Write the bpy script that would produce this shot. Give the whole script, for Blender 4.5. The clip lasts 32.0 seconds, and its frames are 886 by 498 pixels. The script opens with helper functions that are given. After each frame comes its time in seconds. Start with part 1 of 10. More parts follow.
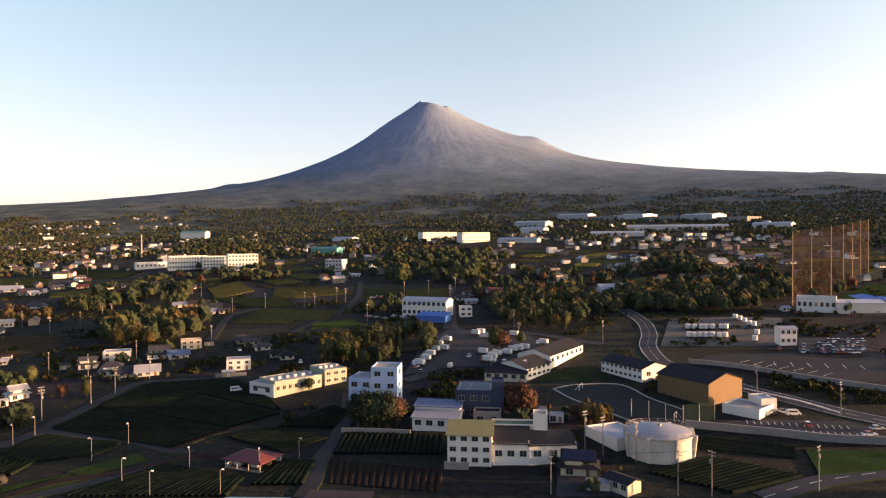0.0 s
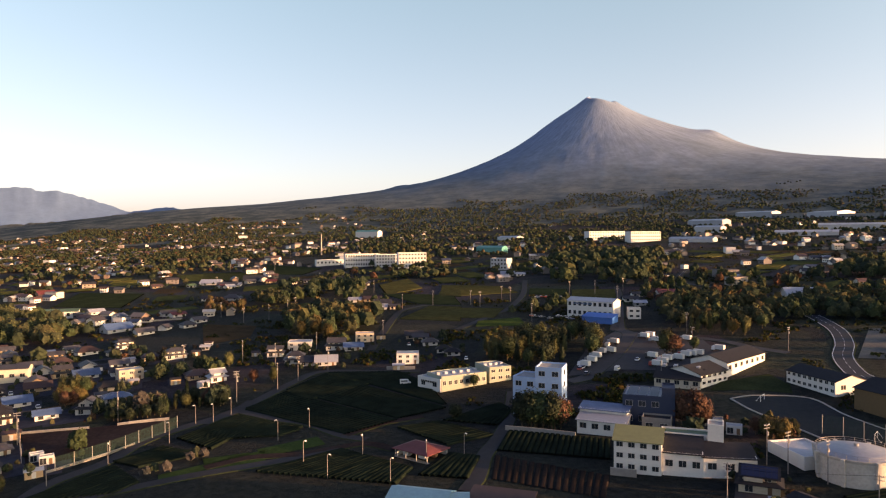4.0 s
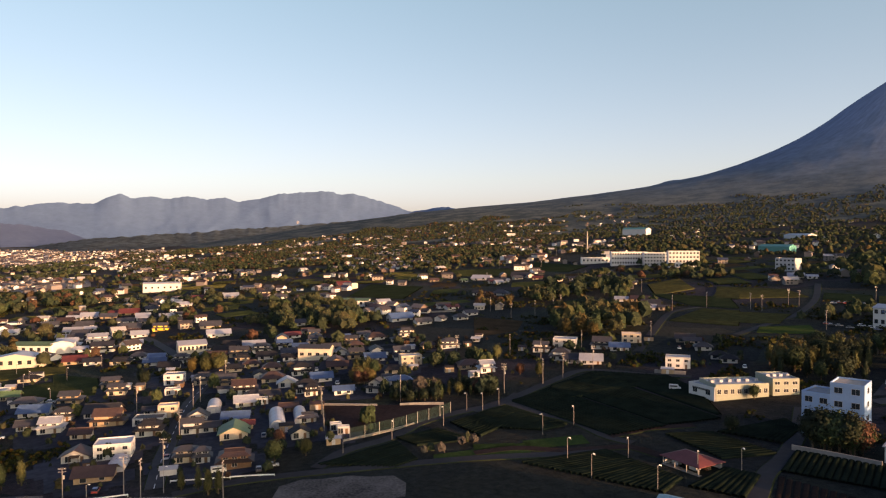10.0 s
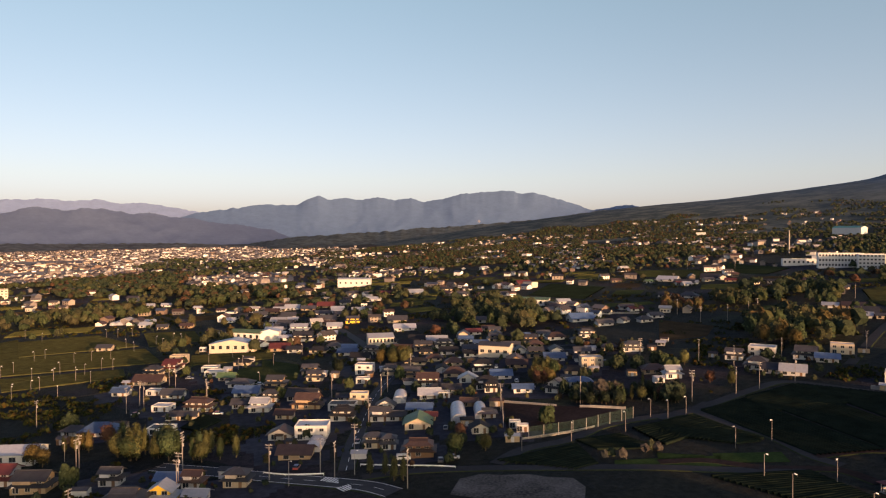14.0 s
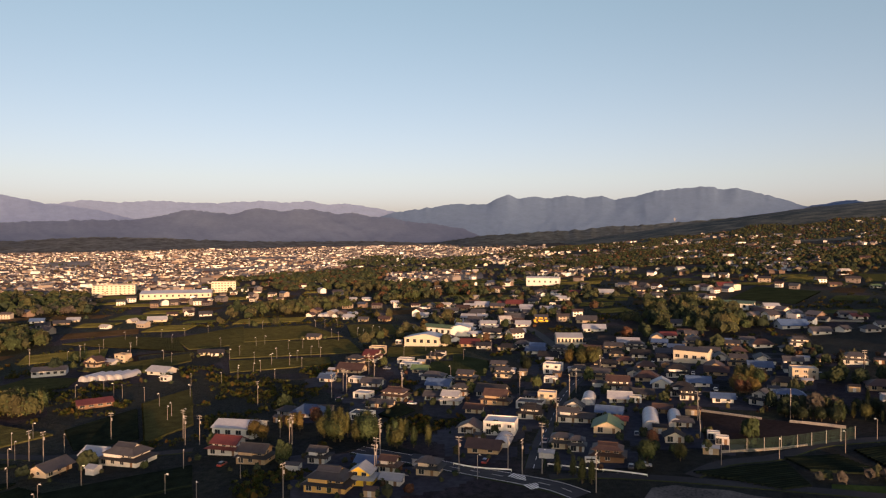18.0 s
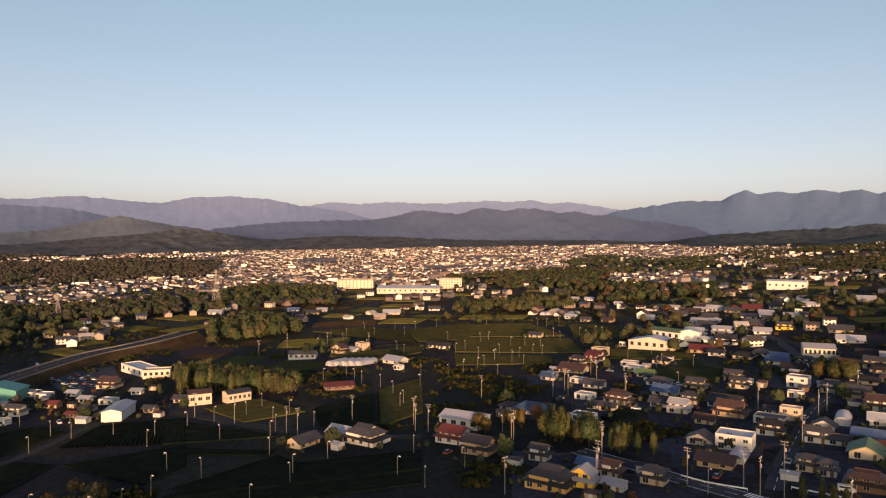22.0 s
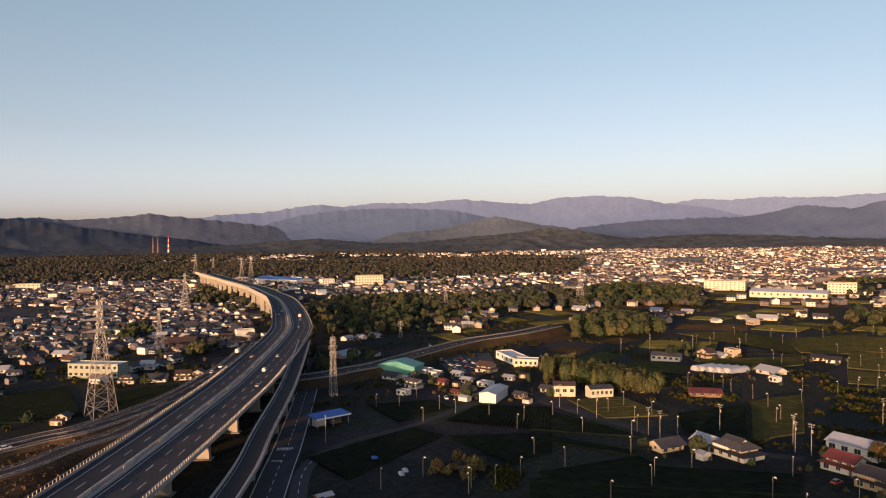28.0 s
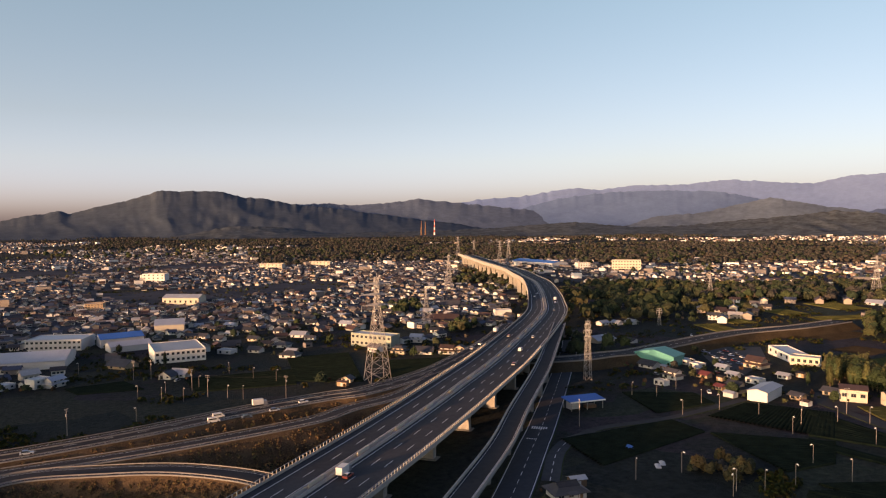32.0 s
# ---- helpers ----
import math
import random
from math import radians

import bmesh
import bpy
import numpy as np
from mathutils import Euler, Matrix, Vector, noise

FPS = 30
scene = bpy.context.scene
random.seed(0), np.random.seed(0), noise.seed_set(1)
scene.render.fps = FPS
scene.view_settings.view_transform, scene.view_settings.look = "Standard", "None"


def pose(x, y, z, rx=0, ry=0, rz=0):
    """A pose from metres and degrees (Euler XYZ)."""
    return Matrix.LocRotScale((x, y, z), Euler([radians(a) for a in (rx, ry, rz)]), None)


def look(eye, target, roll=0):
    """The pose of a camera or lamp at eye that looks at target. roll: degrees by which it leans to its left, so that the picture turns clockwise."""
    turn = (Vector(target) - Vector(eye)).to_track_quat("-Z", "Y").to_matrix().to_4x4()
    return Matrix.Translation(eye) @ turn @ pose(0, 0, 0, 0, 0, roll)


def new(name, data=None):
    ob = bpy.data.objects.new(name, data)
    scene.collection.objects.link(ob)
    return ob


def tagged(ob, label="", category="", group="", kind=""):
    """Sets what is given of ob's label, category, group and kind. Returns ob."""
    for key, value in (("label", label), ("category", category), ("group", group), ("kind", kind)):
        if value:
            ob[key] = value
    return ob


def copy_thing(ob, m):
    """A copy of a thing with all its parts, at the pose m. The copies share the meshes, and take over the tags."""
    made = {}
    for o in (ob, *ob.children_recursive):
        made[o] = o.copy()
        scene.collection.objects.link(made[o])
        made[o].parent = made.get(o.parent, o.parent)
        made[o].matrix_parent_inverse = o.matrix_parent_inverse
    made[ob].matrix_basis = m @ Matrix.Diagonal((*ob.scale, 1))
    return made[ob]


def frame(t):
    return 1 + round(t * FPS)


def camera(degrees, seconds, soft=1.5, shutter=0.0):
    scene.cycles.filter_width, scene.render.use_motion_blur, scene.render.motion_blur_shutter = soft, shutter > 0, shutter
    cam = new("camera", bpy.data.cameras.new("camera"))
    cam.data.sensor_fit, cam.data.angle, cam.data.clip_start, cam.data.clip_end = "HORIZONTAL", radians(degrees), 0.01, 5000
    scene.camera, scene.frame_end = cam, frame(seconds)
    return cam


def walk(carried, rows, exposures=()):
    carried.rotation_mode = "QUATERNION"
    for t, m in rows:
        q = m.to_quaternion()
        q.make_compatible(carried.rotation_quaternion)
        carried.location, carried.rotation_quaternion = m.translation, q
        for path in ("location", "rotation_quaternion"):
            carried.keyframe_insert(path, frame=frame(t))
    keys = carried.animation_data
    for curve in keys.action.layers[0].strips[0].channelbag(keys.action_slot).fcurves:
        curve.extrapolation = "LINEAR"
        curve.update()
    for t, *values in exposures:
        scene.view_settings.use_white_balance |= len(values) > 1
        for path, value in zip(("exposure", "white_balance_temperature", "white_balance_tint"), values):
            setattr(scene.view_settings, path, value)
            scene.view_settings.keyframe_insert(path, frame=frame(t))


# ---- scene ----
EYE = 75.0
cam = camera(64.94, 32.0, soft=1.2)
PATH = [
    (0.0, pose(0, 0, EYE, 89.05, 0.38, -0.00)),
    (0.5, pose(0, 0, EYE, 89.06, 0.37, 1.07)),
    (1.0, pose(0, 0, EYE, 89.07, 0.36, 2.72)),
    (1.5, pose(0, 0, EYE, 89.07, 0.35, 4.52)),
    (2.0, pose(0, 0, EYE, 89.08, 0.34, 6.31)),
    (2.5, pose(0, 0, EYE, 89.08, 0.34, 8.11)),
    (3.0, pose(0, 0, EYE, 89.08, 0.34, 9.89)),
    (3.5, pose(0, 0, EYE, 89.07, 0.33, 11.71)),
    (5.5, pose(0, 0, EYE, 89.03, 0.33, 18.84)),
    (6.0, pose(0, 0, EYE, 89.02, 0.33, 20.66)),
    (6.5, pose(0, 0, EYE, 89.01, 0.32, 22.46)),
    (7.0, pose(0, 0, EYE, 89.00, 0.32, 24.29)),
    (7.5, pose(0, 0, EYE, 88.99, 0.31, 26.08)),
    (8.0, pose(0, 0, EYE, 88.99, 0.30, 27.88)),
    (8.5, pose(0, 0, EYE, 88.98, 0.29, 29.68)),
    (9.0, pose(0, 0, EYE, 88.98, 0.28, 31.52)),
    (9.5, pose(0, 0, EYE, 88.97, 0.27, 33.33)),
    (10.0, pose(0, 0, EYE, 88.97, 0.25, 35.12)),
    (10.5, pose(0, 0, EYE, 88.97, 0.24, 36.98)),
    (11.0, pose(0, 0, EYE, 88.97, 0.23, 38.76)),
    (11.5, pose(0, 0, EYE, 88.97, 0.22, 40.61)),
    (12.0, pose(0, 0, EYE, 88.97, 0.21, 42.46)),
    (12.5, pose(0, 0, EYE, 88.97, 0.20, 44.31)),
    (13.0, pose(0, 0, EYE, 88.96, 0.19, 46.15)),
    (13.5, pose(0, 0, EYE, 88.95, 0.18, 48.00)),
    (15.5, pose(0, 0, EYE, 88.90, 0.14, 55.45)),
    (16.0, pose(0, 0, EYE, 88.89, 0.13, 57.33)),
    (16.5, pose(0, 0, EYE, 88.88, 0.13, 59.27)),
    (17.0, pose(0, 0, EYE, 88.87, 0.12, 61.29)),
    (17.5, pose(0, 0, EYE, 88.87, 0.11, 63.27)),
    (18.0, pose(0, 0, EYE, 88.86, 0.11, 65.30)),
    (18.5, pose(0, 0, EYE, 88.85, 0.10, 67.32)),
    (19.0, pose(0, 0, EYE, 88.84, 0.09, 69.37)),
    (19.5, pose(0, 0, EYE, 88.83, 0.08, 71.48)),
    (20.0, pose(0, 0, EYE, 88.82, 0.08, 73.85)),
    (20.5, pose(0, 0, EYE, 88.81, 0.08, 76.21)),
    (21.0, pose(0, 0, EYE, 88.81, 0.08, 78.63)),
    (21.5, pose(0, 0, EYE, 88.80, 0.09, 81.04)),
    (22.0, pose(0, 0, EYE, 88.80, 0.10, 83.44)),
    (22.5, pose(0, 0, EYE, 88.80, 0.12, 85.85)),
    (23.0, pose(0, 0, EYE, 88.80, 0.13, 88.26)),
    (23.5, pose(0, 0, EYE, 88.81, 0.15, 90.64)),
    (24.0, pose(0, 0, EYE, 88.81, 0.17, 93.02)),
    (24.5, pose(0, 0, EYE, 88.81, 0.18, 95.06)),
    (25.0, pose(0, 0, EYE, 88.82, 0.20, 98.17)),
    (25.5, pose(0, 0, EYE, 88.81, 0.23, 101.27)),
    (26.0, pose(0, 0, EYE, 88.81, 0.25, 104.40)),
    (26.5, pose(0, 0, EYE, 88.80, 0.26, 107.54)),
    (28.5, pose(0, 0, EYE, 88.78, 0.33, 115.16)),
    (29.0, pose(0, 0, EYE, 88.78, 0.34, 118.89)),
    (29.5, pose(0, 0, EYE, 88.78, 0.37, 122.56)),
    (30.0, pose(0, 0, EYE, 88.79, 0.40, 126.07)),
    (30.5, pose(0, 0, EYE, 88.80, 0.43, 129.53)),
    (31.0, pose(0, 0, EYE, 88.81, 0.47, 132.66)),
    (31.5, pose(0, 0, EYE, 88.59, 0.41, 133.32)),
    (32.0, pose(0, 0, EYE, 87.55, 0.39, 133.48)),
]
walk(cam, PATH, [(0, 2.02, 12100, 22), (4, 1.91, 11900, 22), (9, 1.66, 11300, 21), (13, 1.4, 11000, 20), (19, 1.16, 10950, 20), (26, 1.18, 10900, 20), (32, 1.39, 10900, 20)])

# ---- daylight: low sun from the east, clear sky ----
SUN_ELEVATION, SUN_AZIMUTH = 5.2, 96.0  # azimuth: degrees clockwise from the direction of the peak
world = bpy.data.worlds.new("sky")
scene.world = world
world.use_nodes = True
wn = world.node_tree.nodes
sky = wn.new("ShaderNodeTexSky")
sky.sky_type = "NISHITA"
sky.sun_disc = False
sky.sun_elevation, sky.sun_rotation = radians(SUN_ELEVATION), radians(SUN_AZIMUTH)
sky.altitude, sky.air_density, sky.dust_density, sky.ozone_density = 500, 0.5, 2.4, 1.2
# pink twilight belt along the horizon, clearer blue higher up, deep blue overhead
wl = world.node_tree.links
up_dir, up_z = wn.new("ShaderNodeTexCoord"), wn.new("ShaderNodeSeparateXYZ")
wl.new(up_dir.outputs["Generated"], up_z.inputs[0])


def sky_range(source, low, high):
    r = wn.new("ShaderNodeMapRange")
    r.inputs["From Min"].default_value, r.inputs["From Max"].default_value = low, high
    wl.new(source, r.inputs["Value"])
    return r.outputs[0]


def sky_mix(fac, a, b, blend="MIX"):
    m = wn.new("ShaderNodeMix")
    m.data_type, m.blend_type = "RGBA", blend
    for key, value in (("Factor", fac), ("A", a), ("B", b)):
        if isinstance(value, (int, float, tuple)):
            m.inputs[key].default_value = value
        else:
            wl.new(value, m.inputs[key])
    return m.outputs["Result"]


belt = sky_mix(sky_range(up_z.outputs["Z"], 0.0, 0.33), (0.92, 0.8, 0.87, 1), (0.99, 1.23, 1.21, 1))
belt = sky_mix(1.0, belt, sky_mix(sky_range(up_z.outputs["Z"], 0.0, 0.08), (0.875, 0.91, 1.14, 1), (1, 1, 1, 1)), "MULTIPLY")
belt = sky_mix(sky_range(up_z.outputs["Z"], 0.36, 0.85), belt, (0.25, 0.49, 1.2, 1))
# paler haze low in the south
south = wn.new("ShaderNodeVectorMath")
south.operation = "DOT_PRODUCT"
south.inputs[1].default_value = (-0.17, -0.985, 0)
wl.new(up_dir.outputs["Generated"], south.inputs[0])
low_haze = sky_mix(sky_range(up_z.outputs["Z"], 0.0, 0.14), sky_mix(sky_range(south.outputs["Value"], 0.6, 1.0), (1, 1, 1, 1), (1.12, 1.22, 1.42, 1)), (1, 1, 1, 1))
belt = sky_mix(1.0, belt, low_haze, "MULTIPLY")
# the side facing away from the sun is a little dimmer and pinker than the sky model has it
away = wn.new("ShaderNodeVectorMath")
away.operation = "DOT_PRODUCT"
away.inputs[1].default_value = (-math.sin(radians(SUN_AZIMUTH)), -math.cos(radians(SUN_AZIMUTH)), 0)
wl.new(up_dir.outputs["Generated"], away.inputs[0])
side = sky_mix(sky_range(away.outputs["Value"], 0.2, 1.0), (1.05, 1.02, 1.03, 1), (0.93, 0.885, 0.885, 1))
shade = sky_mix(1.0, belt, side, "MULTIPLY")
wl.new(sky_mix(1.0, sky.outputs[0], shade, "MULTIPLY"), wn["Background"].inputs["Color"])
wn["Background"].inputs["Strength"].default_value = 0.15
sun = new("sun", bpy.data.lights.new("sun", "SUN"))
sun.data.energy, sun.data.angle, sun.data.color = 3.15, radians(0.6), (1.0, 0.675, 0.5)
sa, se = radians(SUN_AZIMUTH), radians(SUN_ELEVATION)
sun.matrix_world = look((math.sin(sa) * math.cos(se), math.cos(sa) * math.cos(se), math.sin(se)), (0, 0, 0))

# ---- materials ----
MATS = {}


def mat(name, col, rough=0.8, var=0.25, size=1.0, col2=None, bump=0.0, metal=0.0, per_object=0.0, island=None, objects=None, spec=0.3):
    """A surface with colour grain at two scales (size in metres). per_object: value change from thing to thing.
    island: colours picked per loose piece; objects: colours picked per object."""
    m = bpy.data.materials.new(name)
    m.use_nodes = True
    n, ln = m.node_tree.nodes, m.node_tree.links
    bsdf = n["Principled BSDF"]
    bsdf.inputs["Roughness"].default_value, bsdf.inputs["Metallic"].default_value = rough, metal
    bsdf.inputs["Specular IOR Level"].default_value = spec
    tc = n.new("ShaderNodeTexCoord")
    big, small = n.new("ShaderNodeTexNoise"), n.new("ShaderNodeTexNoise")
    big.inputs["Scale"].default_value, small.inputs["Scale"].default_value = 0.25 / size, 3.0 / size
    big.inputs["Detail"].default_value = small.inputs["Detail"].default_value = 4
    ln.new(tc.outputs["Object"], big.inputs["Vector"])
    ln.new(tc.outputs["Object"], small.inputs["Vector"])
    add = n.new("ShaderNodeMath")
    add.operation = "ADD"
    ln.new(big.outputs["Fac"], add.inputs[0])
    ln.new(small.outputs["Fac"], add.inputs[1])
    rng = n.new("ShaderNodeMapRange")
    rng.inputs["From Min"].default_value, rng.inputs["From Max"].default_value = 0.65, 1.35
    ln.new(add.outputs[0], rng.inputs["Value"])
    mix = n.new("ShaderNodeMix")
    mix.data_type = "RGBA"
    ln.new(rng.outputs[0], mix.inputs["Factor"])
    picks = island or objects
    if picks:
        ramp = n.new("ShaderNodeValToRGB")
        ramp.color_ramp.interpolation = "CONSTANT"
        els = ramp.color_ramp.elements
        while len(els) < len(picks):
            els.new(0.5)
        for k, c in enumerate(picks):
            els[k].position, els[k].color = k / len(picks), (*c, 1)
        src = n.new("ShaderNodeNewGeometry").outputs["Random Per Island"] if island else n.new("ShaderNodeObjectInfo").outputs["Random"]
        ln.new(src, ramp.inputs["Fac"])
        dark = n.new("ShaderNodeMix")
        dark.data_type, dark.blend_type = "RGBA", "MULTIPLY"
        dark.inputs["Factor"].default_value = 1
        ln.new(ramp.outputs[0], dark.inputs["A"])
        dark.inputs["B"].default_value = (1 - var, 1 - var, 1 - var, 1)
        ln.new(dark.outputs["Result"], mix.inputs["A"])
        ln.new(ramp.outputs[0], mix.inputs["B"])
    else:
        lo = col2 or [c * (1 - var) for c in col]
        mix.inputs["A"].default_value = (*lo, 1)
        mix.inputs["B"].default_value = (*[min(1, c * (1 + (0 if col2 else var))) for c in col], 1)
    out = mix.outputs["Result"]
    if per_object:
        info, r2, hsv = n.new("ShaderNodeObjectInfo"), n.new("ShaderNodeMapRange"), n.new("ShaderNodeHueSaturation")
        r2.inputs["To Min"].default_value, r2.inputs["To Max"].default_value = 1 - per_object, 1 + per_object
        ln.new(info.outputs["Random"], r2.inputs["Value"])
        ln.new(r2.outputs[0], hsv.inputs["Value"])
        ln.new(out, hsv.inputs["Color"])
        out = hsv.outputs[0]
    ln.new(out, bsdf.inputs["Base Color"])
    if bump:
        b = n.new("ShaderNodeBump")
        b.inputs["Strength"].default_value, b.inputs["Distance"].default_value = bump, 0.1 * size
        ln.new(small.outputs["Fac"], b.inputs["Height"])
        ln.new(b.outputs[0], bsdf.inputs["Normal"])
    MATS[name] = m
    return m


WHITE = mat("white_render", (0.57, 0.56, 0.53), 0.75, 0.08, 2.0)
CREAM = mat("cream_render", (0.47, 0.42, 0.34), 0.8, 0.1, 2.0)
YELLOWISH = mat("pale_yellow_cladding", (0.25, 0.275, 0.225), 0.7, 0.08, 3.0)
GREYW = mat("grey_cladding", (0.42, 0.42, 0.42), 0.7, 0.15, 2.0)
TAN = mat("tan_render", (0.32, 0.23, 0.15), 0.8, 0.15, 2.0)
BROWNW = mat("brown_timber_wall", (0.16, 0.09, 0.055), 0.8, 0.25, 1.0)
OCHRE = mat("ochre_cladding", (0.14, 0.085, 0.042), 0.75, 0.1, 3.0)
OFFWHITE = mat("off_white_house_render", (0.5, 0.485, 0.46), 0.8, 0.15, 1.5, per_object=0.2)
SAND = mat("sand_house_render", (0.4, 0.33, 0.25), 0.8, 0.15, 1.5, per_object=0.25)
TANKCON = mat("stained_pale_concrete", (0.43, 0.41, 0.37), 0.85, 0.22, 2.5, bump=0.1)
PALECYAN = mat("pale_cyan_steel_sheet", (0.15, 0.31, 0.36), 0.5, 0.15, 3.0)
GOLD = mat("yellow_render", (0.8, 0.5, 0.08), 0.75, 0.1, 2.0)
# render with the low sun's gold painted into it
SUNGOLDW = mat("amber_house_render", (0.5, 0.3, 0.11), 0.8, 0.15, 1.5)
PLOUGH = mat("dark_ploughed_soil", (0.024, 0.018, 0.016), 0.95, 0.35, 3.0, bump=0.5, spec=0.0)
PALEBLUE = mat("pale_blue_render", (0.25, 0.385, 0.56), 0.75, 0.08, 3.0)
NAVY = mat("navy_cladding", (0.014, 0.028, 0.062), 0.6, 0.12, 3.0)
RED = mat("red_paint", (0.5, 0.07, 0.045), 0.6, 0.2, 1.5)
BLUESHEET = mat("blue_steel_sheet", (0.03, 0.14, 0.4), 0.75, 0.15, 3.0, spec=0.12)
TEAL = mat("teal_steel_sheet", (0.05, 0.24, 0.22), 0.55, 0.15, 3.0)
TILE_GREY = mat("grey_roof_tiles", (0.04, 0.041, 0.046), 0.6, 0.3, 0.6, bump=0.4, per_object=0.4, spec=0.25)
TILE_BROWN = mat("brown_roof_tiles", (0.055, 0.034, 0.029), 0.6, 0.3, 0.6, bump=0.4, per_object=0.3)
TILE_BLUE = mat("blue_roof_tiles", (0.045, 0.085, 0.16), 0.5, 0.3, 0.6, bump=0.4, per_object=0.3, spec=0.4)
TILE_RED = mat("red_roof_sheet", (0.11, 0.03, 0.028), 0.6, 0.3, 0.8, per_object=0.2)
TILE_GREEN = mat("green_roof_sheet", (0.07, 0.12, 0.06), 0.6, 0.25, 1.0, per_object=0.2)
ROOF_PALE = mat("pale_steel_roof", (0.27, 0.29, 0.32), 0.45, 0.15, 3.0, per_object=0.2, spec=0.5)
ROOF_YELLOW = mat("faded_green_yellow_roof", (0.18, 0.185, 0.085), 0.7, 0.12, 4.0)
ROOF_DARK = mat("dark_steel_roof", (0.022, 0.023, 0.027), 0.75, 0.2, 3.0, spec=0.08)
CONCRETE = mat("concrete", (0.2, 0.19, 0.18), 0.85, 0.22, 2.5, bump=0.15)
PALECON = mat("pale_concrete", (0.32, 0.3, 0.27), 0.85, 0.2, 3.0)
ASPHALT = mat("asphalt", (0.042, 0.042, 0.045), 0.85, 0.25, 6.0, spec=0.12)
TRACK = mat("dark_sports_surface", (0.02, 0.025, 0.028), 0.9, 0.25, 6.0, spec=0.1)
ASPHALT_PALE = mat("worn_asphalt", (0.031, 0.031, 0.033), 0.9, 0.25, 6.0, spec=0.12)
GRAVEL = mat("pale_gravel", (0.13, 0.118, 0.1), 0.95, 0.3, 5.0, bump=0.2, spec=0.05)
DIRTY = mat("muddy_gravel", (0.15, 0.14, 0.128), 0.95, 0.3, 2.4, col2=(0.028, 0.026, 0.025), bump=0.3, spec=0.05)
PAINT = mat("white_road_paint", (0.75, 0.75, 0.72), 0.7, 0.12, 1.0)
STEEL = mat("galvanised_steel", (0.3, 0.29, 0.28), 0.5, 0.15, 2.0, metal=0.3)
POLE = mat("concrete_pole", (0.19, 0.175, 0.165), 0.85, 0.15, 1.0)
BLACK = mat("black_rubber", (0.02, 0.02, 0.02), 0.8, 0.2, 0.5)
FRAME = mat("aluminium_frame", (0.5, 0.5, 0.5), 0.4, 0.1, 1.0, metal=0.5)
SOLAR = mat("solar_panel", (0.015, 0.02, 0.04), 0.2, 0.2, 1.0, spec=0.6)
# one crop in three tones: shade painted in near, sunlight farther out
TEA = mat("shaded_tea_bushes", (0.0118, 0.0178, 0.0122), 0.75, 0.45, 1.2, bump=0.6, spec=0.0)
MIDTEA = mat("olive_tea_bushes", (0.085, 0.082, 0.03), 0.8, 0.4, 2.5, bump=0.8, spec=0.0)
# brighter far copy of the grass, sunlight painted in
MIDGRASS = mat("field_grass", (0.055, 0.066, 0.027), 0.9, 0.4, 4.0, bump=0.5, spec=0.0)
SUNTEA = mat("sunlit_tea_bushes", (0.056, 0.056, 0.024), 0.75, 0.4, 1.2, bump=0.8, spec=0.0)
GRASS = mat("grass", (0.034, 0.043, 0.02), 0.9, 0.35, 3.0, bump=0.4, spec=0.0)
BRIGHTGRASS = mat("young_grass", (0.032, 0.056, 0.02), 0.9, 0.3, 3.0, bump=0.4, spec=0.0)
DRY = mat("dry_grass", (0.06, 0.042, 0.0250), 0.95, 0.4, 3.0, bump=0.5, spec=0.0)
DRYBANK = mat("tall_dry_grass", (0.085, 0.056, 0.035), 0.95, 0.5, 1.6, bump=1.0, spec=0.0)
SOIL = mat("bare_soil", (0.04, 0.028, 0.0250), 0.95, 0.3, 4.0, bump=0.4, spec=0.0)
BARK = mat("bark", (0.09, 0.065, 0.045), 0.9, 0.3, 0.5, bump=0.5)
CORD = mat("brown_net_cord", (0.2, 0.11, 0.06), 0.9, 0.2, 2.0)
NET = mat("green_net", (0.02, 0.046, 0.036), 0.9, 0.2, 2.0)
LEAF = {
    "green": mat("green_leaves", (0.034, 0.05, 0.024), 0.7, 0.4, 1.5, per_object=0.35, spec=0.08),
    "dark": mat("dark_green_leaves", (0.021, 0.029, 0.0175), 0.7, 0.4, 1.5, per_object=0.35, spec=0.08),
    "olive": mat("olive_leaves", (0.064, 0.067, 0.029), 0.7, 0.35, 1.5, per_object=0.3, spec=0.08),
    "gold": mat("golden_leaves", (0.085, 0.064, 0.026), 0.7, 0.35, 1.5, per_object=0.3, spec=0.08),
    # brown greyed to stand for haze over far woods
    "brown": mat("hazed_brown_twigs", (0.05, 0.046, 0.04), 0.8, 0.35, 1.5, per_object=0.2, spec=0.05),
    "russet": mat("russet_leaves", (0.08, 0.04, 0.027), 0.7, 0.35, 1.5, per_object=0.3, spec=0.08),
}
WOODS = mat("scrub_leaves", (0.05, 0.06, 0.02), 0.8, 0.3, 4.0, island=[(0.018, 0.027, 0.008), (0.030, 0.037, 0.011), (0.039, 0.041, 0.013), (0.022, 0.030, 0.011), (0.051, 0.042, 0.013), (0.027, 0.033, 0.010), (0.060, 0.039, 0.013), (0.019, 0.027, 0.010)], spec=0.05)
BRUSH = mat("dry_brush", (0.12, 0.08, 0.045), 0.9, 0.4, 2.0, island=[(0.15, 0.09, 0.05), (0.11, 0.07, 0.042), (0.18, 0.115, 0.06), (0.08, 0.055, 0.036), (0.13, 0.095, 0.05), (0.075, 0.07, 0.034)], spec=0.05)
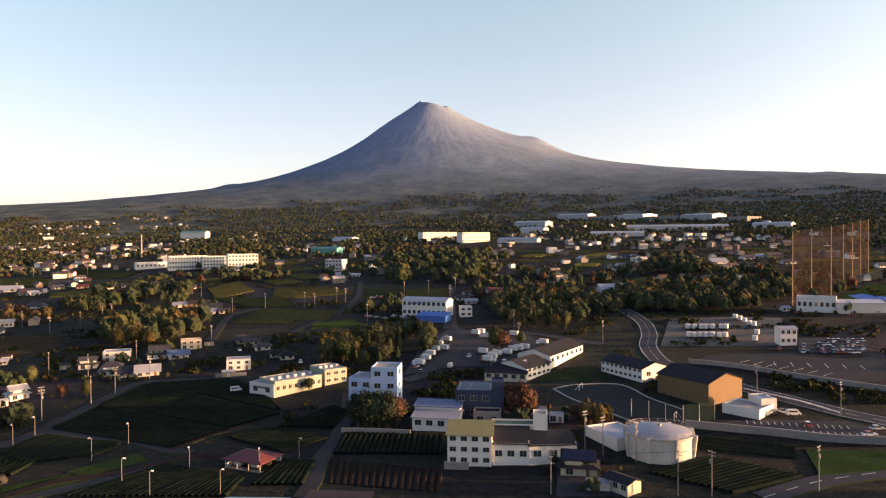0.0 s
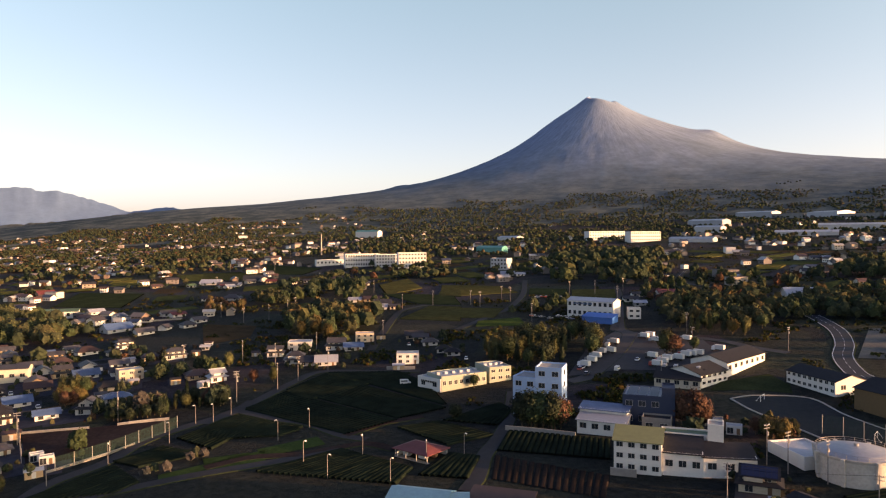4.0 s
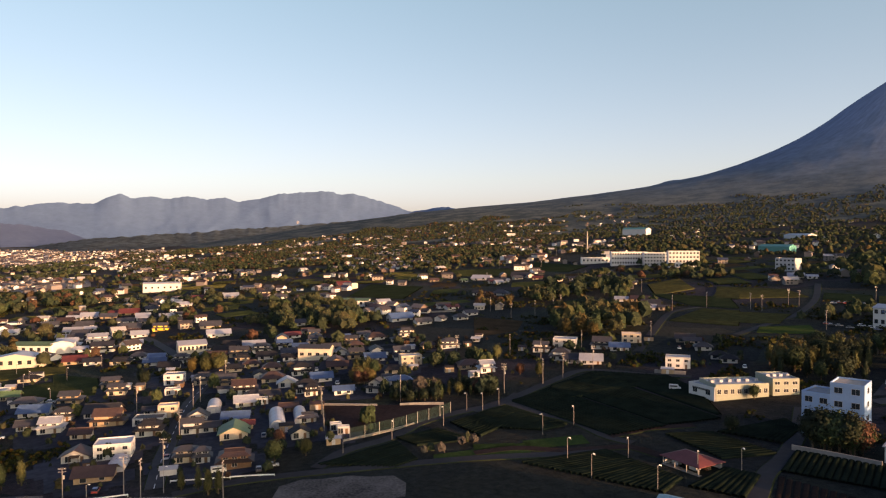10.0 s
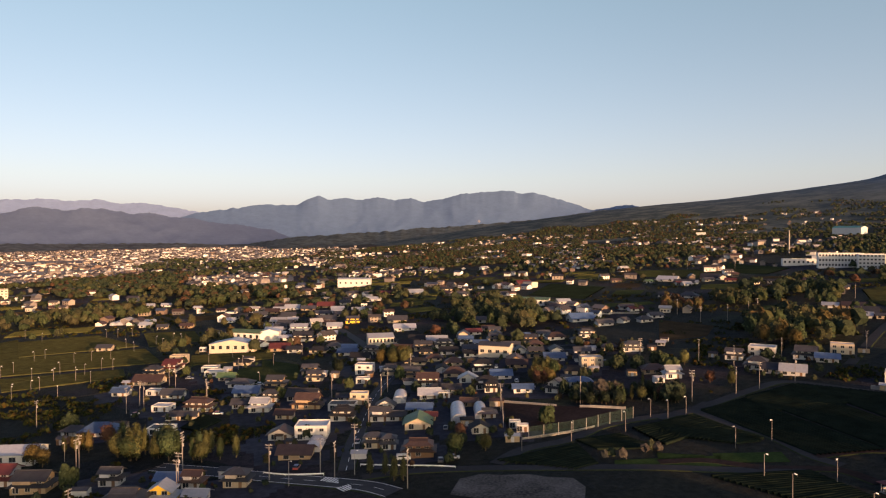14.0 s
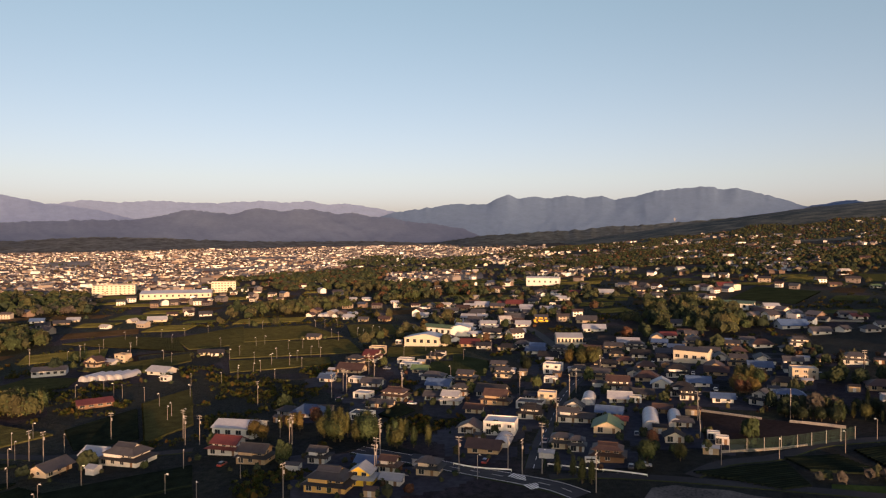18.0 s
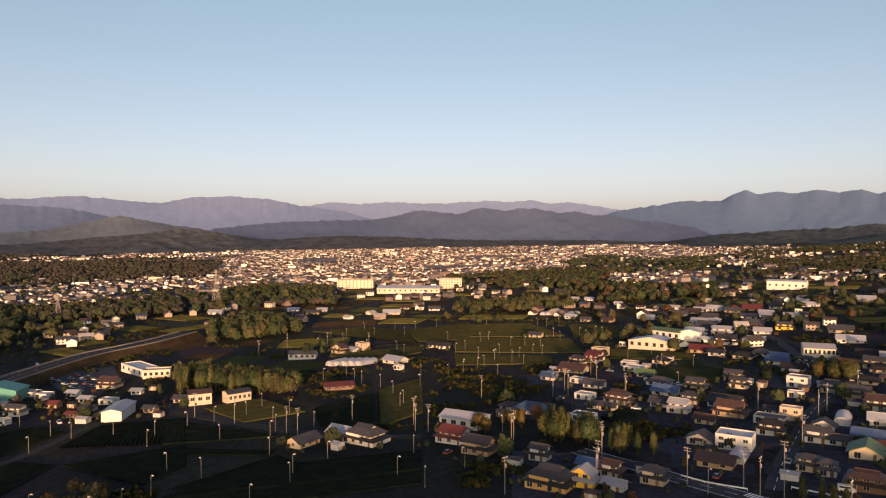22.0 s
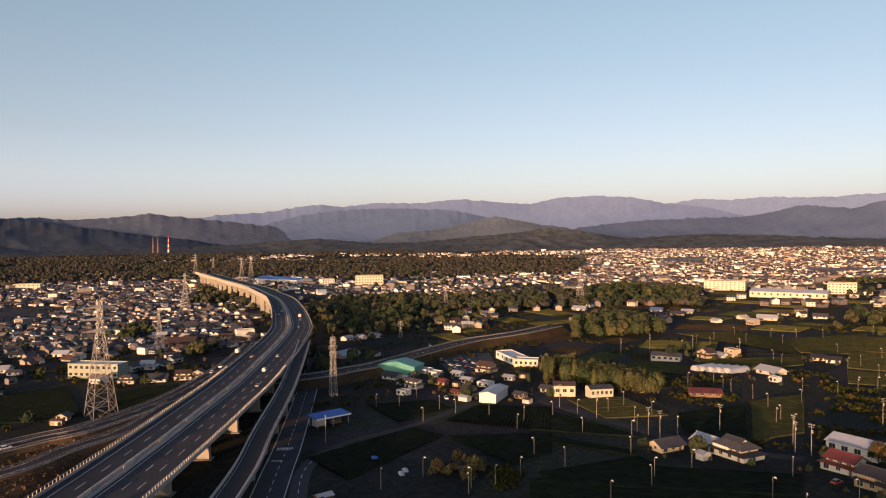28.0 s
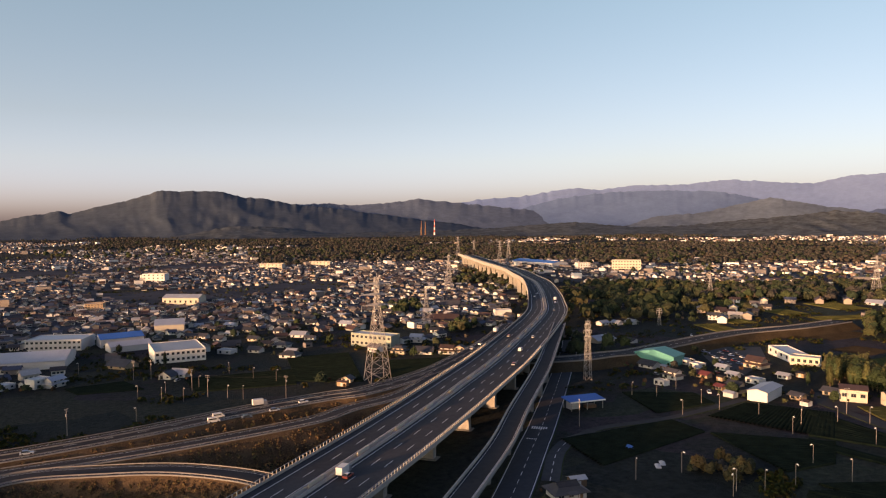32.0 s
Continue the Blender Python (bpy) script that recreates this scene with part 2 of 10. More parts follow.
TOWNWALL = mat("town_walls", (0.7, 0.68, 0.62), 0.85, 0.1, 4.0, island=[(0.69, 0.655, 0.605), (0.306, 0.254, 0.213), (0.78, 0.757, 0.715), (0.187, 0.164, 0.156), (0.517, 0.463, 0.396), (0.17, 0.123, 0.102), (0.644, 0.621, 0.583), (0.111, 0.102, 0.107)])
# worn grey with the blue of shade put into it
YARD = mat("worn_shade_blue_yards", (0.034, 0.036, 0.046), 0.9, 0.5, 7.0, spec=0.08)
# street colour lifted to hold the far town's pale haze
TOWNFLOOR = mat("haze_pale_streets", (0.2, 0.18, 0.16), 0.9, 0.45, 30.0, spec=0.05)
TOWNROOF = mat("town_roofs", (0.1, 0.1, 0.1), 0.6, 0.2, 4.0, island=[(0.0468, 0.0432, 0.0468), (0.0702, 0.0612, 0.0576), (0.0546, 0.0338, 0.0288), (0.039, 0.054, 0.0864), (0.0351, 0.0324, 0.0338), (0.1326, 0.1152, 0.108), (0.078, 0.0432, 0.036), (0.0546, 0.0612, 0.0648), (0.36, 0.35, 0.34), (0.0585, 0.0504, 0.0475)])
WOODLEAF = {}
for key, tones in {
    "green": [(0.043, 0.059, 0.031), (0.056, 0.069, 0.034), (0.034, 0.048, 0.028), (0.069, 0.071, 0.036)],
    "dark": [(0.036, 0.05, 0.033), (0.046, 0.058, 0.034), (0.03, 0.043, 0.03), (0.055, 0.061, 0.037)],
    "olive": [(0.06, 0.06, 0.035), (0.051, 0.055, 0.033), (0.07, 0.065, 0.037), (0.043, 0.05, 0.031)],
    "gold": [(0.09, 0.07, 0.034), (0.075, 0.064, 0.034), (0.1, 0.07, 0.035), (0.062, 0.057, 0.03)],
    # these browns are greyed by painted haze
    "brown": [(0.066, 0.06, 0.054), (0.056, 0.058, 0.052), (0.074, 0.063, 0.054), (0.052, 0.053, 0.047)],
    "russet": [(0.09, 0.047, 0.034), (0.075, 0.048, 0.033), (0.1, 0.056, 0.036), (0.064, 0.045, 0.03)],
}.items():
    WOODLEAF[key] = mat(key + "_crowns", tones[0], 0.9, 0.6, 3.2, island=tones, bump=0.8, spec=0.0)
CARPAINT = mat("car_paint", (0.7, 0.7, 0.7), 0.3, 0.04, 2.0, objects=[(0.75, 0.75, 0.74), (0.4, 0.41, 0.43), (0.04, 0.04, 0.045), (0.76, 0.76, 0.75), (0.16, 0.17, 0.19), (0.35, 0.05, 0.04), (0.08, 0.13, 0.25)], spec=0.5)

GLASS = bpy.data.materials.new("window_glass")
GLASS.use_nodes = True
GLASS.node_tree.nodes["Principled BSDF"].inputs["Base Color"].default_value = (0.025, 0.03, 0.035, 1)
GLASS.node_tree.nodes["Principled BSDF"].inputs["Roughness"].default_value = 0.08


def ground_material():
    """Patchwork of fields, verges and scrub on a hillside, its colours darkened and blued to stand for shade."""
    m = bpy.data.materials.new("farmland")
    m.use_nodes = True
    n, ln = m.node_tree.nodes, m.node_tree.links
    tc = n.new("ShaderNodeTexCoord")
    warp = n.new("ShaderNodeTexNoise")
    warp.inputs["Scale"].default_value = 0.02
    ln.new(tc.outputs["Object"], warp.inputs["Vector"])
    off = n.new("ShaderNodeVectorMath")
    off.operation = "MULTIPLY_ADD"
    off.inputs[1].default_value = (30, 30, 0)
    ln.new(warp.outputs["Color"], off.inputs[0])
    ln.new(tc.outputs["Object"], off.inputs[2])
    cell = n.new("ShaderNodeTexVoronoi")
    cell.distance = "CHEBYCHEV"
    cell.inputs["Scale"].default_value = 0.016
    ln.new(off.outputs[0], cell.inputs["Vector"])
    sep = n.new("ShaderNodeSeparateColor")
    ln.new(cell.outputs["Color"], sep.inputs[0])
    ramp = n.new("ShaderNodeValToRGB")
    ramp.color_ramp.interpolation = "CONSTANT"
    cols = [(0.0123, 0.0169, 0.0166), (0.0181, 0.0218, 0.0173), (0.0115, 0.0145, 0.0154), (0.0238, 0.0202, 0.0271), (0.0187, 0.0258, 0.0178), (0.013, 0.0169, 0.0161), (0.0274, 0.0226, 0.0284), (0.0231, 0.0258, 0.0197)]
    els = ramp.color_ramp.elements
    while len(els) < len(cols):
        els.new(0.5)
    for k, c in enumerate(cols):
        els[k].position, els[k].color = k / len(cols), (*c, 1)
    ln.new(sep.outputs[0], ramp.inputs["Fac"])
    grain = n.new("ShaderNodeTexNoise")
    grain.inputs["Scale"].default_value, grain.inputs["Detail"].default_value, grain.inputs["Roughness"].default_value = 0.4, 9, 0.68
    ln.new(tc.outputs["Object"], grain.inputs["Vector"])
    scrub = n.new("ShaderNodeTexNoise")
    scrub.inputs["Scale"].default_value, scrub.inputs["Detail"].default_value = 0.012, 5
    ln.new(tc.outputs["Object"], scrub.inputs["Vector"])
    r1 = n.new("ShaderNodeMapRange")
    r1.inputs["From Min"].default_value, r1.inputs["From Max"].default_value = 0.48, 0.6
    ln.new(scrub.outputs["Fac"], r1.inputs["Value"])
    m1 = n.new("ShaderNodeMix")
    m1.data_type = "RGBA"
    ln.new(r1.outputs[0], m1.inputs["Factor"])
    ln.new(ramp.outputs[0], m1.inputs["A"])
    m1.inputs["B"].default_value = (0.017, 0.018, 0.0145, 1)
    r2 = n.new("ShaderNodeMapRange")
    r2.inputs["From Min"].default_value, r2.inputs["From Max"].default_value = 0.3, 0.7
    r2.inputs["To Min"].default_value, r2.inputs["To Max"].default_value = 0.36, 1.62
    ln.new(grain.outputs["Fac"], r2.inputs["Value"])
    m2 = n.new("ShaderNodeMix")
    m2.data_type, m2.blend_type = "RGBA", "MULTIPLY"
    m2.inputs["Factor"].default_value = 1
    ln.new(m1.outputs["Result"], m2.inputs["A"])
    ln.new(r2.outputs[0], m2.inputs["B"])
    b = n["Principled BSDF"]
    b.inputs["Roughness"].default_value = 0.95
    b.inputs["Specular IOR Level"].default_value = 0.1
    ln.new(m2.outputs["Result"], b.inputs["Base Color"])
    bp = n.new("ShaderNodeBump")
    bp.inputs["Strength"].default_value, bp.inputs["Distance"].default_value = 1.0, 1.6
    ln.new(grain.outputs["Fac"], bp.inputs["Height"])
    ln.new(bp.outputs[0], b.inputs["Normal"])
    return m


def rock_material(name, low, high, top, z0, z1, z2, scale, grain=0.28, hub=None):
    """Mountain side: woods below, bare rock above, both with haze painted in; pale gullies and a last rim of snow at
    the top.
    """
    m = bpy.data.materials.new(name)
    m.use_nodes = True
    n, ln = m.node_tree.nodes, m.node_tree.links
    tc, sep = n.new("ShaderNodeTexCoord"), n.new("ShaderNodeSeparateXYZ")
    ln.new(tc.outputs["Object"], sep.inputs[0])
    # pattern space: gullies and ribs run down the slope, so the pattern is stretched along it
    space = n.new("ShaderNodeMapping")
    ln.new(tc.outputs["Object"], space.inputs["Vector"])
    pattern = space.outputs[0]
    if hub:
        space.inputs["Location"].default_value = (-hub[0], -hub[1], 0)
        turn, many, com = n.new("ShaderNodeTexGradient"), n.new("ShaderNodeMath"), n.new("ShaderNodeCombineXYZ")
        turn.gradient_type, many.operation = "RADIAL", "MULTIPLY"
        many.inputs[1].default_value = 9000
        ln.new(pattern, turn.inputs["Vector"])
        ln.new(turn.outputs["Fac"], many.inputs[0])
        ln.new(many.outputs[0], com.inputs["X"])
        low_z = n.new("ShaderNodeMath")
        low_z.operation = "MULTIPLY"
        low_z.inputs[1].default_value = 0.9
        ln.new(sep.outputs["Z"], low_z.inputs[0])
        ln.new(low_z.outputs[0], com.inputs["Z"])
        pattern = com.outputs[0]
    else:
        space.inputs["Scale"].default_value = (1, 1, 2.2)
    nz = n.new("ShaderNodeTexNoise")
    nz.inputs["Scale"].default_value, nz.inputs["Detail"].default_value = scale, 8
    ln.new(pattern, nz.inputs["Vector"])
    ad = n.new("ShaderNodeMath")
    ad.operation = "MULTIPLY_ADD"
    ad.inputs[1].default_value = (z1 - z0) * 1.2
    ln.new(nz.outputs["Fac"], ad.inputs[0])
    ln.new(sep.outputs["Z"], ad.inputs[2])
    r = n.new("ShaderNodeMapRange")
    r.inputs["From Min"].default_value, r.inputs["From Max"].default_value = z0 + (z1 - z0) * 0.6, z1 + (z1 - z0) * 0.6
    ln.new(ad.outputs[0], r.inputs["Value"])
    nz2 = n.new("ShaderNodeTexNoise")
    nz2.inputs["Scale"].default_value, nz2.inputs["Detail"].default_value = scale * 4, 8
    nz2.inputs["Roughness"].default_value = 0.65
    ln.new(pattern, nz2.inputs["Vector"])
    nz3 = n.new("ShaderNodeTexNoise")
    nz3.inputs["Scale"].default_value, nz3.inputs["Detail"].default_value, nz3.inputs["Roughness"].default_value = scale * 10, 6, 0.7
    ln.new(pattern, nz3.inputs["Vector"])
    tone, speck = nz2.outputs["Fac"], nz3.outputs["Fac"]
    if hub:
        # gullies only on the bare cone; woods and clearings lie in patches on the lower slopes
        up = n.new("ShaderNodeMapRange")
        up.inputs["From Min"].default_value, up.inputs["From Max"].default_value = z0 + (z1 - z0) * 0.1, z1
        ln.new(sep.outputs["Z"], up.inputs["Value"])
        both = []
        for fac, size in ((tone, scale * 1.6), (speck, scale * 7)):
            patch, mixed = n.new("ShaderNodeTexNoise"), n.new("ShaderNodeMix")
            patch.inputs["Scale"].default_value, patch.inputs["Detail"].default_value, patch.inputs["Roughness"].default_value = size, 7, 0.6
            ln.new(tc.outputs["Object"], patch.inputs["Vector"])
            ln.new(up.outputs[0], mixed.inputs["Factor"])
            ln.new(patch.outputs["Fac"], mixed.inputs["A"])
            ln.new(fac, mixed.inputs["B"])
            both.append(mixed.outputs["Result"])
        tone, speck = both
    r3 = n.new("ShaderNodeMapRange")
    r3.inputs["From Min"].default_value, r3.inputs["From Max"].default_value = 0.35, 0.68
    r3.inputs["To Min"].default_value, r3.inputs["To Max"].default_value = 1 - grain, 1 + grain
    ln.new(tone, r3.inputs["Value"])
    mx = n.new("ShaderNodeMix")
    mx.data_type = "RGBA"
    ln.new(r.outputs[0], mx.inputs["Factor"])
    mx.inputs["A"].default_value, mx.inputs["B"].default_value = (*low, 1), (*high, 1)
    ml = n.new("ShaderNodeMix")
    ml.data_type, ml.blend_type = "RGBA", "MULTIPLY"
    ml.inputs["Factor"].default_value = 1
    ln.new(mx.outputs["Result"], ml.inputs["A"])
    ln.new(r3.outputs[0], ml.inputs["B"])
    r5, mf = n.new("ShaderNodeMapRange"), n.new("ShaderNodeMix")
    r5.inputs["From Min"].default_value, r5.inputs["From Max"].default_value = 0.35, 0.65
    r5.inputs["To Min"].default_value, r5.inputs["To Max"].default_value = 1 - grain, 1 + grain
    ln.new(speck, r5.inputs["Value"])
    mf.data_type, mf.blend_type = "RGBA", "MULTIPLY"
    mf.inputs["Factor"].default_value = 1
    ln.new(ml.outputs["Result"], mf.inputs["A"])
    ln.new(r5.outputs[0], mf.inputs["B"])
    out = mf.outputs["Result"]
    if hub:
        # farmland and scrub round the foot, blued for haze and fading into it upwards
        foot, soil = n.new("ShaderNodeMapRange"), n.new("ShaderNodeMix")
        foot.inputs["From Min"].default_value, foot.inputs["From Max"].default_value = 150, 400
        ln.new(sep.outputs["Z"], foot.inputs["Value"])
        soil.data_type = "RGBA"
        ln.new(foot.outputs[0], soil.inputs["Factor"])
        woods, glade, dark = n.new("ShaderNodeTexNoise"), n.new("ShaderNodeMapRange"), n.new("ShaderNodeMix")
        woods.inputs["Scale"].default_value, woods.inputs["Detail"].default_value, woods.inputs["Roughness"].default_value = 0.012, 8, 0.75
        ln.new(tc.outputs["Object"], woods.inputs["Vector"])
        glade.inputs["From Min"].default_value, glade.inputs["From Max"].default_value = 0.44, 0.6
        ln.new(woods.outputs["Fac"], glade.inputs["Value"])
        dark.data_type = "RGBA"
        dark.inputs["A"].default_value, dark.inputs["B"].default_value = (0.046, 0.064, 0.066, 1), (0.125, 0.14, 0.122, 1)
        ln.new(glade.outputs[0], dark.inputs["Factor"])
        ln.new(dark.outputs["Result"], soil.inputs["A"])
        ln.new(out, soil.inputs["B"])
        out = soil.outputs["Result"]
    if top:
        ad2 = n.new("ShaderNodeMath")
        ad2.operation = "MULTIPLY_ADD"
        ad2.inputs[1].default_value = 150
        ln.new(nz2.outputs["Fac"], ad2.inputs[0])
        ln.new(sep.outputs["Z"], ad2.inputs[2])
        r4 = n.new("ShaderNodeMapRange")
        r4.inputs["From Min"].default_value, r4.inputs["From Max"].default_value = z2 + 92, z2 + 104
        ln.new(ad2.outputs[0], r4.inputs["Value"])
        mt = n.new("ShaderNodeMix")
        mt.data_type = "RGBA"
        ln.new(r4.outputs[0], mt.inputs["Factor"])
        ln.new(out, mt.inputs["A"])
        mt.inputs["B"].default_value = (*top, 1)
        out = mt.outputs["Result"]
    b = n["Principled BSDF"]
    b.inputs["Roughness"].default_value, b.inputs["Specular IOR Level"].default_value = 1.0, 0.0
    ln.new(out, b.inputs["Base Color"])
    bp = n.new("ShaderNodeBump")
    bp.inputs["Strength"].default_value, bp.inputs["Distance"].default_value = 0.06 if hub else 0.1, 12
    ln.new(tone, bp.inputs["Height"])
    ln.new(bp.outputs[0], b.inputs["Normal"])
    return m


# ---- mesh helpers ----
class Geo:
    """Gathers points and faces of one mesh."""

    def __init__(self):
        self.v, self.f = [], []

    def poly(self, pts):
        k = len(self.v)
        self.v += [tuple(p) for p in pts]
        self.f.append(tuple(range(k, k + len(pts))))
        return self

    def solid(self, bottom, top):
        """Closed prism between two rings of equal length (anticlockwise from above)."""
        k, n = len(self.v), len(bottom)
        self.v += [tuple(p) for p in bottom] + [tuple(p) for p in top]
        self.f.append(tuple(range(k + n - 1, k - 1, -1)))
        self.f.append(tuple(range(k + n, k + 2 * n)))
        self.f += [(k + i, k + (i + 1) % n, k + n + (i + 1) % n, k + n + i) for i in range(n)]
        return self

    def box(self, x0, y0, z0, x1, y1, z1):
        ring = ((x0, y0), (x1, y0), (x1, y1), (x0, y1))
        return self.solid([(x, y, z0) for x, y in ring], [(x, y, z1) for x, y in ring])

    def tube(self, p, q, r0, r1=None, n=8):
        """A round bar from p to q."""
        p, q = Vector(p), Vector(q)
        d = (q - p).normalized()
        a = d.orthogonal().normalized()
        b = d.cross(a)
        r1 = r0 if r1 is None else r1
        c = [(math.cos(2 * math.pi * i / n), math.sin(2 * math.pi * i / n)) for i in range(n)]
        return self.solid([p + (a * x + b * y) * r0 for x, y in c], [q + (a * x + b * y) * r1 for x, y in c])

    def pipe(self, pts, r, n=5):
        """One bent pipe along a row of points."""
        pts = [Vector(p) for p in pts]
        k = len(self.v)
        side = None
        for i, p in enumerate(pts):
            d = (pts[min(i + 1, len(pts) - 1)] - pts[max(i - 1, 0)]).normalized()
            side = d.orthogonal().normalized() if side is None else (side - d * side.dot(d)).normalized()
            up = d.cross(side)
            self.v += [tuple(p + (side * math.cos(2 * math.pi * j / n) + up * math.sin(2 * math.pi * j / n)) * r) for j in range(n)]
        for i in range(len(pts) - 1):
            self.f += [(k + i * n + j, k + i * n + (j + 1) % n, k + (i + 1) * n + (j + 1) % n, k + (i + 1) * n + j) for j in range(n)]
        e = k + (len(pts) - 1) * n
        self.f += [tuple(range(k + n - 1, k - 1, -1)), tuple(range(e, e + n))]
        return self

    def mesh(self, name, material=None, smooth=False):
        seen, where = {}, []
        for p in self.v:
            where.append(seen.setdefault((round(p[0], 3), round(p[1], 3), round(p[2], 3)), len(seen)))
        faces = [tuple(dict.fromkeys(where[i] for i in f)) for f in self.f]
        me = bpy.data.meshes.new(name)
        me.from_pydata(list(seen), [], [f for f in faces if len(f) > 2])
        if material:
            me.materials.append(material)
        if smooth:
            me.polygons.foreach_set("use_smooth", [True] * len(me.polygons))
        return me


def quick_mesh(name, verts, faces, material, smooth=False):
    """A mesh from arrays: faces all with the same number of corners."""
    verts, faces = np.asarray(verts, "f"), np.asarray(faces, "i")
    me = bpy.data.meshes.new(name)
    k = faces.shape[1]
    me.vertices.add(len(verts))
    me.vertices.foreach_set("co", verts.ravel())
    me.loops.add(faces.size)
    me.loops.foreach_set("vertex_index", faces.ravel())
    me.polygons.add(len(faces))
    me.polygons.foreach_set("loop_start", np.arange(0, faces.size, k, dtype="i"))
    if smooth:
        me.polygons.foreach_set("use_smooth", np.ones(len(faces), bool))
    me.update(calc_edges=True)
    if not smooth:
        me.shade_flat()
    me.materials.append(material)
    return me


def part(name, geo, material, parent, label=""):
    """One mesh object under a thing or a part."""
    me = geo.mesh(name, material) if isinstance(geo, Geo) else geo
    ob = new(name, me)
    ob.parent = parent
    if label:
        tagged(ob, label)
    return ob


def thing(name, m, label, category, group="", kind=""):
    """An empty at a thing's base."""
    ob = new(name)
    ob.empty_display_size = 0.5
    ob.matrix_world = m
    return tagged(ob, label, category, group, kind)


# ---- lie of the land ----
def ground_z(x, y):
    x, y = np.asarray(x, float), np.asarray(y, float)
    r = np.hypot(x, y) + 1e-6
    c = np.cos(np.arctan2(-x, y) + radians(30))
    up = 0.058 * np.maximum(c, 0) * r
    down = 0.058 * np.minimum(c, 0) * 500 * (1 - np.exp(-r / 500))
    return up + down + 0.012 * np.maximum(0, r - 900)


def gz(x, y):
    return float(ground_z(x, y))


def at(x, y, turn=0.0, dz=0.0):
    return pose(x, y, gz(x, y) + dz, 0, 0, turn)


# one sheet of ground to the horizon
rings = np.concatenate([[0.02], np.geomspace(20, 4800, 150)])
NA = 320
ang = np.linspace(0, 2 * math.pi, NA, endpoint=False)
RR, AA = np.meshgrid(rings, ang, indexing="ij")
GX, GY = -RR * np.sin(AA), RR * np.cos(AA)
verts = np.stack([GX, GY, ground_z(GX, GY)], -1).reshape(-1, 3)
i, j = np.meshgrid(np.arange(len(rings) - 1), np.arange(NA), indexing="ij")
faces = np.stack([i * NA + j, (i + 1) * NA + j, (i + 1) * NA + (j + 1) % NA, i * NA + (j + 1) % NA], -1).reshape(-1, 4)
faces = np.flip(faces, 1)
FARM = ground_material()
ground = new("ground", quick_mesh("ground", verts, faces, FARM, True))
tagged(ground, "farmland and scrub on a gentle slope, shade in its dark green", "ground", kind="structure")


# ---- the great volcano ----
def volcano_z(x, y):
    """Height of a broad cone with a crater rim, a side crater on one flank and gullied slopes that run out into the plain."""
    cx, cy, px = -48.0, 3900.0, 3.166
    r, t = math.hypot(x, y), math.degrees(math.atan2(-x, y))
    dx, dy = x - cx, y - cy
    q = math.hypot(dx, dy) / px
    a = math.atan2(dy, dx)
    d = max(0.0, q - 25)
    w = 0.5 + 0.5 * math.cos(a)
    left = 150 * math.exp(-d / 170) + 87 - 0.052 * d
    right = 105 * math.exp(-d / 140) + 125 - 0.027 * d
    bulge = max(0.0, 1 - d / 220) * d * 0.07
    h = left * (1 - w) + right * w + bulge
    h += 8.5 * math.exp(-((q - 181) / 24) ** 2 - (a / 0.45) ** 2) + 9 * math.exp(-((q - 165) / 95) ** 2 - (a / 0.9) ** 2) + 8 * math.exp(-((q - 75) / 55) ** 2) * (1 - w)
    h += 5 * math.exp(-((q - 355) / 18) ** 2 - ((abs(a) - math.pi) / 0.3) ** 2) + 4 * math.exp(-((q - 690) / 25) ** 2 - (a / 0.2) ** 2)
    if q < 30:
        h -= 6 * max(0.0, 1 - q / 20) - 1.5 * math.sin(a * 3 + 0.6) * min(1.0, q / 15)
    bend = a + 0.1 * noise.noise(Vector((math.cos(a) * 4, math.sin(a) * 4, q * 0.02)))
    gully = noise.fractal(Vector((math.cos(bend) * 15, math.sin(bend) * 15, q * 0.02)), 0.8, 2.1, 6)
    h += 0.85 * gully * min(1.0, q * 0.011) * math.exp(-q / 300)
    h += 1.2 * math.exp(-((q - 24) / 7) ** 2 - ((abs(a) - math.pi) / 0.7) ** 2) + 0.8 * noise.fractal(Vector((math.cos(a) * 3, math.sin(a) * 3, 0.7)), 1.0, 2.0, 3) * math.exp(-((q - 24) / 8) ** 2)
    h += noise.fractal(Vector((x * 0.004, y * 0.004, 3.0)), 1.0, 2.0, 4) * 1.2
    s = min(1.0, max(0.0, (r - 1750) / 1750))
    s = s * s * (3 - 2 * s)
    h *= min(1.0, y / cy)
    fade = min(1.0, max(0.0, (t - 33) / 27))
    s *= 1 - fade * fade * (3 - 2 * fade)
    g = gz(x, y)
    return g - 6 + (EYE + h * px - g + 6) * s


def volcano():
    az = np.radians(np.arange(-46, 61.01, 0.2))
    rad = np.concatenate([np.linspace(1700, 3300, 36), np.linspace(3325, 3770, 22), np.linspace(3780, 4010, 30), np.linspace(4030, 4750, 34)])
    v = [(-r * math.sin(t), r * math.cos(t), volcano_z(-r * math.sin(t), r * math.cos(t))) for t in az for r in rad]
    n = len(rad)
    i, j = np.meshgrid(np.arange(len(az) - 1), np.arange(n - 1), indexing="ij")
    f = np.stack([i * n + j, (i + 1) * n + j, (i + 1) * n + j + 1, i * n + j + 1], -1).reshape(-1, 4)
    # the blue-grey of both slope colours is painted haze
    m = rock_material("hazed_volcano_slopes", (0.116, 0.16, 0.192), (0.168, 0.228, 0.305), (0.6, 0.57, 0.62), 280, 620, 812, 0.004, 0.16, (-48.0, 3900.0))
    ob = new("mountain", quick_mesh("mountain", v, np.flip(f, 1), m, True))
    tagged(ob, "tall bare volcano cone with wooded lower slopes, tinted blue-grey for haze", "mountain", kind="structure")


volcano()


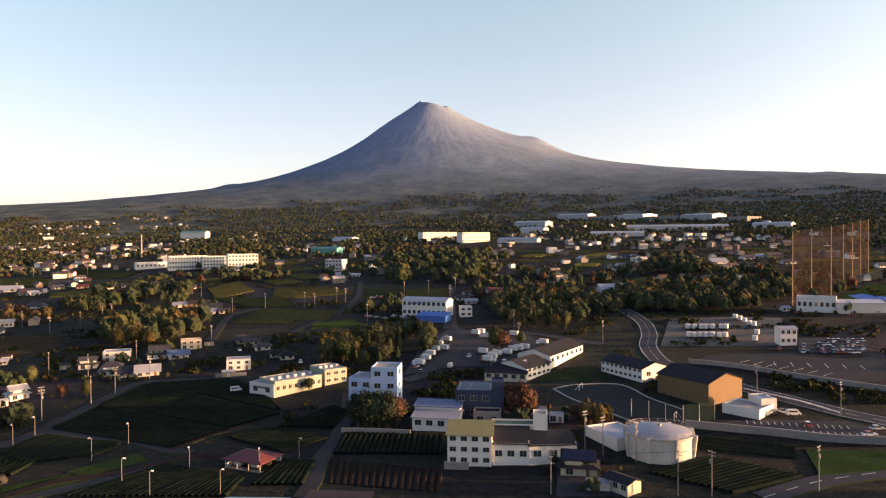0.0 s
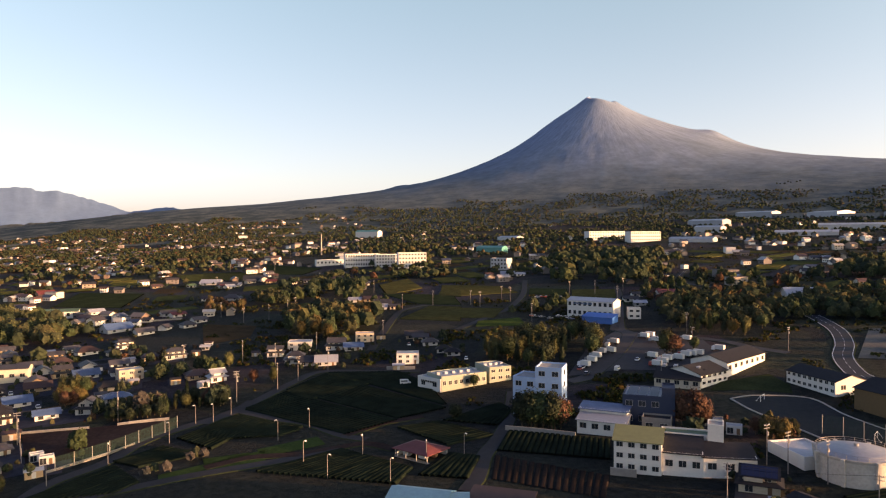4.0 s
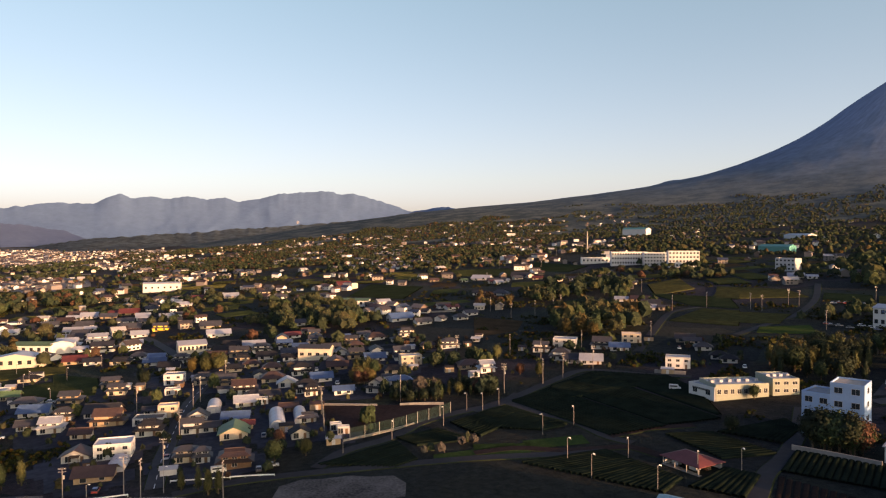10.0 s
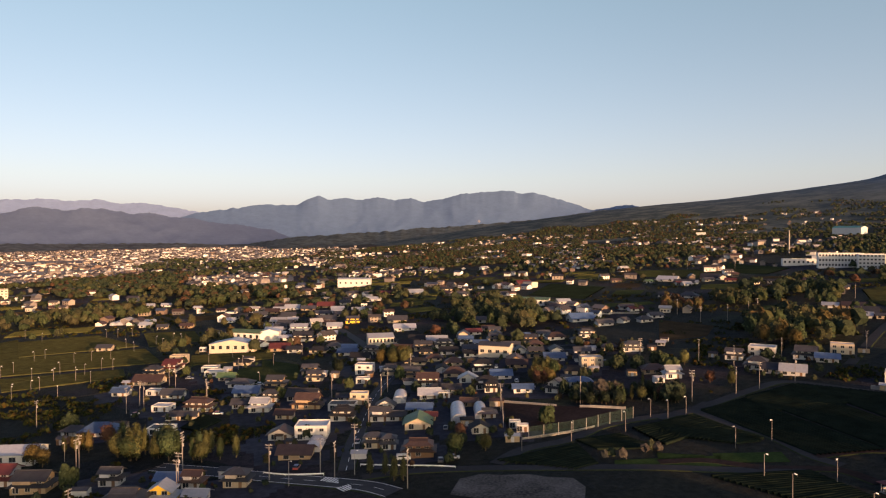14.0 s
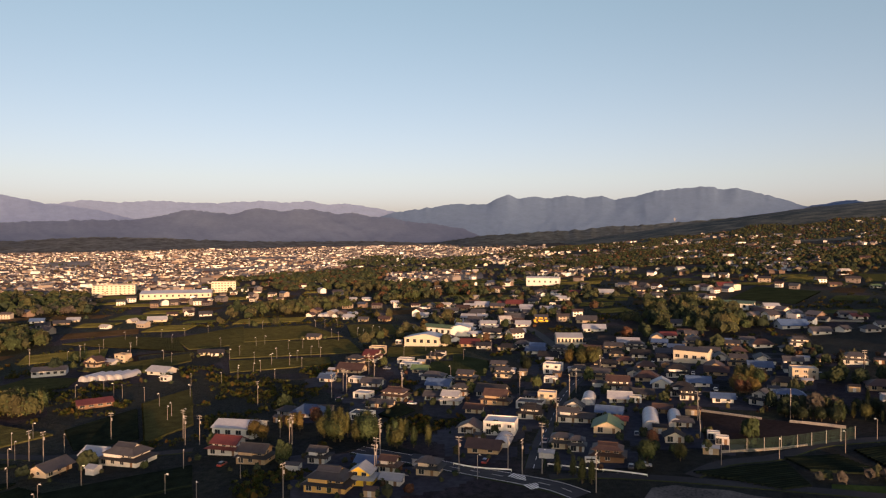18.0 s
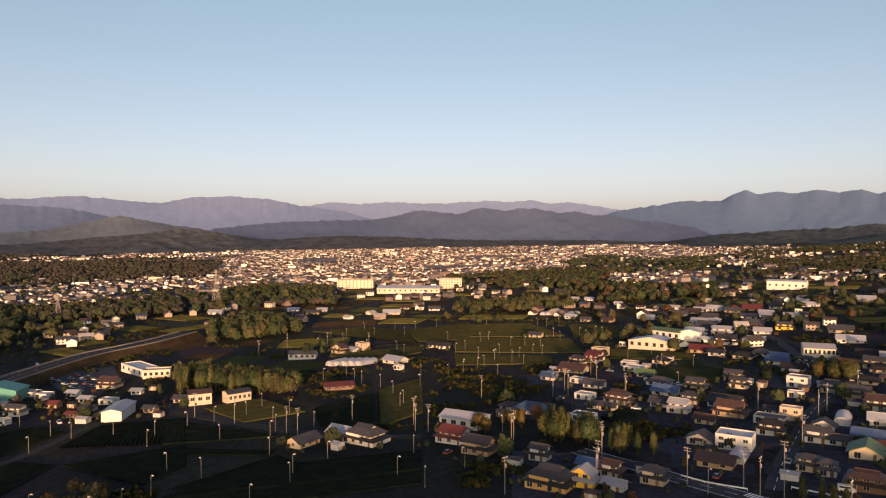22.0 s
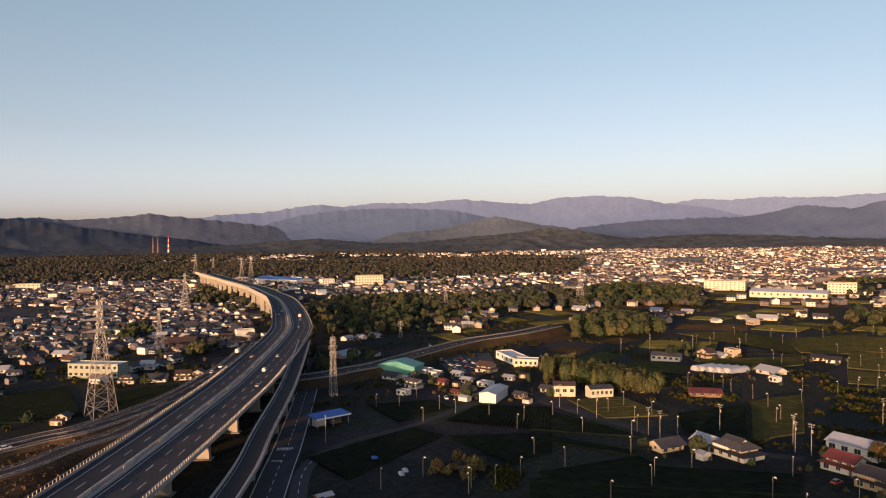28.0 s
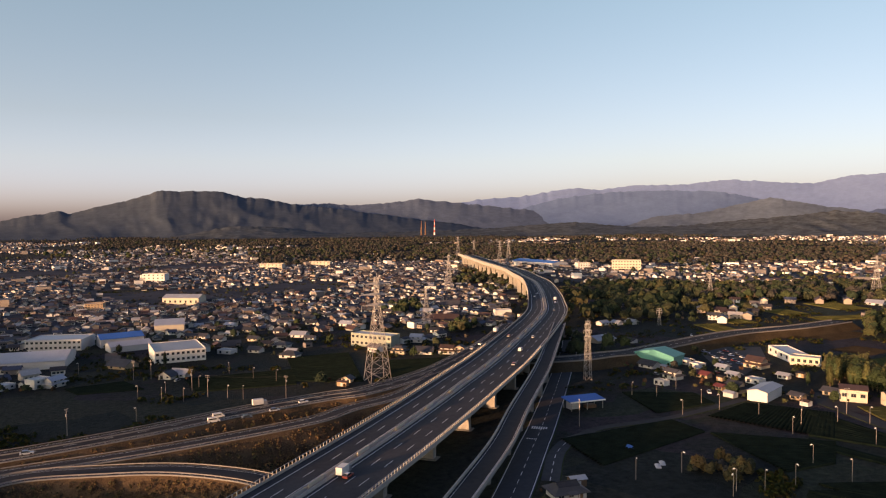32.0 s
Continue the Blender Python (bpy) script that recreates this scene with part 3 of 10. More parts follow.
def mountain_range(name, label, crest, radius, depth, base, low, high, rough, grain=0.05):
    """A chain of hills: crest as (azimuth to the left of the peak, rise) in degrees; spurs and side valleys run down
    from it.
    rough: how deeply the valleys are cut, about 0.3 to 1. low, high: slope colours with distance haze painted in."""
    az = np.arange(min(c[0] for c in crest), max(c[0] for c in crest) + 0.01, 0.15)
    ta, te = zip(*sorted(crest))
    el = np.interp(az, ta, te)
    win = np.exp(-(np.arange(-8, 9) * 0.15 / 0.16) ** 2)
    el = np.convolve(np.pad(el, 8, mode="edge"), win / win.sum(), mode="valid")
    wide = np.exp(-(np.arange(-40, 41) * 0.15 / 2.4) ** 2)
    soft_el = np.convolve(np.pad(el, 40, mode="edge"), wide / wide.sum(), mode="valid")
    prof = np.concatenate([np.linspace(0, 1, 34), [1.0, 1.1, 1.35, 1.7]])
    v = []
    for k, a in enumerate(az):
        s, c = math.sin(radians(a)), math.cos(radians(a))
        crag = 0.075 * noise.fractal(Vector((a * 2.3, radius, 0)), 0.8, 2.0, 6) + 0.13 * (0.25 - abs(noise.noise(Vector((a * 0.75, radius, 5)))))
        for p in prof:
            r = radius - depth * (1 - p)
            w = a + 3.5 * (1 - p) * noise.noise(Vector((a * 0.1, 2.2, radius * 0.01)))
            u = min(1.0, p) ** 4
            top = EYE + radius * math.tan(radians(soft_el[k] * (1 - u) + (el[k] + crag) * u))
            ribs = 0.6 * (1 - 2.4 * abs(noise.noise(Vector((w * 0.2, p * 1.1, radius * 0.013))))) + 0.4 * (0.6 - 1.6 * abs(noise.noise(Vector((w * 0.5, p * 2.3, radius * 0.017))))) + 0.14 * noise.fractal(Vector((w * 1.3, p * 5.0, radius * 0.01)), 1.0, 2.1, 3)
            q = max(p, 0.0001) ** math.exp(0.3 - rough * 1.2 * ribs) if p <= 1 else 1 - 0.55 * (p - 1)
            v.append((-s * r, c * r, base + (top - base) * q))
    n = len(prof)
    i, j = np.meshgrid(np.arange(len(az) - 1), np.arange(n - 1), indexing="ij")
    f = np.stack([i * n + j, i * n + j + 1, (i + 1) * n + j + 1, (i + 1) * n + j], -1).reshape(-1, 4)
    f = f[(f[:, 0] % n) != 33]  # front and back slopes meet in a sharp crest
    z = [p[2] for p in v]
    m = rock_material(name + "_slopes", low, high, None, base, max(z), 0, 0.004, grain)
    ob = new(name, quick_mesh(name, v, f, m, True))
    tagged(ob, label, "mountains", kind="structure")


KENASHI = [(74.0, 0.3), (70.3, 1.53), (69.4, 1.85), (67.6, 2.09), (65.8, 2.37), (64.0, 2.56), (61.7, 2.47), (60.8, 3.03), (60.0, 3.30), (59.1, 2.93), (58.0, 3.12), (56.6, 2.93), (55.2, 3.20), (53.8, 2.92), (52.6, 3.14), (51.5, 2.81), (49.7, 3.07), (48.1, 3.47), (46.5, 3.58), (44.5, 3.69), (43.6, 3.49), (42.3, 3.51), (40.8, 3.04), (39.1, 2.57), (37.9, 2.02), (36.6, 2.18), (35.2, 2.45), (33.8, 2.25), (31.5, 1.2)]
PALE = [(104.0, 0.5), (98.5, 2.00), (94.5, 2.29), (92.6, 2.61), (90.3, 2.47), (87.5, 2.65), (85.2, 2.51), (82.9, 2.54), (80.1, 2.75), (77.9, 2.63), (76.1, 2.75), (74.8, 2.46), (73.0, 2.57), (69.6, 1.99), (67.1, 1.48), (63.0, 0.3)]
WEST = [(140.0, -1.5), (136.0, 0.0), (134.0, 0.8), (132.0, 1.33), (130.5, 1.59), (128.2, 1.73), (126.2, 1.88), (124.6, 2.24), (122.5, 2.43), (120.8, 2.23), (118.2, 2.56), (114.7, 2.55), (111.0, 2.86), (108.3, 2.58), (105.5, 2.39), (103.2, 2.89), (100.4, 3.01), (97.2, 2.80), (94.9, 2.31), (91.8, 1.91), (89.0, 1.2), (85.0, 0.0)]
MID = [(134.0, -1.5), (130.0, -0.2), (127.0, 0.8), (124.5, 1.5), (121.0, 2.0), (118.0, 2.1), (115.5, 2.1), (112.6, 2.02), (111.0, 1.78), (109.3, 1.4), (106.0, 0.7), (103.0, 0.2), (100.0, -0.4)]
QUARRY = [(104.0, 0.0), (101.0, 0.55), (97.0, 0.95), (93.0, 1.15), (89.4, 1.15), (87.6, 1.45), (85.6, 1.95), (84.7, 1.98), (83.6, 1.8), (82.0, 1.66), (80.6, 2.12), (79.8, 2.15), (78.4, 1.92), (77.0, 2.14), (75.6, 2.06), (74.0, 1.72), (72.6, 1.82), (71.2, 1.5), (69.6, 1.45), (68.0, 1.05), (66.3, 0.95), (63.0, 0.4), (59.0, -0.6), (55.0, -1.6)]
CONE = [(120.0, -1.0), (116.5, 0.1), (113.0, 0.35), (111.0, 0.85), (108.3, 1.45), (106.8, 1.15), (104.6, 0.7), (102.8, 0.5), (101.0, 0.1), (98.0, -0.5), (95.0, -1.0)]
NEAR = [(170.0, -0.8), (167.1, -0.30), (165.1, 0.27), (162.2, 0.77), (161.7, 0.53), (159.9, 1.06), (158.0, 1.48), (155.6, 2.29), (154.1, 2.26), (151.2, 2.32), (149.5, 1.80), (147.8, 1.71), (145.6, 1.25), (142.9, 1.0), (140.0, 0.6), (137.0, 0.2), (133.0, -0.3), (129.0, -0.9)]
NEXT = [(152.0, 0.6), (147.0, 1.2), (145.0, 1.3), (142.9, 1.34), (141.1, 1.14), (138.4, 1.31), (135.6, 1.67), (132.4, 1.36), (129.6, 1.06), (126.3, 0.66), (122.7, 0.17), (118.3, -0.5)]
WOODED = [(164.0, -2.4), (159.5, -1.89), (155.7, -1.30), (150.0, -0.42), (146.5, -0.59), (143.0, -1.09), (136.6, -1.0), (131.9, -0.9), (127.0, -0.6), (122.7, -0.3), (118.0, -0.75), (114.0, -0.6), (110.0, -0.2), (106.5, 0.1), (104.0, 0.45), (102.0, 0.3), (98.0, -0.4), (92.0, -0.1), (87.0, -0.2), (82.0, -0.45), (76.0, -0.5), (70.0, -0.5), (64.0, -0.8), (58.0, -1.3)]
SHOULDER = [(21.0, 1.2), (24.0, 2.1), (27.0, 2.46), (29.0, 2.58), (30.4, 2.46), (32.0, 2.38), (33.4, 2.06), (35.0, 2.09), (37.0, 2.03), (38.5, 1.82), (40.0, 1.58), (41.5, 1.31), (43.6, 1.2), (45.8, 1.03), (48.0, 0.86), (50.3, 0.69), (52.0, 0.66), (53.8, 0.47), (58.0, 0.2), (62.0, -0.05), (65.0, -0.5), (68.0, -1.2)]
# distance haze sits in these slope colours: bluer and paler farther off
mountain_range("far_range", "mountain chain on the horizon, tinted pale mauve for haze", PALE, 4740, 240, 20, (0.098, 0.152, 0.275), (0.104, 0.156, 0.275), 0.15)
mountain_range("north_west_range", "jagged mountain chain with one sharp peak, tinted blue-grey for haze", KENASHI, 4600, 500, 30, (0.073, 0.13, 0.23), (0.077, 0.133, 0.23), 0.16)
mountain_range("west_range", "forested mountain chain, tinted mauve for haze", WEST, 4650, 450, 20, (0.104, 0.16, 0.29), (0.11, 0.165, 0.29), 0.1)
mountain_range("mid_hills", "wooded hills, tinted blue-grey for haze", MID, 4400, 400, 15, (0.068, 0.112, 0.205), (0.073, 0.116, 0.205), 0.14)
mountain_range("quarry_hills", "wooded hills with a long crest, tinted blue-grey for haze", QUARRY, 4300, 450, 15, (0.068, 0.102, 0.175), (0.073, 0.106, 0.175), 0.24)
mountain_range("next_hills", "wooded hills, tinted grey-green for haze", NEXT, 4330, 500, -5, (0.064, 0.09, 0.135), (0.069, 0.095, 0.14), 0.2, 0.1)
mountain_range("cone_hill", "dark wooded conical hill, tinted blue for haze", CONE, 3900, 330, 0, (0.068, 0.093, 0.13), (0.075, 0.1, 0.135), 0.35, 0.12)
mountain_range("south_west_hills", "dark wooded hills with several tops, tinted blue for haze", NEAR, 4000, 800, -10, (0.055, 0.073, 0.094), (0.061, 0.079, 0.1), 0.19, 0.1)
mountain_range("low_wooded_ridge", "low dark wooded ridge behind the town, paled for haze", WOODED, 3400, 500, 2, (0.066, 0.08, 0.09), (0.074, 0.086, 0.092), 0.5, 0.3)

mountain_range("shoulder_hill", "wooded shoulder of the volcano's slope, tinted blue-grey for haze", SHOULDER, 3500, 520, 20, (0.055, 0.073, 0.08), (0.062, 0.08, 0.088), 0.35, 0.3)


def east_ridge():
    """A long wooded ridge, unseen, added on the sunrise side to keep the low ground in shade."""
    v, n = [], 90
    for k in range(n + 1):
        y = 165 - 915 * k / n
        top = 26 + 19 * min(1.0, max(0.0, (y + 240) / 120)) + 5 * noise.fractal(Vector((y * 0.012, 0.0, 4.4)), 1.0, 2.0, 4) - max(0.0, (y - 130) * 0.8)
        for dx, u in ((-70, 0.0), (-45, 0.35), (-20, 0.8), (0, 1.0), (25, 0.8), (55, 0.3), (90, 0.0)):
            x = 250 + dx
            g = gz(x, y) - 1
            v.append((x, y, g + (top - g) * u))
    i, j = np.meshgrid(np.arange(n), np.arange(6), indexing="ij")
    f = np.stack([i * 7 + j, i * 7 + j + 1, (i + 1) * 7 + j + 1, (i + 1) * 7 + j], -1).reshape(-1, 4)
    ob = new("east_ridge", quick_mesh("east_ridge", v, np.flip(f, 1), FARM, True))
    tagged(ob, "unseen dark green scrub ridge added on the sunrise side for shade", "ridge", kind="structure")


east_ridge()


# ---- roads, lots, fields ----
def smooth_line(pts, step=6.0):
    """Even points on a soft curve through pts."""
    p = [Vector((*q, 0.0) if len(q) == 2 else q) for q in pts]
    p = [p[0] * 2 - p[1]] + p + [p[-1] * 2 - p[-2]]
    fine = []
    for k in range(1, len(p) - 2):
        for u in np.linspace(0, 1, 24, endpoint=False):
            a, b, c, d = p[k - 1:k + 3]
            fine.append(0.5 * (2 * b + (c - a) * u + (2 * a - 5 * b + 4 * c - d) * u * u + (3 * b - a - 3 * c + d) * u ** 3))
    fine.append(p[-2])
    arr = np.array(fine)
    s = np.concatenate([[0], np.cumsum(np.hypot(*(arr[1:, :2] - arr[:-1, :2]).T))])
    n = max(2, int(s[-1] / step) + 1)
    q = np.linspace(0, s[-1], n)
    return np.stack([np.interp(q, s, arr[:, k]) for k in range(3)], 1)


def normals(line):
    d = np.gradient(line[:, :2], axis=0)
    d /= np.hypot(d[:, 0], d[:, 1])[:, None] + 1e-9
    return np.stack([-d[:, 1], d[:, 0]], 1)


def loft(line, profile, closed=True):
    """A bar along line with a cross-section of (offset to the left, height)."""
    nrm = normals(line)
    g, k = Geo(), len(profile)
    for p, n in zip(line, nrm):
        g.v += [(p[0] + n[0] * o, p[1] + n[1] * o, p[2] + z) for o, z in profile]
    m = k if closed else k - 1
    for i in range(len(line) - 1):
        g.f += [(i * k + j, i * k + (j + 1) % k, (i + 1) * k + (j + 1) % k, (i + 1) * k + j) for j in range(m)]
    if closed:
        g.f += [tuple(range(k - 1, -1, -1)), tuple(range((len(line) - 1) * k, len(line) * k))]
    return g


def drape(line, offset, rise):
    """The line moved sideways and laid on the ground."""
    q = line.copy()
    q[:, :2] += normals(line) * offset
    q[:, 2] = ground_z(q[:, 0], q[:, 1]) + rise
    return q


def ribbon(line, o0, o1, rise, skip=0, dash=0):
    """A flat strip between two offsets on the ground; dash, skip: painted and bare steps."""
    a, b = drape(line, o0, rise), drape(line, o1, rise)
    g = Geo()
    for i in range(len(line) - 1):
        if dash and i % (dash + skip) >= dash:
            continue
        g.poly([b[i], a[i], a[i + 1], b[i + 1]])
    return g


def road(name, label, pts, width, material, lines=0, rise=0.0):
    line = smooth_line([q[:2] for q in pts], 4.0)
    a, b = drape(line, width / 2, rise + 0.2), drape(line, -width / 2, rise + 0.2)
    skirt = 1.0 + rise * 1.6
    c, d = drape(line, width / 2 + skirt, -0.3), drape(line, -width / 2 - skirt, -0.3)
    g = Geo()
    for i in range(len(line) - 1):
        g.poly([b[i], b[i + 1], a[i + 1], a[i]])
    ob = new(name, g.mesh(name, material))
    tagged(ob, label, "road", kind="structure")
    e = Geo()
    for i in range(len(line) - 1):
        e.poly([a[i], a[i + 1], c[i + 1], c[i]])
        e.poly([b[i + 1], b[i], d[i], d[i + 1]])
    part("verge", e, DRY if rise else GRASS, ob)
    if lines:
        part("centre_line", ribbon(line, 0.08, -0.08, rise + 0.25, 1, 1), PAINT, ob)
    if lines > 1:
        for s in (1, -1):
            part("edge_line", ribbon(line, s * (width / 2 - 0.5) + 0.1, s * (width / 2 - 0.5) - 0.1, rise + 0.25), PAINT, ob)
    if rise:
        for s in (1, -1):
            h = drape(line, s * (width / 2 - 0.1), rise + 0.2)
            part("guard_rail", loft(h, [(-0.08, 0.0), (0.08, 0.0), (0.08, 0.9), (-0.08, 0.9)]), POLE, ob, "weathered concrete edge barrier")
    return ob


def patch(name, label, pts, material, rise=0.12, category="ground"):
    """A surfaced area with the given corners."""
    from_pts = [Vector((x, y, 0)) for x, y in pts]
    bm = bmesh.new()
    vs = [bm.verts.new(p) for p in from_pts]
    f = bm.faces.new(vs)
    if f.calc_center_median().z == 0 and f.normal.z < 0:
        f.normal_flip()
    bm.normal_update()
    if f.normal.z < 0:
        f.normal_flip()
    bmesh.ops.triangulate(bm, faces=bm.faces[:])
    bmesh.ops.subdivide_edges(bm, edges=bm.edges[:], cuts=3, use_grid_fill=True)
    for v in bm.verts:
        v.co.z = gz(v.co.x, v.co.y) + rise
    me = bpy.data.meshes.new(name)
    bm.to_mesh(me)
    bm.free()
    me.materials.append(material)
    return tagged(new(name, me), label, category, kind="structure")


def crop_rows(name, label, a, b, c, d, material, gap=1.8, high=0.5, wide=1.62):
    """A field of clipped rows running from edge a-d to edge b-c."""
    a, b, c, d = (np.array(p, float) for p in (a, b, c, d))
    n = max(3, int(max(np.hypot(*(d - a)), np.hypot(*(c - b))) / gap))
    sec = [(-0.5, 0.0), (-0.46, 0.7), (-0.22, 1.0), (0.22, 1.0), (0.46, 0.7), (0.5, 0.0)]
    V, Fc = [], []
    seg = max(4, min(14, int(np.hypot(*(b - a)) / 6)))
    for k in range(n):
        u = (k + 0.5) / n
        p, q = a + (d - a) * u, b + (c - b) * u
        if np.hypot(*(q - p)) < 2:
            continue
        dr = (q - p) / np.hypot(*(q - p))
        nr = np.array([-dr[1], dr[0]])
        base = len(V)
        for s in range(seg + 1):
            m = p + (q - p) * s / seg + nr * random.uniform(-0.08, 0.08)
            z, hh = gz(*m), high * random.uniform(0.88, 1.1)
            V += [(m[0] + nr[0] * o * wide, m[1] + nr[1] * o * wide, z - 0.05 + hh * t) for o, t in sec]
        for s in range(seg):
            for j in range(5):
                i = base + s * 6 + j
                Fc.append((i, i + 1, i + 7, i + 6))
    ob = new(name, quick_mesh(name, V, np.flip(np.array(Fc), 1), material, True))
    return tagged(ob, label, "crop field", kind="stuff")


# ---- windows, blocks and houses ----
WINDOWS = {}


def window(parent, x, y, z, turn, w, h, far=False):
    """A framed window let into a wall: the frame with its pane, facing -y before the turn. far: frame and pane in one."""
    key = (round(w, 1), round(h, 1), far)
    if key not in WINDOWS:
        w, h, _ = key
        f, t = Geo(), 0.07
        f.box(-w / 2 - t, -0.06, -t, w / 2 + t, 0.1, 0).box(-w / 2 - t, -0.06, h, w / 2 + t, 0.1, h + t)
        f.box(-w / 2 - t, -0.06, 0, -w / 2, 0.1, h).box(w / 2, -0.06, 0, w / 2 + t, 0.1, h).box(-0.03, -0.05, 0, 0.03, 0.1, h)
        p = Geo().box(-w / 2, -0.02, 0, w / 2, 0.08, h)
        if far:
            a, b = w / 2 + t, w / 2
            v = [(-a, -0.06, -t), (a, -0.06, -t), (a, -0.06, h + t), (-a, -0.06, h + t), (-b, -0.06, 0), (b, -0.06, 0), (b, -0.06, h), (-b, -0.06, h)]
            v += [(p[0], 0.1, p[2]) for p in v[:4]]
            me = bpy.data.meshes.new("window")
            me.from_pydata(v, [], [(4, 5, 6, 7), (0, 1, 5, 4), (1, 2, 6, 5), (2, 3, 7, 6), (3, 0, 4, 7), (0, 8, 9, 1), (1, 9, 10, 2), (2, 10, 11, 3), (3, 11, 8, 0)])
            me.materials.append(FRAME)
            me.materials.append(GLASS)
            me.polygons.foreach_set("material_index", [1] + [0] * 8)
            WINDOWS[key] = (me, None)
        else:
            WINDOWS[key] = (f.mesh("window", FRAME), p.mesh("pane", GLASS))
    f, p = WINDOWS[key]
    ob = part("window", f, None, parent)
    ob.matrix_local = pose(x, y, z, 0, 0, turn)
    if p:
        part("pane", p, None, ob)
    return ob


def roof_geo(kind, w, d, h, over, rise, thick=0.18):
    """A roof over a w x d plan (centred on x, y from 0 to d) with eaves at height h."""
    g = Geo()
    x0, x1, y0, y1 = -w / 2 - over, w / 2 + over, -over, d + over
    ym = d / 2

    def slab(pts):
        g.solid([(p[0], p[1], p[2] - thick) for p in pts], pts)

    drop = rise * over / max(1.0, d / 2)
    e = h - drop * 0.6
    if kind == "gable":
        slab([(x0, y0, e), (x1, y0, e), (x1, ym, h + rise), (x0, ym, h + rise)])
        slab([(x1, y1, e), (x0, y1, e), (x0, ym, h + rise), (x1, ym, h + rise)])
    elif kind == "gabley":
        slab([(x0, y1, e), (x0, y0, e), (0, y0, h + rise), (0, y1, h + rise)])
        slab([(x1, y0, e), (x1, y1, e), (0, y1, h + rise), (0, y0, h + rise)])
    elif kind in ("hip", "irimoya"):
        k = min(w, d) / 2 * (0.85 if kind == "hip" else 0.55)
        t = h + (rise if kind == "hip" else rise * 0.6)
        s = 1.0 if kind == "hip" else 0.6
        xa, xb, ya, yb = x0 + (k + over), x1 - (k + over), y0 + (ym - y0) * s, y1 - (y1 - ym) * s
        if kind == "hip":
            ya = yb = ym
        slab([(x0, y0, e), (x1, y0, e), (xb, ya, t), (xa, ya, t)])
        slab([(x1, y1, e), (x0, y1, e), (xa, yb, t), (xb, yb, t)])
        slab([(x0, y1, e), (x0, y0, e), (xa, ya, t), (xa, yb, t)])
        slab([(x1, y0, e), (x1, y1, e), (xb, yb, t), (xb, ya, t)])
    elif kind == "mono":
        slab([(x0, y0, h - 0.1), (x1, y0, h - 0.1), (x1, y1, h + rise), (x0, y1, h + rise)])
    else:  # flat, with an upstand
        g.box(-w / 2, 0, h, w / 2, d, h + 0.12)
    return g


def upper_roof_geo(w, d, h, over, rise, thick=0.18):
    """The small gable on top of a hip-and-gable roof."""
    g, k, ym = Geo(), min(w, d) / 2 * 0.55, d / 2
    x = w / 2 - k + 0.5
    y0 = -over + (ym + over) * 0.6 - 0.3
    t, top = h + rise * 0.6 - 0.05, h + rise
    for a, b in ((y0, 1), (d - y0, -1)):
        pts = [(-x * b, a, t), (x * b, a, t), (x * b, ym, top), (-x * b, ym, top)]
        g.solid([(p[0], p[1], p[2] - thick) for p in pts], pts)
    return g


def wall_geo(kind, w, d, h, rise, foot=2.0):
    g = Geo()
    x, ym = w / 2, d / 2
    g.box(-x, 0, -foot, x, d, h)
    if kind == "gable":
        for s in (-x, x - 0.2):
            g.solid([(s, 0, h), (s + 0.2, 0, h), (s + 0.2, d, h), (s, d, h)], [(s, ym - 0.01, h + rise - 0.1), (s + 0.2, ym - 0.01, h + rise - 0.1), (s + 0.2, ym + 0.01, h + rise - 0.1), (s, ym + 0.01, h + rise - 0.1)])
    elif kind == "gabley":
        for s in (0, d - 0.2):
            g.solid([(-x, s, h), (x, s, h), (x, s + 0.2, h), (-x, s + 0.2, h)], [(-0.01, s, h + rise - 0.1), (0.01, s, h + rise - 0.1), (0.01, s + 0.2, h + rise - 0.1), (-0.01, s + 0.2, h + rise - 0.1)])
    elif kind == "mono":
        g.box(-x, d - 0.2, h, x, d, h + rise - 0.15)
        for s in (-x, x - 0.2):
            g.solid([(s, 0.0, h), (s + 0.2, 0.0, h), (s + 0.2, d - 0.2, h), (s, d - 0.2, h)], [(s, d - 0.3, h + rise - 0.2), (s + 0.2, d - 0.3, h + rise - 0.2), (s + 0.2, d - 0.2, h + rise - 0.2), (s, d - 0.2, h + rise - 0.2)])
    elif kind == "irimoya":
        k = min(w, d) / 2 * 0.55
        t0, t1 = h + rise * 0.55, h + rise - 0.1
        for s in (-x + k, x - k - 0.2):
            g.solid([(s, d * 0.28, t0), (s + 0.2, d * 0.28, t0), (s + 0.2, d * 0.72, t0), (s, d * 0.72, t0)], [(s, ym - 0.01, t1), (s + 0.2, ym - 0.01, t1), (s + 0.2, ym + 0.01, t1), (s, ym + 0.01, t1)])
    return g


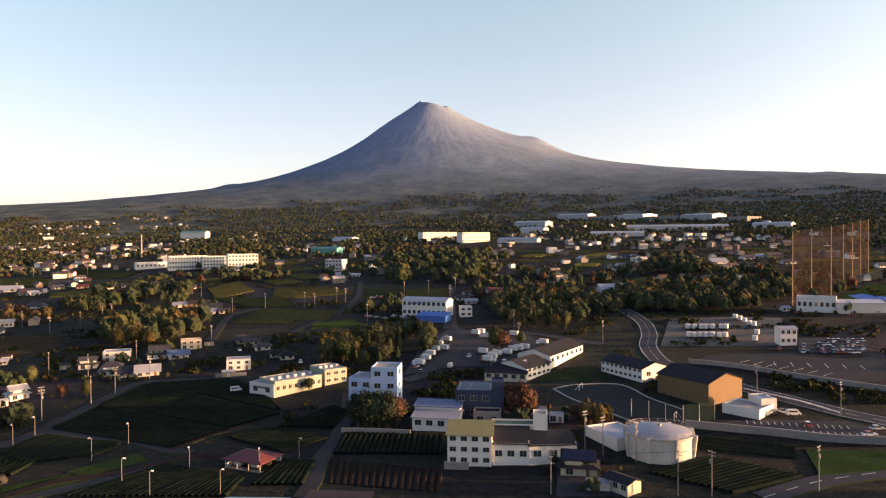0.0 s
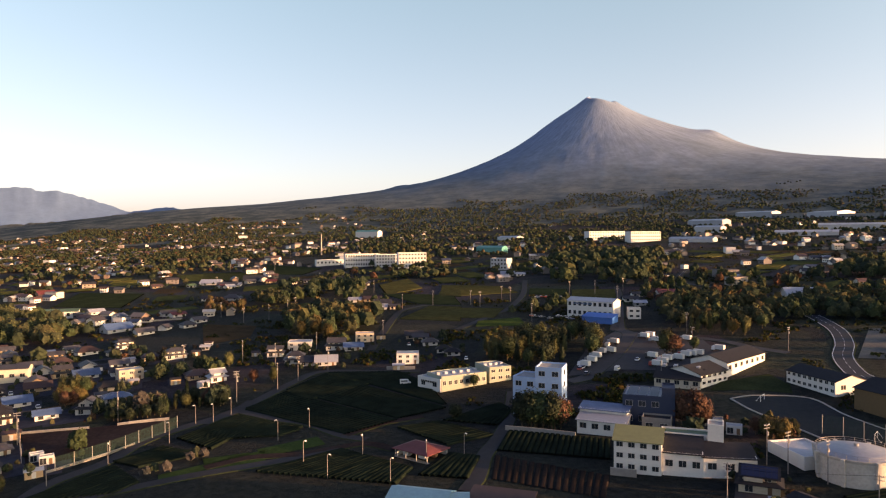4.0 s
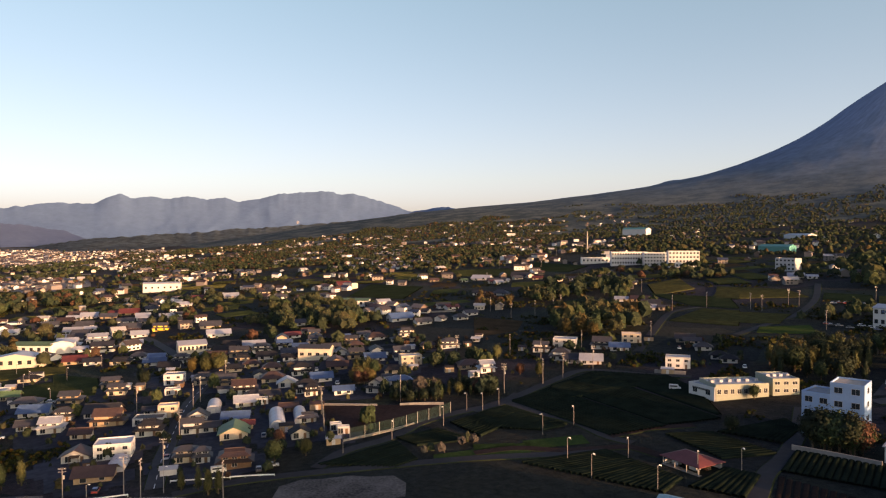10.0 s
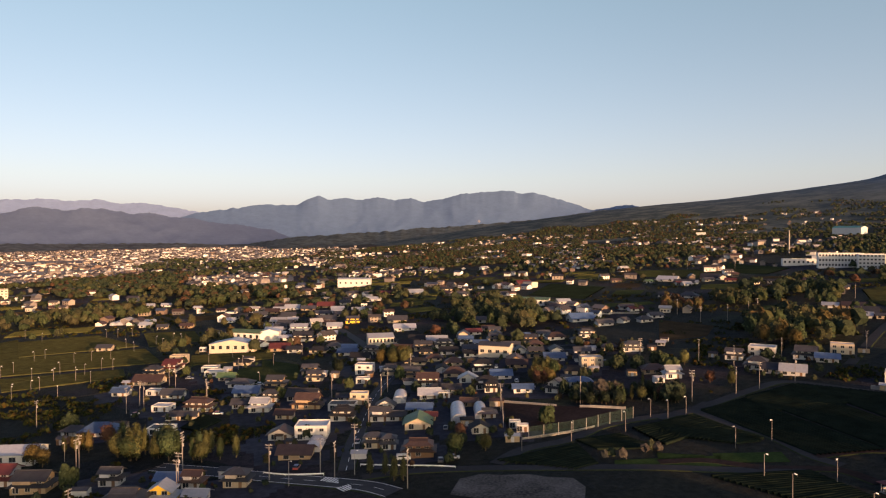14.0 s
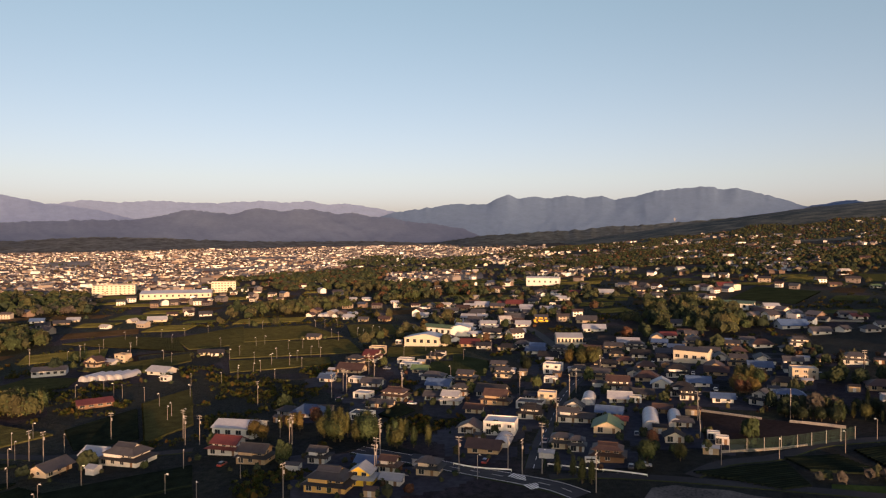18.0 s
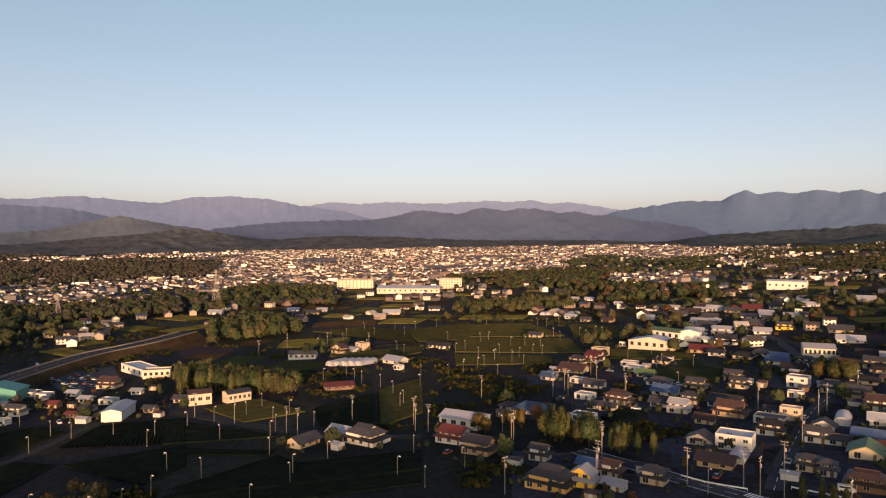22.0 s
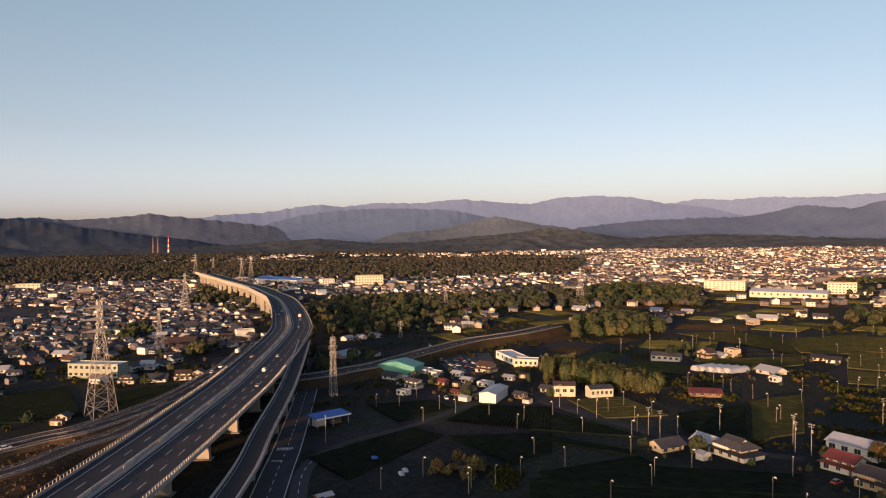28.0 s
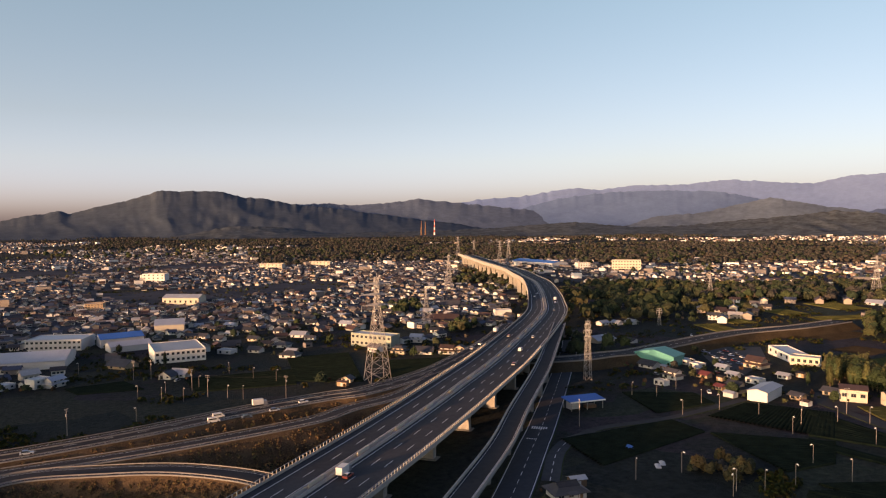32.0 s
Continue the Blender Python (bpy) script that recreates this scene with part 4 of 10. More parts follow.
def block(name, label, category, x, y, turn, w, d, h, wall, roof, roofmat, front, side, vents=0):
    """A larger building: the front edge is centred on x, y; front and side: rows and columns of windows."""
    ob = thing(name, at(x, y, turn), label, category)
    rise = {"gable": min(3.5, d * 0.16), "gabley": min(3.0, w * 0.13), "mono": min(3.0, d * 0.18), "flat": 0.0}[roof]
    part("wall", wall_geo(roof, w, d, h, rise, 4.0), wall, ob)
    part("roof", roof_geo(roof, w, d, h, 0.0 if roof == "flat" else 0.5, rise), roofmat, ob)
    if roof == "flat":
        p = Geo().box(-w / 2, -0.02, h, w / 2, 0.3, h + 0.6).box(-w / 2, d - 0.3, h, w / 2, d + 0.02, h + 0.6)
        p.box(-w / 2 - 0.02, 0.3, h, -w / 2 + 0.3, d - 0.3, h + 0.6).box(w / 2 - 0.3, 0.3, h, w / 2 + 0.02, d - 0.3, h + 0.6)
        part("parapet", p, wall, ob)
    far = math.hypot(x, y) > 450
    for (rows, cols), width, face in ((front, w, 0), (side, d, 1)):
        if not rows:
            continue
        step, lift = width / cols, h / rows
        ww, wh = min(2.2, step * 0.55), min(1.7 if not far else 2.6, lift * 0.42)
        for r in range(rows):
            for c in range(cols):
                o = -width / 2 + step * (c + 0.5)
                if face == 0:
                    window(ob, o, 0, lift * r + lift * 0.4, 0, ww, wh, far)
                else:
                    window(ob, w / 2, d / 2 + o, lift * r + lift * 0.4, 90, ww, wh, far)
    for k in range(vents):
        u = (k + 0.5) / vents
        v = Geo()
        z = h + (rise * 0.9 if roof == "gable" else 0.1)
        v.box(-w / 2 + w * u - 0.7, d * 0.45, z - 0.3, -w / 2 + w * u + 0.7, d * 0.62, z + 1.0)
        part("roof_vent", v, ROOF_PALE, ob)
    return ob


ROOFS = {"G": TILE_GREY, "B": TILE_BROWN, "b": TILE_BLUE, "R": TILE_RED, "E": TILE_GREEN, "P": ROOF_PALE, "D": ROOF_DARK}
WALLS = {"o": SUNGOLDW, "w": OFFWHITE, "c": SAND, "y": GOLD, "g": GREYW, "t": TAN, "b": BROWNW}
KINDS = {"g": "gable", "h": "hip", "i": "irimoya", "f": "flat", "y": "gabley"}
ROOF_WORDS = {"G": "grey-tiled", "B": "brown-tiled", "b": "blue-tiled", "R": "red", "E": "green", "P": "pale steel", "D": "dark"}
WALL_WORDS = {"o": "sunlit-gold", "w": "white", "c": "cream", "y": "yellow", "g": "grey", "t": "tan", "b": "dark timber"}
KIND_WORDS = {"g": "gable", "h": "hipped", "i": "hip-and-gable", "f": "flat", "y": "gable"}


def moved(g, dx, dy):
    g.v = [(x + dx, y + dy, z) for x, y, z in g.v]
    return g


def skirt_roof_geo(w, d, uw, ud, z0=2.35, z1=3.15, over=0.95):
    """A lean-to roof all round the ground floor of a two-storey house."""
    o = [(-w / 2 - over, -over), (w / 2 + over, -over), (w / 2 + over, d + over), (-w / 2 - over, d + over)]
    y0, y1 = (d - ud) / 2 + 0.02, (d + ud) / 2 - 0.02
    n = [(-uw / 2, y0), (uw / 2, y0), (uw / 2, y1), (-uw / 2, y1)]
    g = Geo()
    for k in range(4):
        a, c = k, (k + 1) % 4
        pts = [(*o[a], z0), (*o[c], z0), (*n[c], z1), (*n[a], z1)]
        g.solid([(p[0], p[1], p[2] - 0.15) for p in pts], pts)
    return g


def house(x, y, turn, w, code, d=0.0, near=True):
    """A village house. code: roof shape, roof colour, wall colour, storeys."""
    rk, rc, wc, st = KINDS[code[0]], code[1], code[2], int(code[3])
    d = d or w * random.uniform(0.62, 0.8)
    tiers = st > 1 and rk != "flat"
    h = (4.5 if tiers else 4.9) if st > 1 else 2.4
    uw, ud = (w * random.uniform(0.74, 0.86), d * 0.8) if tiers else (w, d)
    back = (d - ud) / 2
    rise = 0.0 if rk == "flat" else (uw if rk == "gabley" else ud) * random.uniform(0.24, 0.32)
    label = f"{'two-storey' if st > 1 else 'one-storey'} {WALL_WORDS[wc]} house with a {ROOF_WORDS[rc]} {KIND_WORDS[code[0]]} roof"
    ob = thing("house", at(x, y, turn), label, "house", "village houses")
    over = 0.0 if rk == "flat" else 1.0
    if tiers:
        part("wall", Geo().box(-w / 2, 0, -2, w / 2, d, 2.5), WALLS[wc], ob)
        part("upper_wall", moved(wall_geo(rk, uw, ud, h, rise, -2.4), 0, back), WALLS[wc], ob)
        part("skirt_roof", skirt_roof_geo(w, d, uw, ud), ROOFS[rc], ob)
    else:
        part("wall", wall_geo(rk, w, d, h, rise), WALLS[wc], ob)
    part("roof", moved(roof_geo(rk, uw, ud, h, over, rise), 0, back), ROOFS[rc], ob)
    if rk == "irimoya":
        part("upper_roof", moved(upper_roof_geo(uw, ud, h, over, rise), 0, back), ROOFS[rc], ob)
    if near and rk in ("gable", "irimoya"):
        x = uw / 2 + 0.9 if rk == "gable" else uw / 2 - min(uw, ud) / 2 * 0.55 + 0.55
        part("ridge", Geo().box(-x, d / 2 - 0.16, h + rise - 0.06, x, d / 2 + 0.16, h + rise + 0.16), ROOFS[rc], ob)
    if rk == "flat":
        p = Geo().box(-w / 2, -0.02, h, w / 2, 0.25, h + 0.5).box(-w / 2, d - 0.25, h, w / 2, d + 0.02, h + 0.5)
        p.box(-w / 2 - 0.02, 0.25, h, -w / 2 + 0.25, d - 0.25, h + 0.5).box(w / 2 - 0.25, 0.25, h, w / 2 + 0.02, d - 0.25, h + 0.5)
        part("parapet", p, WALLS[wc], ob)
    cols = max(2, min(4, int(w / 3.2))) if near else 2
    for s in range(st):
        fw, fy = (uw, back) if s and tiers else (w, 0.0)
        sill = 3.15 if s and tiers else 2.4 * s + 0.85
        for c in range(cols):
            o = -fw / 2 + fw * (c + 0.5) / cols
            if s == 0 and c == cols - 1 and near:
                part("door", Geo().box(o - 0.5, -0.07, 0.1, o + 0.5, 0.05, 2.1), BROWNW, ob)
                continue
            tall = s == 0 and c == 0
            window(ob, o, fy, 0.35 if tall else sill, 0, 1.8 if tall else 1.5, 1.9 if tall else 1.1, not near)
        if near:
            window(ob, fw / 2, d * 0.5, sill, 90, 1.2, 1.0)
            window(ob, -fw / 2, d * 0.5, sill, -90, 1.2, 1.0)
    if tiers and near and random.random() < 0.5:
        b = Geo().box(-uw / 2 + 0.3, back - 1.2, 3.1, uw * 0.1, back - 1.12, 4.1).box(-uw / 2 + 0.3, back - 1.12, 3.1, -uw / 2 + 0.38, back - 0.05, 4.1).box(uw * 0.1 - 0.08, back - 1.12, 3.1, uw * 0.1, back - 0.05, 4.1)
        part("balcony", b, WALLS[wc], ob)
    elif st == 1 and near and rk != "flat" and random.random() < 0.6:
        g = Geo()
        pts = [(-1.6, -1.9, 2.2), (1.6, -1.9, 2.2), (1.6, -0.05, 2.6), (-1.6, -0.05, 2.6)]
        g.solid([(p[0], p[1], p[2] - 0.12) for p in pts], pts)
        part("porch_roof", g, ROOFS[rc], ob)
        for s in (-1.4, 1.4):
            part("porch_post", Geo().box(s - 0.07, -1.8, -0.3, s + 0.07, -1.66, 2.12), BROWNW, ob)
    return ob


def greenhouse(x, y, turn, w, d, h):
    """A barrel-shaped plastic greenhouse."""
    ob = thing("greenhouse", at(x, y, turn), "pale plastic-covered barrel greenhouse", "greenhouse", "greenhouses")
    n = 12
    g = Geo()
    ring = [(-math.cos(math.pi * k / n) * w / 2, h * math.sin(math.pi * k / n) ** 0.75) for k in range(n + 1)]
    for s in range(6):
        y0, y1 = d * s / 6, d * (s + 1) / 6
        for k in range(n):
            (a, za), (b, zb) = ring[k], ring[k + 1]
            g.poly([(a, y0, za), (b, y0, zb), (b, y1, zb), (a, y1, za)])
    g.poly([(a, 0, z) for a, z in ring])
    g.poly([(a, d, z) for a, z in reversed(ring)])
    part("cover", g, PLASTIC, ob)
    for s in range(5):
        hoop = Geo().pipe([(a, d * s / 4, z) for a, z in ring], 0.06, 4)
        part("hoop", hoop, STEEL, ob)
    part("door", Geo().box(-0.8, -0.06, 0, 0.8, 0.0, 2.0), GREYW, ob)
    return ob


PLASTIC = mat("plastic_sheet", (0.29, 0.31, 0.35), 0.4, 0.12, 1.5, spec=0.5)


def sign_bars(parent, x0, x1, z0, z1, material, count):
    """Unreadable lettering on a wall, as plain bars."""
    step = (x1 - x0) / count
    for k in range(count):
        part("sign_bar", Geo().box(x0 + step * k, -0.09, z0, x0 + step * (k + 0.72), -0.03, z1), material, parent)


def shed(x, y, turn, w, d, h, wall, roofmat, label):
    ob = thing("shed", at(x, y, turn), label, "shed", "garden sheds")
    part("wall", wall_geo("gable", w, d, h, d * 0.22, 1.0), wall, ob)
    part("roof", roof_geo("gable", w, d, h, 0.35, d * 0.22, 0.1), roofmat, ob)
    part("door", Geo().box(-0.6, -0.06, 0.05, 0.6, 0.04, 1.9), GREYW, ob)


def canopy(x, y, turn, w, d, h):
    """A flat steel roof on slim posts with a small kiosk under it."""
    ob = thing("canopy", at(x, y, turn), "blue steel roof on slim posts over a yard", "canopy")
    part("roof", Geo().solid([(-w / 2, 0, h - 0.5), (w / 2, 0, h - 0.5), (w / 2, d, h), (-w / 2, d, h)], [(-w / 2, 0, h), (w / 2, 0, h), (w / 2, d, h + 0.6), (-w / 2, d, h + 0.6)]), BLUESHEET, ob, "blue steel roof sheet")
    part("eave_strip", Geo().box(-w / 2 - 0.06, -0.08, h - 0.62, w / 2 + 0.06, -0.01, h + 0.02), PAINT, ob)
    for px in (-w / 2 + 1, 0, w / 2 - 1):
        for py in (0.8, d - 0.8):
            part("post", Geo().tube((px, py, -1.5), (px, py, h - 0.3), 0.16, n=8), STEEL, ob)
    part("kiosk", Geo().box(-w / 2 + 2, d * 0.45, -0.5, -w / 2 + 7, d - 1, 2.7), GREYW, ob)
    part("crate", Geo().box(1, 3, -0.5, 6, 6, 1.3), BROWNW, ob)


def open_shed(x, y, turn, w, d, h):
    """An open-sided farm shed: posts, a hipped roof, white boarding along the back and clutter inside."""
    ob = thing("shed", at(x, y, turn), "open farm shed with a dull red hipped roof on posts", "shed")
    part("roof", roof_geo("hip", w, d, h, 0.8, 1.7), TILE_RED, ob)
    for px in (-w / 2, -w / 6, w / 6, w / 2):
        for py in (0.0, d):
            part("post", Geo().box(px - 0.1, py - 0.1, -1.5, px + 0.1, py + 0.1, h), PALECON, ob)
    part("back_boarding", Geo().box(-w / 2, d - 0.3, -1.0, w / 2, d - 0.15, h - 0.3), GREYW, ob)
    part("side_boarding", Geo().box(-w / 2 + 0.15, 0.4, -1.0, -w / 2 + 0.3, d - 0.4, 1.5), WHITE, ob)
    part("floor_slab", Geo().box(-w / 2 - 0.3, -0.3, -1.5, w / 2 + 0.3, d + 0.3, 0.1), CONCRETE, ob)
    for k, (cx, cy, s) in enumerate(((-4, 3, 1.2), (-1.5, 5, 0.9), (2, 3.5, 1.3), (4, 6, 1.0))):
        part("crate", Geo().box(cx - s, cy - s * 0.7, 0.1, cx + s, cy + s * 0.7, s * 1.2), BROWNW if k % 2 else GREYW, ob)


# ---- roads ----
road("farm_road", "narrow grey farm road between tea fields", [(-223, -145), (-247, -148), (-282, -133), (-335, -121)], 4.5, ASPHALT_PALE, 0)
road("farm_road", "narrow grey lane past tea fields", [(-348, -91), (-314, -54), (-305, -41), (-295, -27), (-287, -10), (-278, 8), (-274, 23)], 5, ASPHALT_PALE, 0)
road("street", "grey village street beside houses", [(-188, 118), (-209, 134), (-222, 145), (-258, 176), (-280, 198), (-305, 228), (-319, 246)], 5.5, ASPHALT, 1)
road("street", "two-lane street with a crossing", [(-240, 76), (-220, 88), (-200, 99), (-183, 109), (-171, 115), (-161, 117)], 8, ASPHALT, 2)
road("lane", "narrow lane beside tea fields", [(-179, 118), (-171, 132), (-158, 146), (-140, 162), (-119, 180), (-100, 193), (-83, 205)], 4.5, ASPHALT_PALE, 0)
road("lane", "lane between tea fields and a fenced lot", [(-156, 153), (-159, 169), (-154, 186), (-155, 206), (-149, 224), (-141, 240), (-142, 257)], 5, ASPHALT_PALE, 0)
road("farm_road", "straight grey farm road", [(-37, 179), (-36, 189), (-37, 206), (-35, 223), (-35, 247), (-38, 278)], 5, ASPHALT_PALE, 0)
road("lane", "lane along tea fields", [(-145, 226), (-142, 243), (-140, 259), (-138, 287), (-133, 307), (-105, 308), (-86, 311)], 5, ASPHALT_PALE, 0)
road("farm_track", "narrow track between tea fields", [(-141, 243), (-119, 234), (-105, 230), (-88, 219), (-78, 216)], 4, ASPHALT_PALE, 0)
road("farm_track", "earth track below tea fields", [(-87, 219), (-79, 232), (-73, 237), (-66, 242)], 4, SOIL, 0)
road("farm_track", "earth track past the red-roofed shed", [(-119, 186), (-109, 196), (-95, 200), (-85, 207), (-77, 212), (-66, 208)], 4, SOIL, 0)
road("road", "curving two-lane road with white lines", [(118, 461), (119, 444), (118, 410), (111, 375), (102, 347), (98, 322), (99, 305), (114, 266), (125, 246), (134, 230), (141, 221), (146, 210)], 9, ASPHALT, 2)
road("road", "grey road beside tea fields", [(78, 169), (88, 174), (98, 178), (116, 182), (125, 184)], 6.5, ASPHALT, 1)
road("lane", "road to the truck depot", [(6, 563), (5, 469), (5, 418), (10, 400), (3, 351), (-9, 305), (-17, 295)], 7, ASPHALT, 0)
road("lane", "road along the wood", [(10, 400), (36, 394), (56, 382), (67, 366), (81, 353)], 6, ASPHALT, 0)
road("lane", "lane through mid-distance fields", [(2, 412), (5, 485), (7, 559), (5, 623)], 5, ASPHALT_PALE, 0)
road("lane", "lane through mid-distance fields", [(-91, 418), (-79, 472), (-72, 503), (-71, 580), (-82, 688)], 5, ASPHALT_PALE, 0)
road("lane", "curved lane with pale kerbs", [(116, 810), (93, 789), (70, 729), (61, 663), (68, 631), (86, 599)], 6, ASPHALT_PALE, 1)
road("lane", "lane down to village houses", [(-126, 356), (-135, 401), (-146, 458), (-151, 499), (-140, 524)], 5, ASPHALT_PALE, 0)
road("lane", "lane through hillside village", [(-375, 254), (-427, 275), (-466, 290), (-501, 300)], 6, ASPHALT, 0)
road("lane", "lane beside tea fields", [(-333, -71), (-310, -46), (-295, -28), (-287, -16)], 5, ASPHALT_PALE, 0)
road("lane", "lane beside greenhouses", [(-441, 0), (-499, 6), (-530, 8), (-531, 33), (-527, 49)], 5, SOIL, 0)
road("ground_road", "two-lane road under the viaduct with a crossing", [(-146, -118), (-177, -135), (-211, -154), (-240, -170), (-334, -224), (-421, -275), (-489, -320)], 12, ASPHALT, 2)
road("side_road", "side road curving off beside fields", [(-183, -127), (-211, -143), (-232, -148), (-244, -141)], 6, ASPHALT, 1)
road("bypass", "bypass road on a low embankment", [(-328, -252), (-346, -239), (-363, -228), (-380, -223), (-397, -215), (-421, -211), (-453, -207), (-487, -202), (-522, -194), (-549, -181), (-579, -167), (-629, -152)], 17, ASPHALT_PALE, 2, rise=4.5)

# ---- lots and fields ----
patch("truck_yard", "pale gravel yard of parked trucks", [(135, 416), (175, 418), (199, 409), (164, 336), (107, 343)], GRAVEL, 0.12, "ground")
patch("concrete_lot", "large bare concrete lot", [(122, 321), (163, 321), (198, 311), (171, 269), (155, 264), (140, 279), (109, 307)], ASPHALT_PALE, 0.12, "ground")
patch("car_park", "asphalt car park", [(179, 350), (209, 345), (185, 305), (159, 312)], ASPHALT, 0.12, "ground")
patch("depot_yard", "asphalt depot yard", [(-11, 369), (3, 411), (20, 405), (27, 390), (47, 386), (50, 358), (40, 331), (21, 316), (5, 317), (-18, 304)], ASPHALT, 0.12, "ground")
patch("car_park", "asphalt car park with white bays", [(89, 227), (108, 227), (130, 223), (134, 214), (131, 208), (100, 216)], ASPHALT, 0.12, "ground")
patch("sports_ground", "dark turf sports ground", [(43, 273), (52, 278), (70, 276), (76, 256), (83, 241), (78, 227), (63, 229), (57, 241), (48, 258)], TRACK, 0.12, "ground")
patch("school_lawn", "mown grass by the school", [(43, 298), (64, 312), (68, 294), (66, 282), (54, 286), (37, 284)], GRASS, 0.12, "ground")
patch("soil_lot", "bare dark soil lot behind a fence", [(-207, 208), (-176, 223), (-162, 228), (-155, 227), (-155, 211), (-160, 200), (-171, 185), (-180, 182)], SOIL, 0.12, "ground")
patch("grass_field", "bright green grass strip", [(-130, 179), (-108, 203), (-103, 194), (-127, 175)], BRIGHTGRASS, 0.12, "ground")
patch("grass_field", "bright green grass strip", [(-111, 203), (-96, 217), (-90, 210), (-105, 197)], BRIGHTGRASS, 0.12, "ground")
patch("grass_field", "green grass strip", [(-124, 193), (-112, 200), (-108, 194), (-119, 186)], BRIGHTGRASS, 0.12, "ground")
patch("dry_field", "pale dry stubble field", [(-283, 442), (-236, 434), (-220, 396), (-231, 373), (-237, 371)], DRY, 0.12, "ground")
patch("range_turf", "green golf range turf", [(263, 468), (328, 537), (340, 533), (278, 436), (255, 446)], BRIGHTGRASS, 0.12, "ground")
patch("range_target", "blue golf range target patch", [(281, 483), (295, 490), (301, 472), (290, 455), (279, 466)], BLUESHEET, 0.3, "ground")
patch("grey_yard", "pale gravel yard beside the lane", [(-155, 137), (-153, 144), (-148, 147), (-142, 153), (-136, 155), (-130, 159), (-123, 156), (-117, 148), (-126, 140), (-138, 131), (-148, 127)], DIRTY, 0.12, "ground")
patch("car_lot", "grey yard of parked cars", [(-469, -205), (-494, -169), (-445, -148), (-389, -142), (-409, -166)], ASPHALT, 0.12, "ground")
patch("yard", "worn asphalt yard by barns", [(-372, -104), (-367, -90), (-351, -71), (-340, -76), (-343, -92)], ASPHALT_PALE, 0.12, "ground")
patch("verge_scrub", "dry brown scrub beside the slip road", [(-103, -255), (-115, -248), (-170, -249), (-171, -238), (-129, -224), (-120, -224), (-106, -239)], DRYBANK, 0.3, "ground")
patch("verge_scrub", "dry brown scrub on the embankment", [(-75, -288), (-119, -275), (-176, -266), (-171, -259), (-115, -266), (-73, -280)], DRYBANK, 0.3, "ground")
patch("factory_apron", "grey asphalt apron by the factory", [(32, 195), (43, 181), (51, 172), (28, 174)], ASPHALT, 0.12, "ground")
crop_rows("tea_field", "tea field in clipped rows, green toned for sun or shade", (-134, 270), (-130, 303), (-89, 306), (-118, 259), TEA, 1.8, 0.75)
crop_rows("tea_field", "tea field in clipped rows, green toned for sun or shade", (-139, 246), (-134, 266), (-121, 257), (-128, 242), TEA, 1.8, 0.75)
crop_rows("tea_field", "tea field in clipped rows, green toned for sun or shade", (-138, 244), (-87, 220), (-74, 237), (-134, 270), TEA, 1.8, 0.75)
crop_rows("tea_field", "tea field in clipped rows, green toned for sun or shade", (-135, 273), (-74, 239), (-60, 253), (-129, 302), TEA, 1.8, 0.75)
crop_rows("tea_field", "tea field in clipped rows, green toned for sun or shade", (-129, 305), (-61, 257), (-77, 288), (-95, 308), TEA, 1.8, 0.75)
crop_rows("tea_field", "tea field in clipped rows, green toned for sun or shade", (-141, 220), (-138, 236), (-105, 226), (-116, 217), TEA, 1.8, 0.75)
crop_rows("tea_field", "tea field in clipped rows, green toned for sun or shade", (-134, 209), (-138, 217), (-105, 224), (-110, 216), TEA, 1.8, 0.75)
crop_rows("tea_field", "tea field in clipped rows, green toned for sun or shade", (-102, 185), (-83, 206), (-56, 193), (-57, 181), TEA, 1.8, 0.75)
crop_rows("tea_field", "tea field in clipped rows, green toned for sun or shade", (-72, 229), (-59, 237), (-37, 224), (-50, 213), TEA, 1.8, 0.75)
crop_rows("tea_field", "tea field in clipped rows, green toned for sun or shade", (-34, 210), (-33, 229), (0, 223), (-0, 206), TEA, 1.8, 0.75)
crop_rows("ploughed_field", "bare rows of a harvested field", (-32, 188), (-34, 206), (-0, 194), (-1, 179), PLOUGH, 2.2, 0.3)
crop_rows("tea_field", "tea field in clipped rows, green toned for sun or shade", (-53, 188), (-48, 206), (-38, 204), (-38, 187), TEA, 1.8, 0.75)
crop_rows("tea_field", "tea field in clipped rows, green toned for sun or shade", (-58, 238), (-41, 261), (-35, 252), (-37, 234), TEA, 1.8, 0.75)
crop_rows("tea_field", "tea field in clipped rows, green toned for sun or shade", (76, 214), (102, 202), (98, 193), (75, 203), TEA, 1.8, 0.75)
crop_rows("tea_field", "tea field in clipped rows, green toned for sun or shade", (55, 187), (75, 197), (94, 181), (72, 172), TEA, 1.8, 0.75)
crop_rows("vegetable_field", "field of leafy green vegetables", (104, 200), (125, 196), (117, 183), (98, 181), BRIGHTGRASS, 1.4, 0.4)
crop_rows("tea_field", "tea field in clipped rows, green toned for sun or shade", (-152, 187), (-145, 202), (-126, 197), (-140, 184), TEA, 1.8, 0.75)
crop_rows("tea_field", "tea field in clipped rows, green toned for sun or shade", (-145, 210), (-138, 237), (-123, 232), (-126, 201), TEA, 1.8, 0.75)
crop_rows("tea_field", "tea field in clipped rows, green toned for sun or shade", (-158, 155), (-149, 184), (-132, 173), (-134, 165), TEA, 1.8, 0.75)
crop_rows("vegetable_field", "field of low pale green crops", (-399, 191), (-367, 198), (-341, 185), (-362, 173), GRASS, 1.6, 0.4)
crop_rows("tea_field", "tea field in clipped rows, green toned for sun or shade", (-282, 99), (-297, 114), (-280, 115), (-272, 102), TEA, 1.8, 0.75)
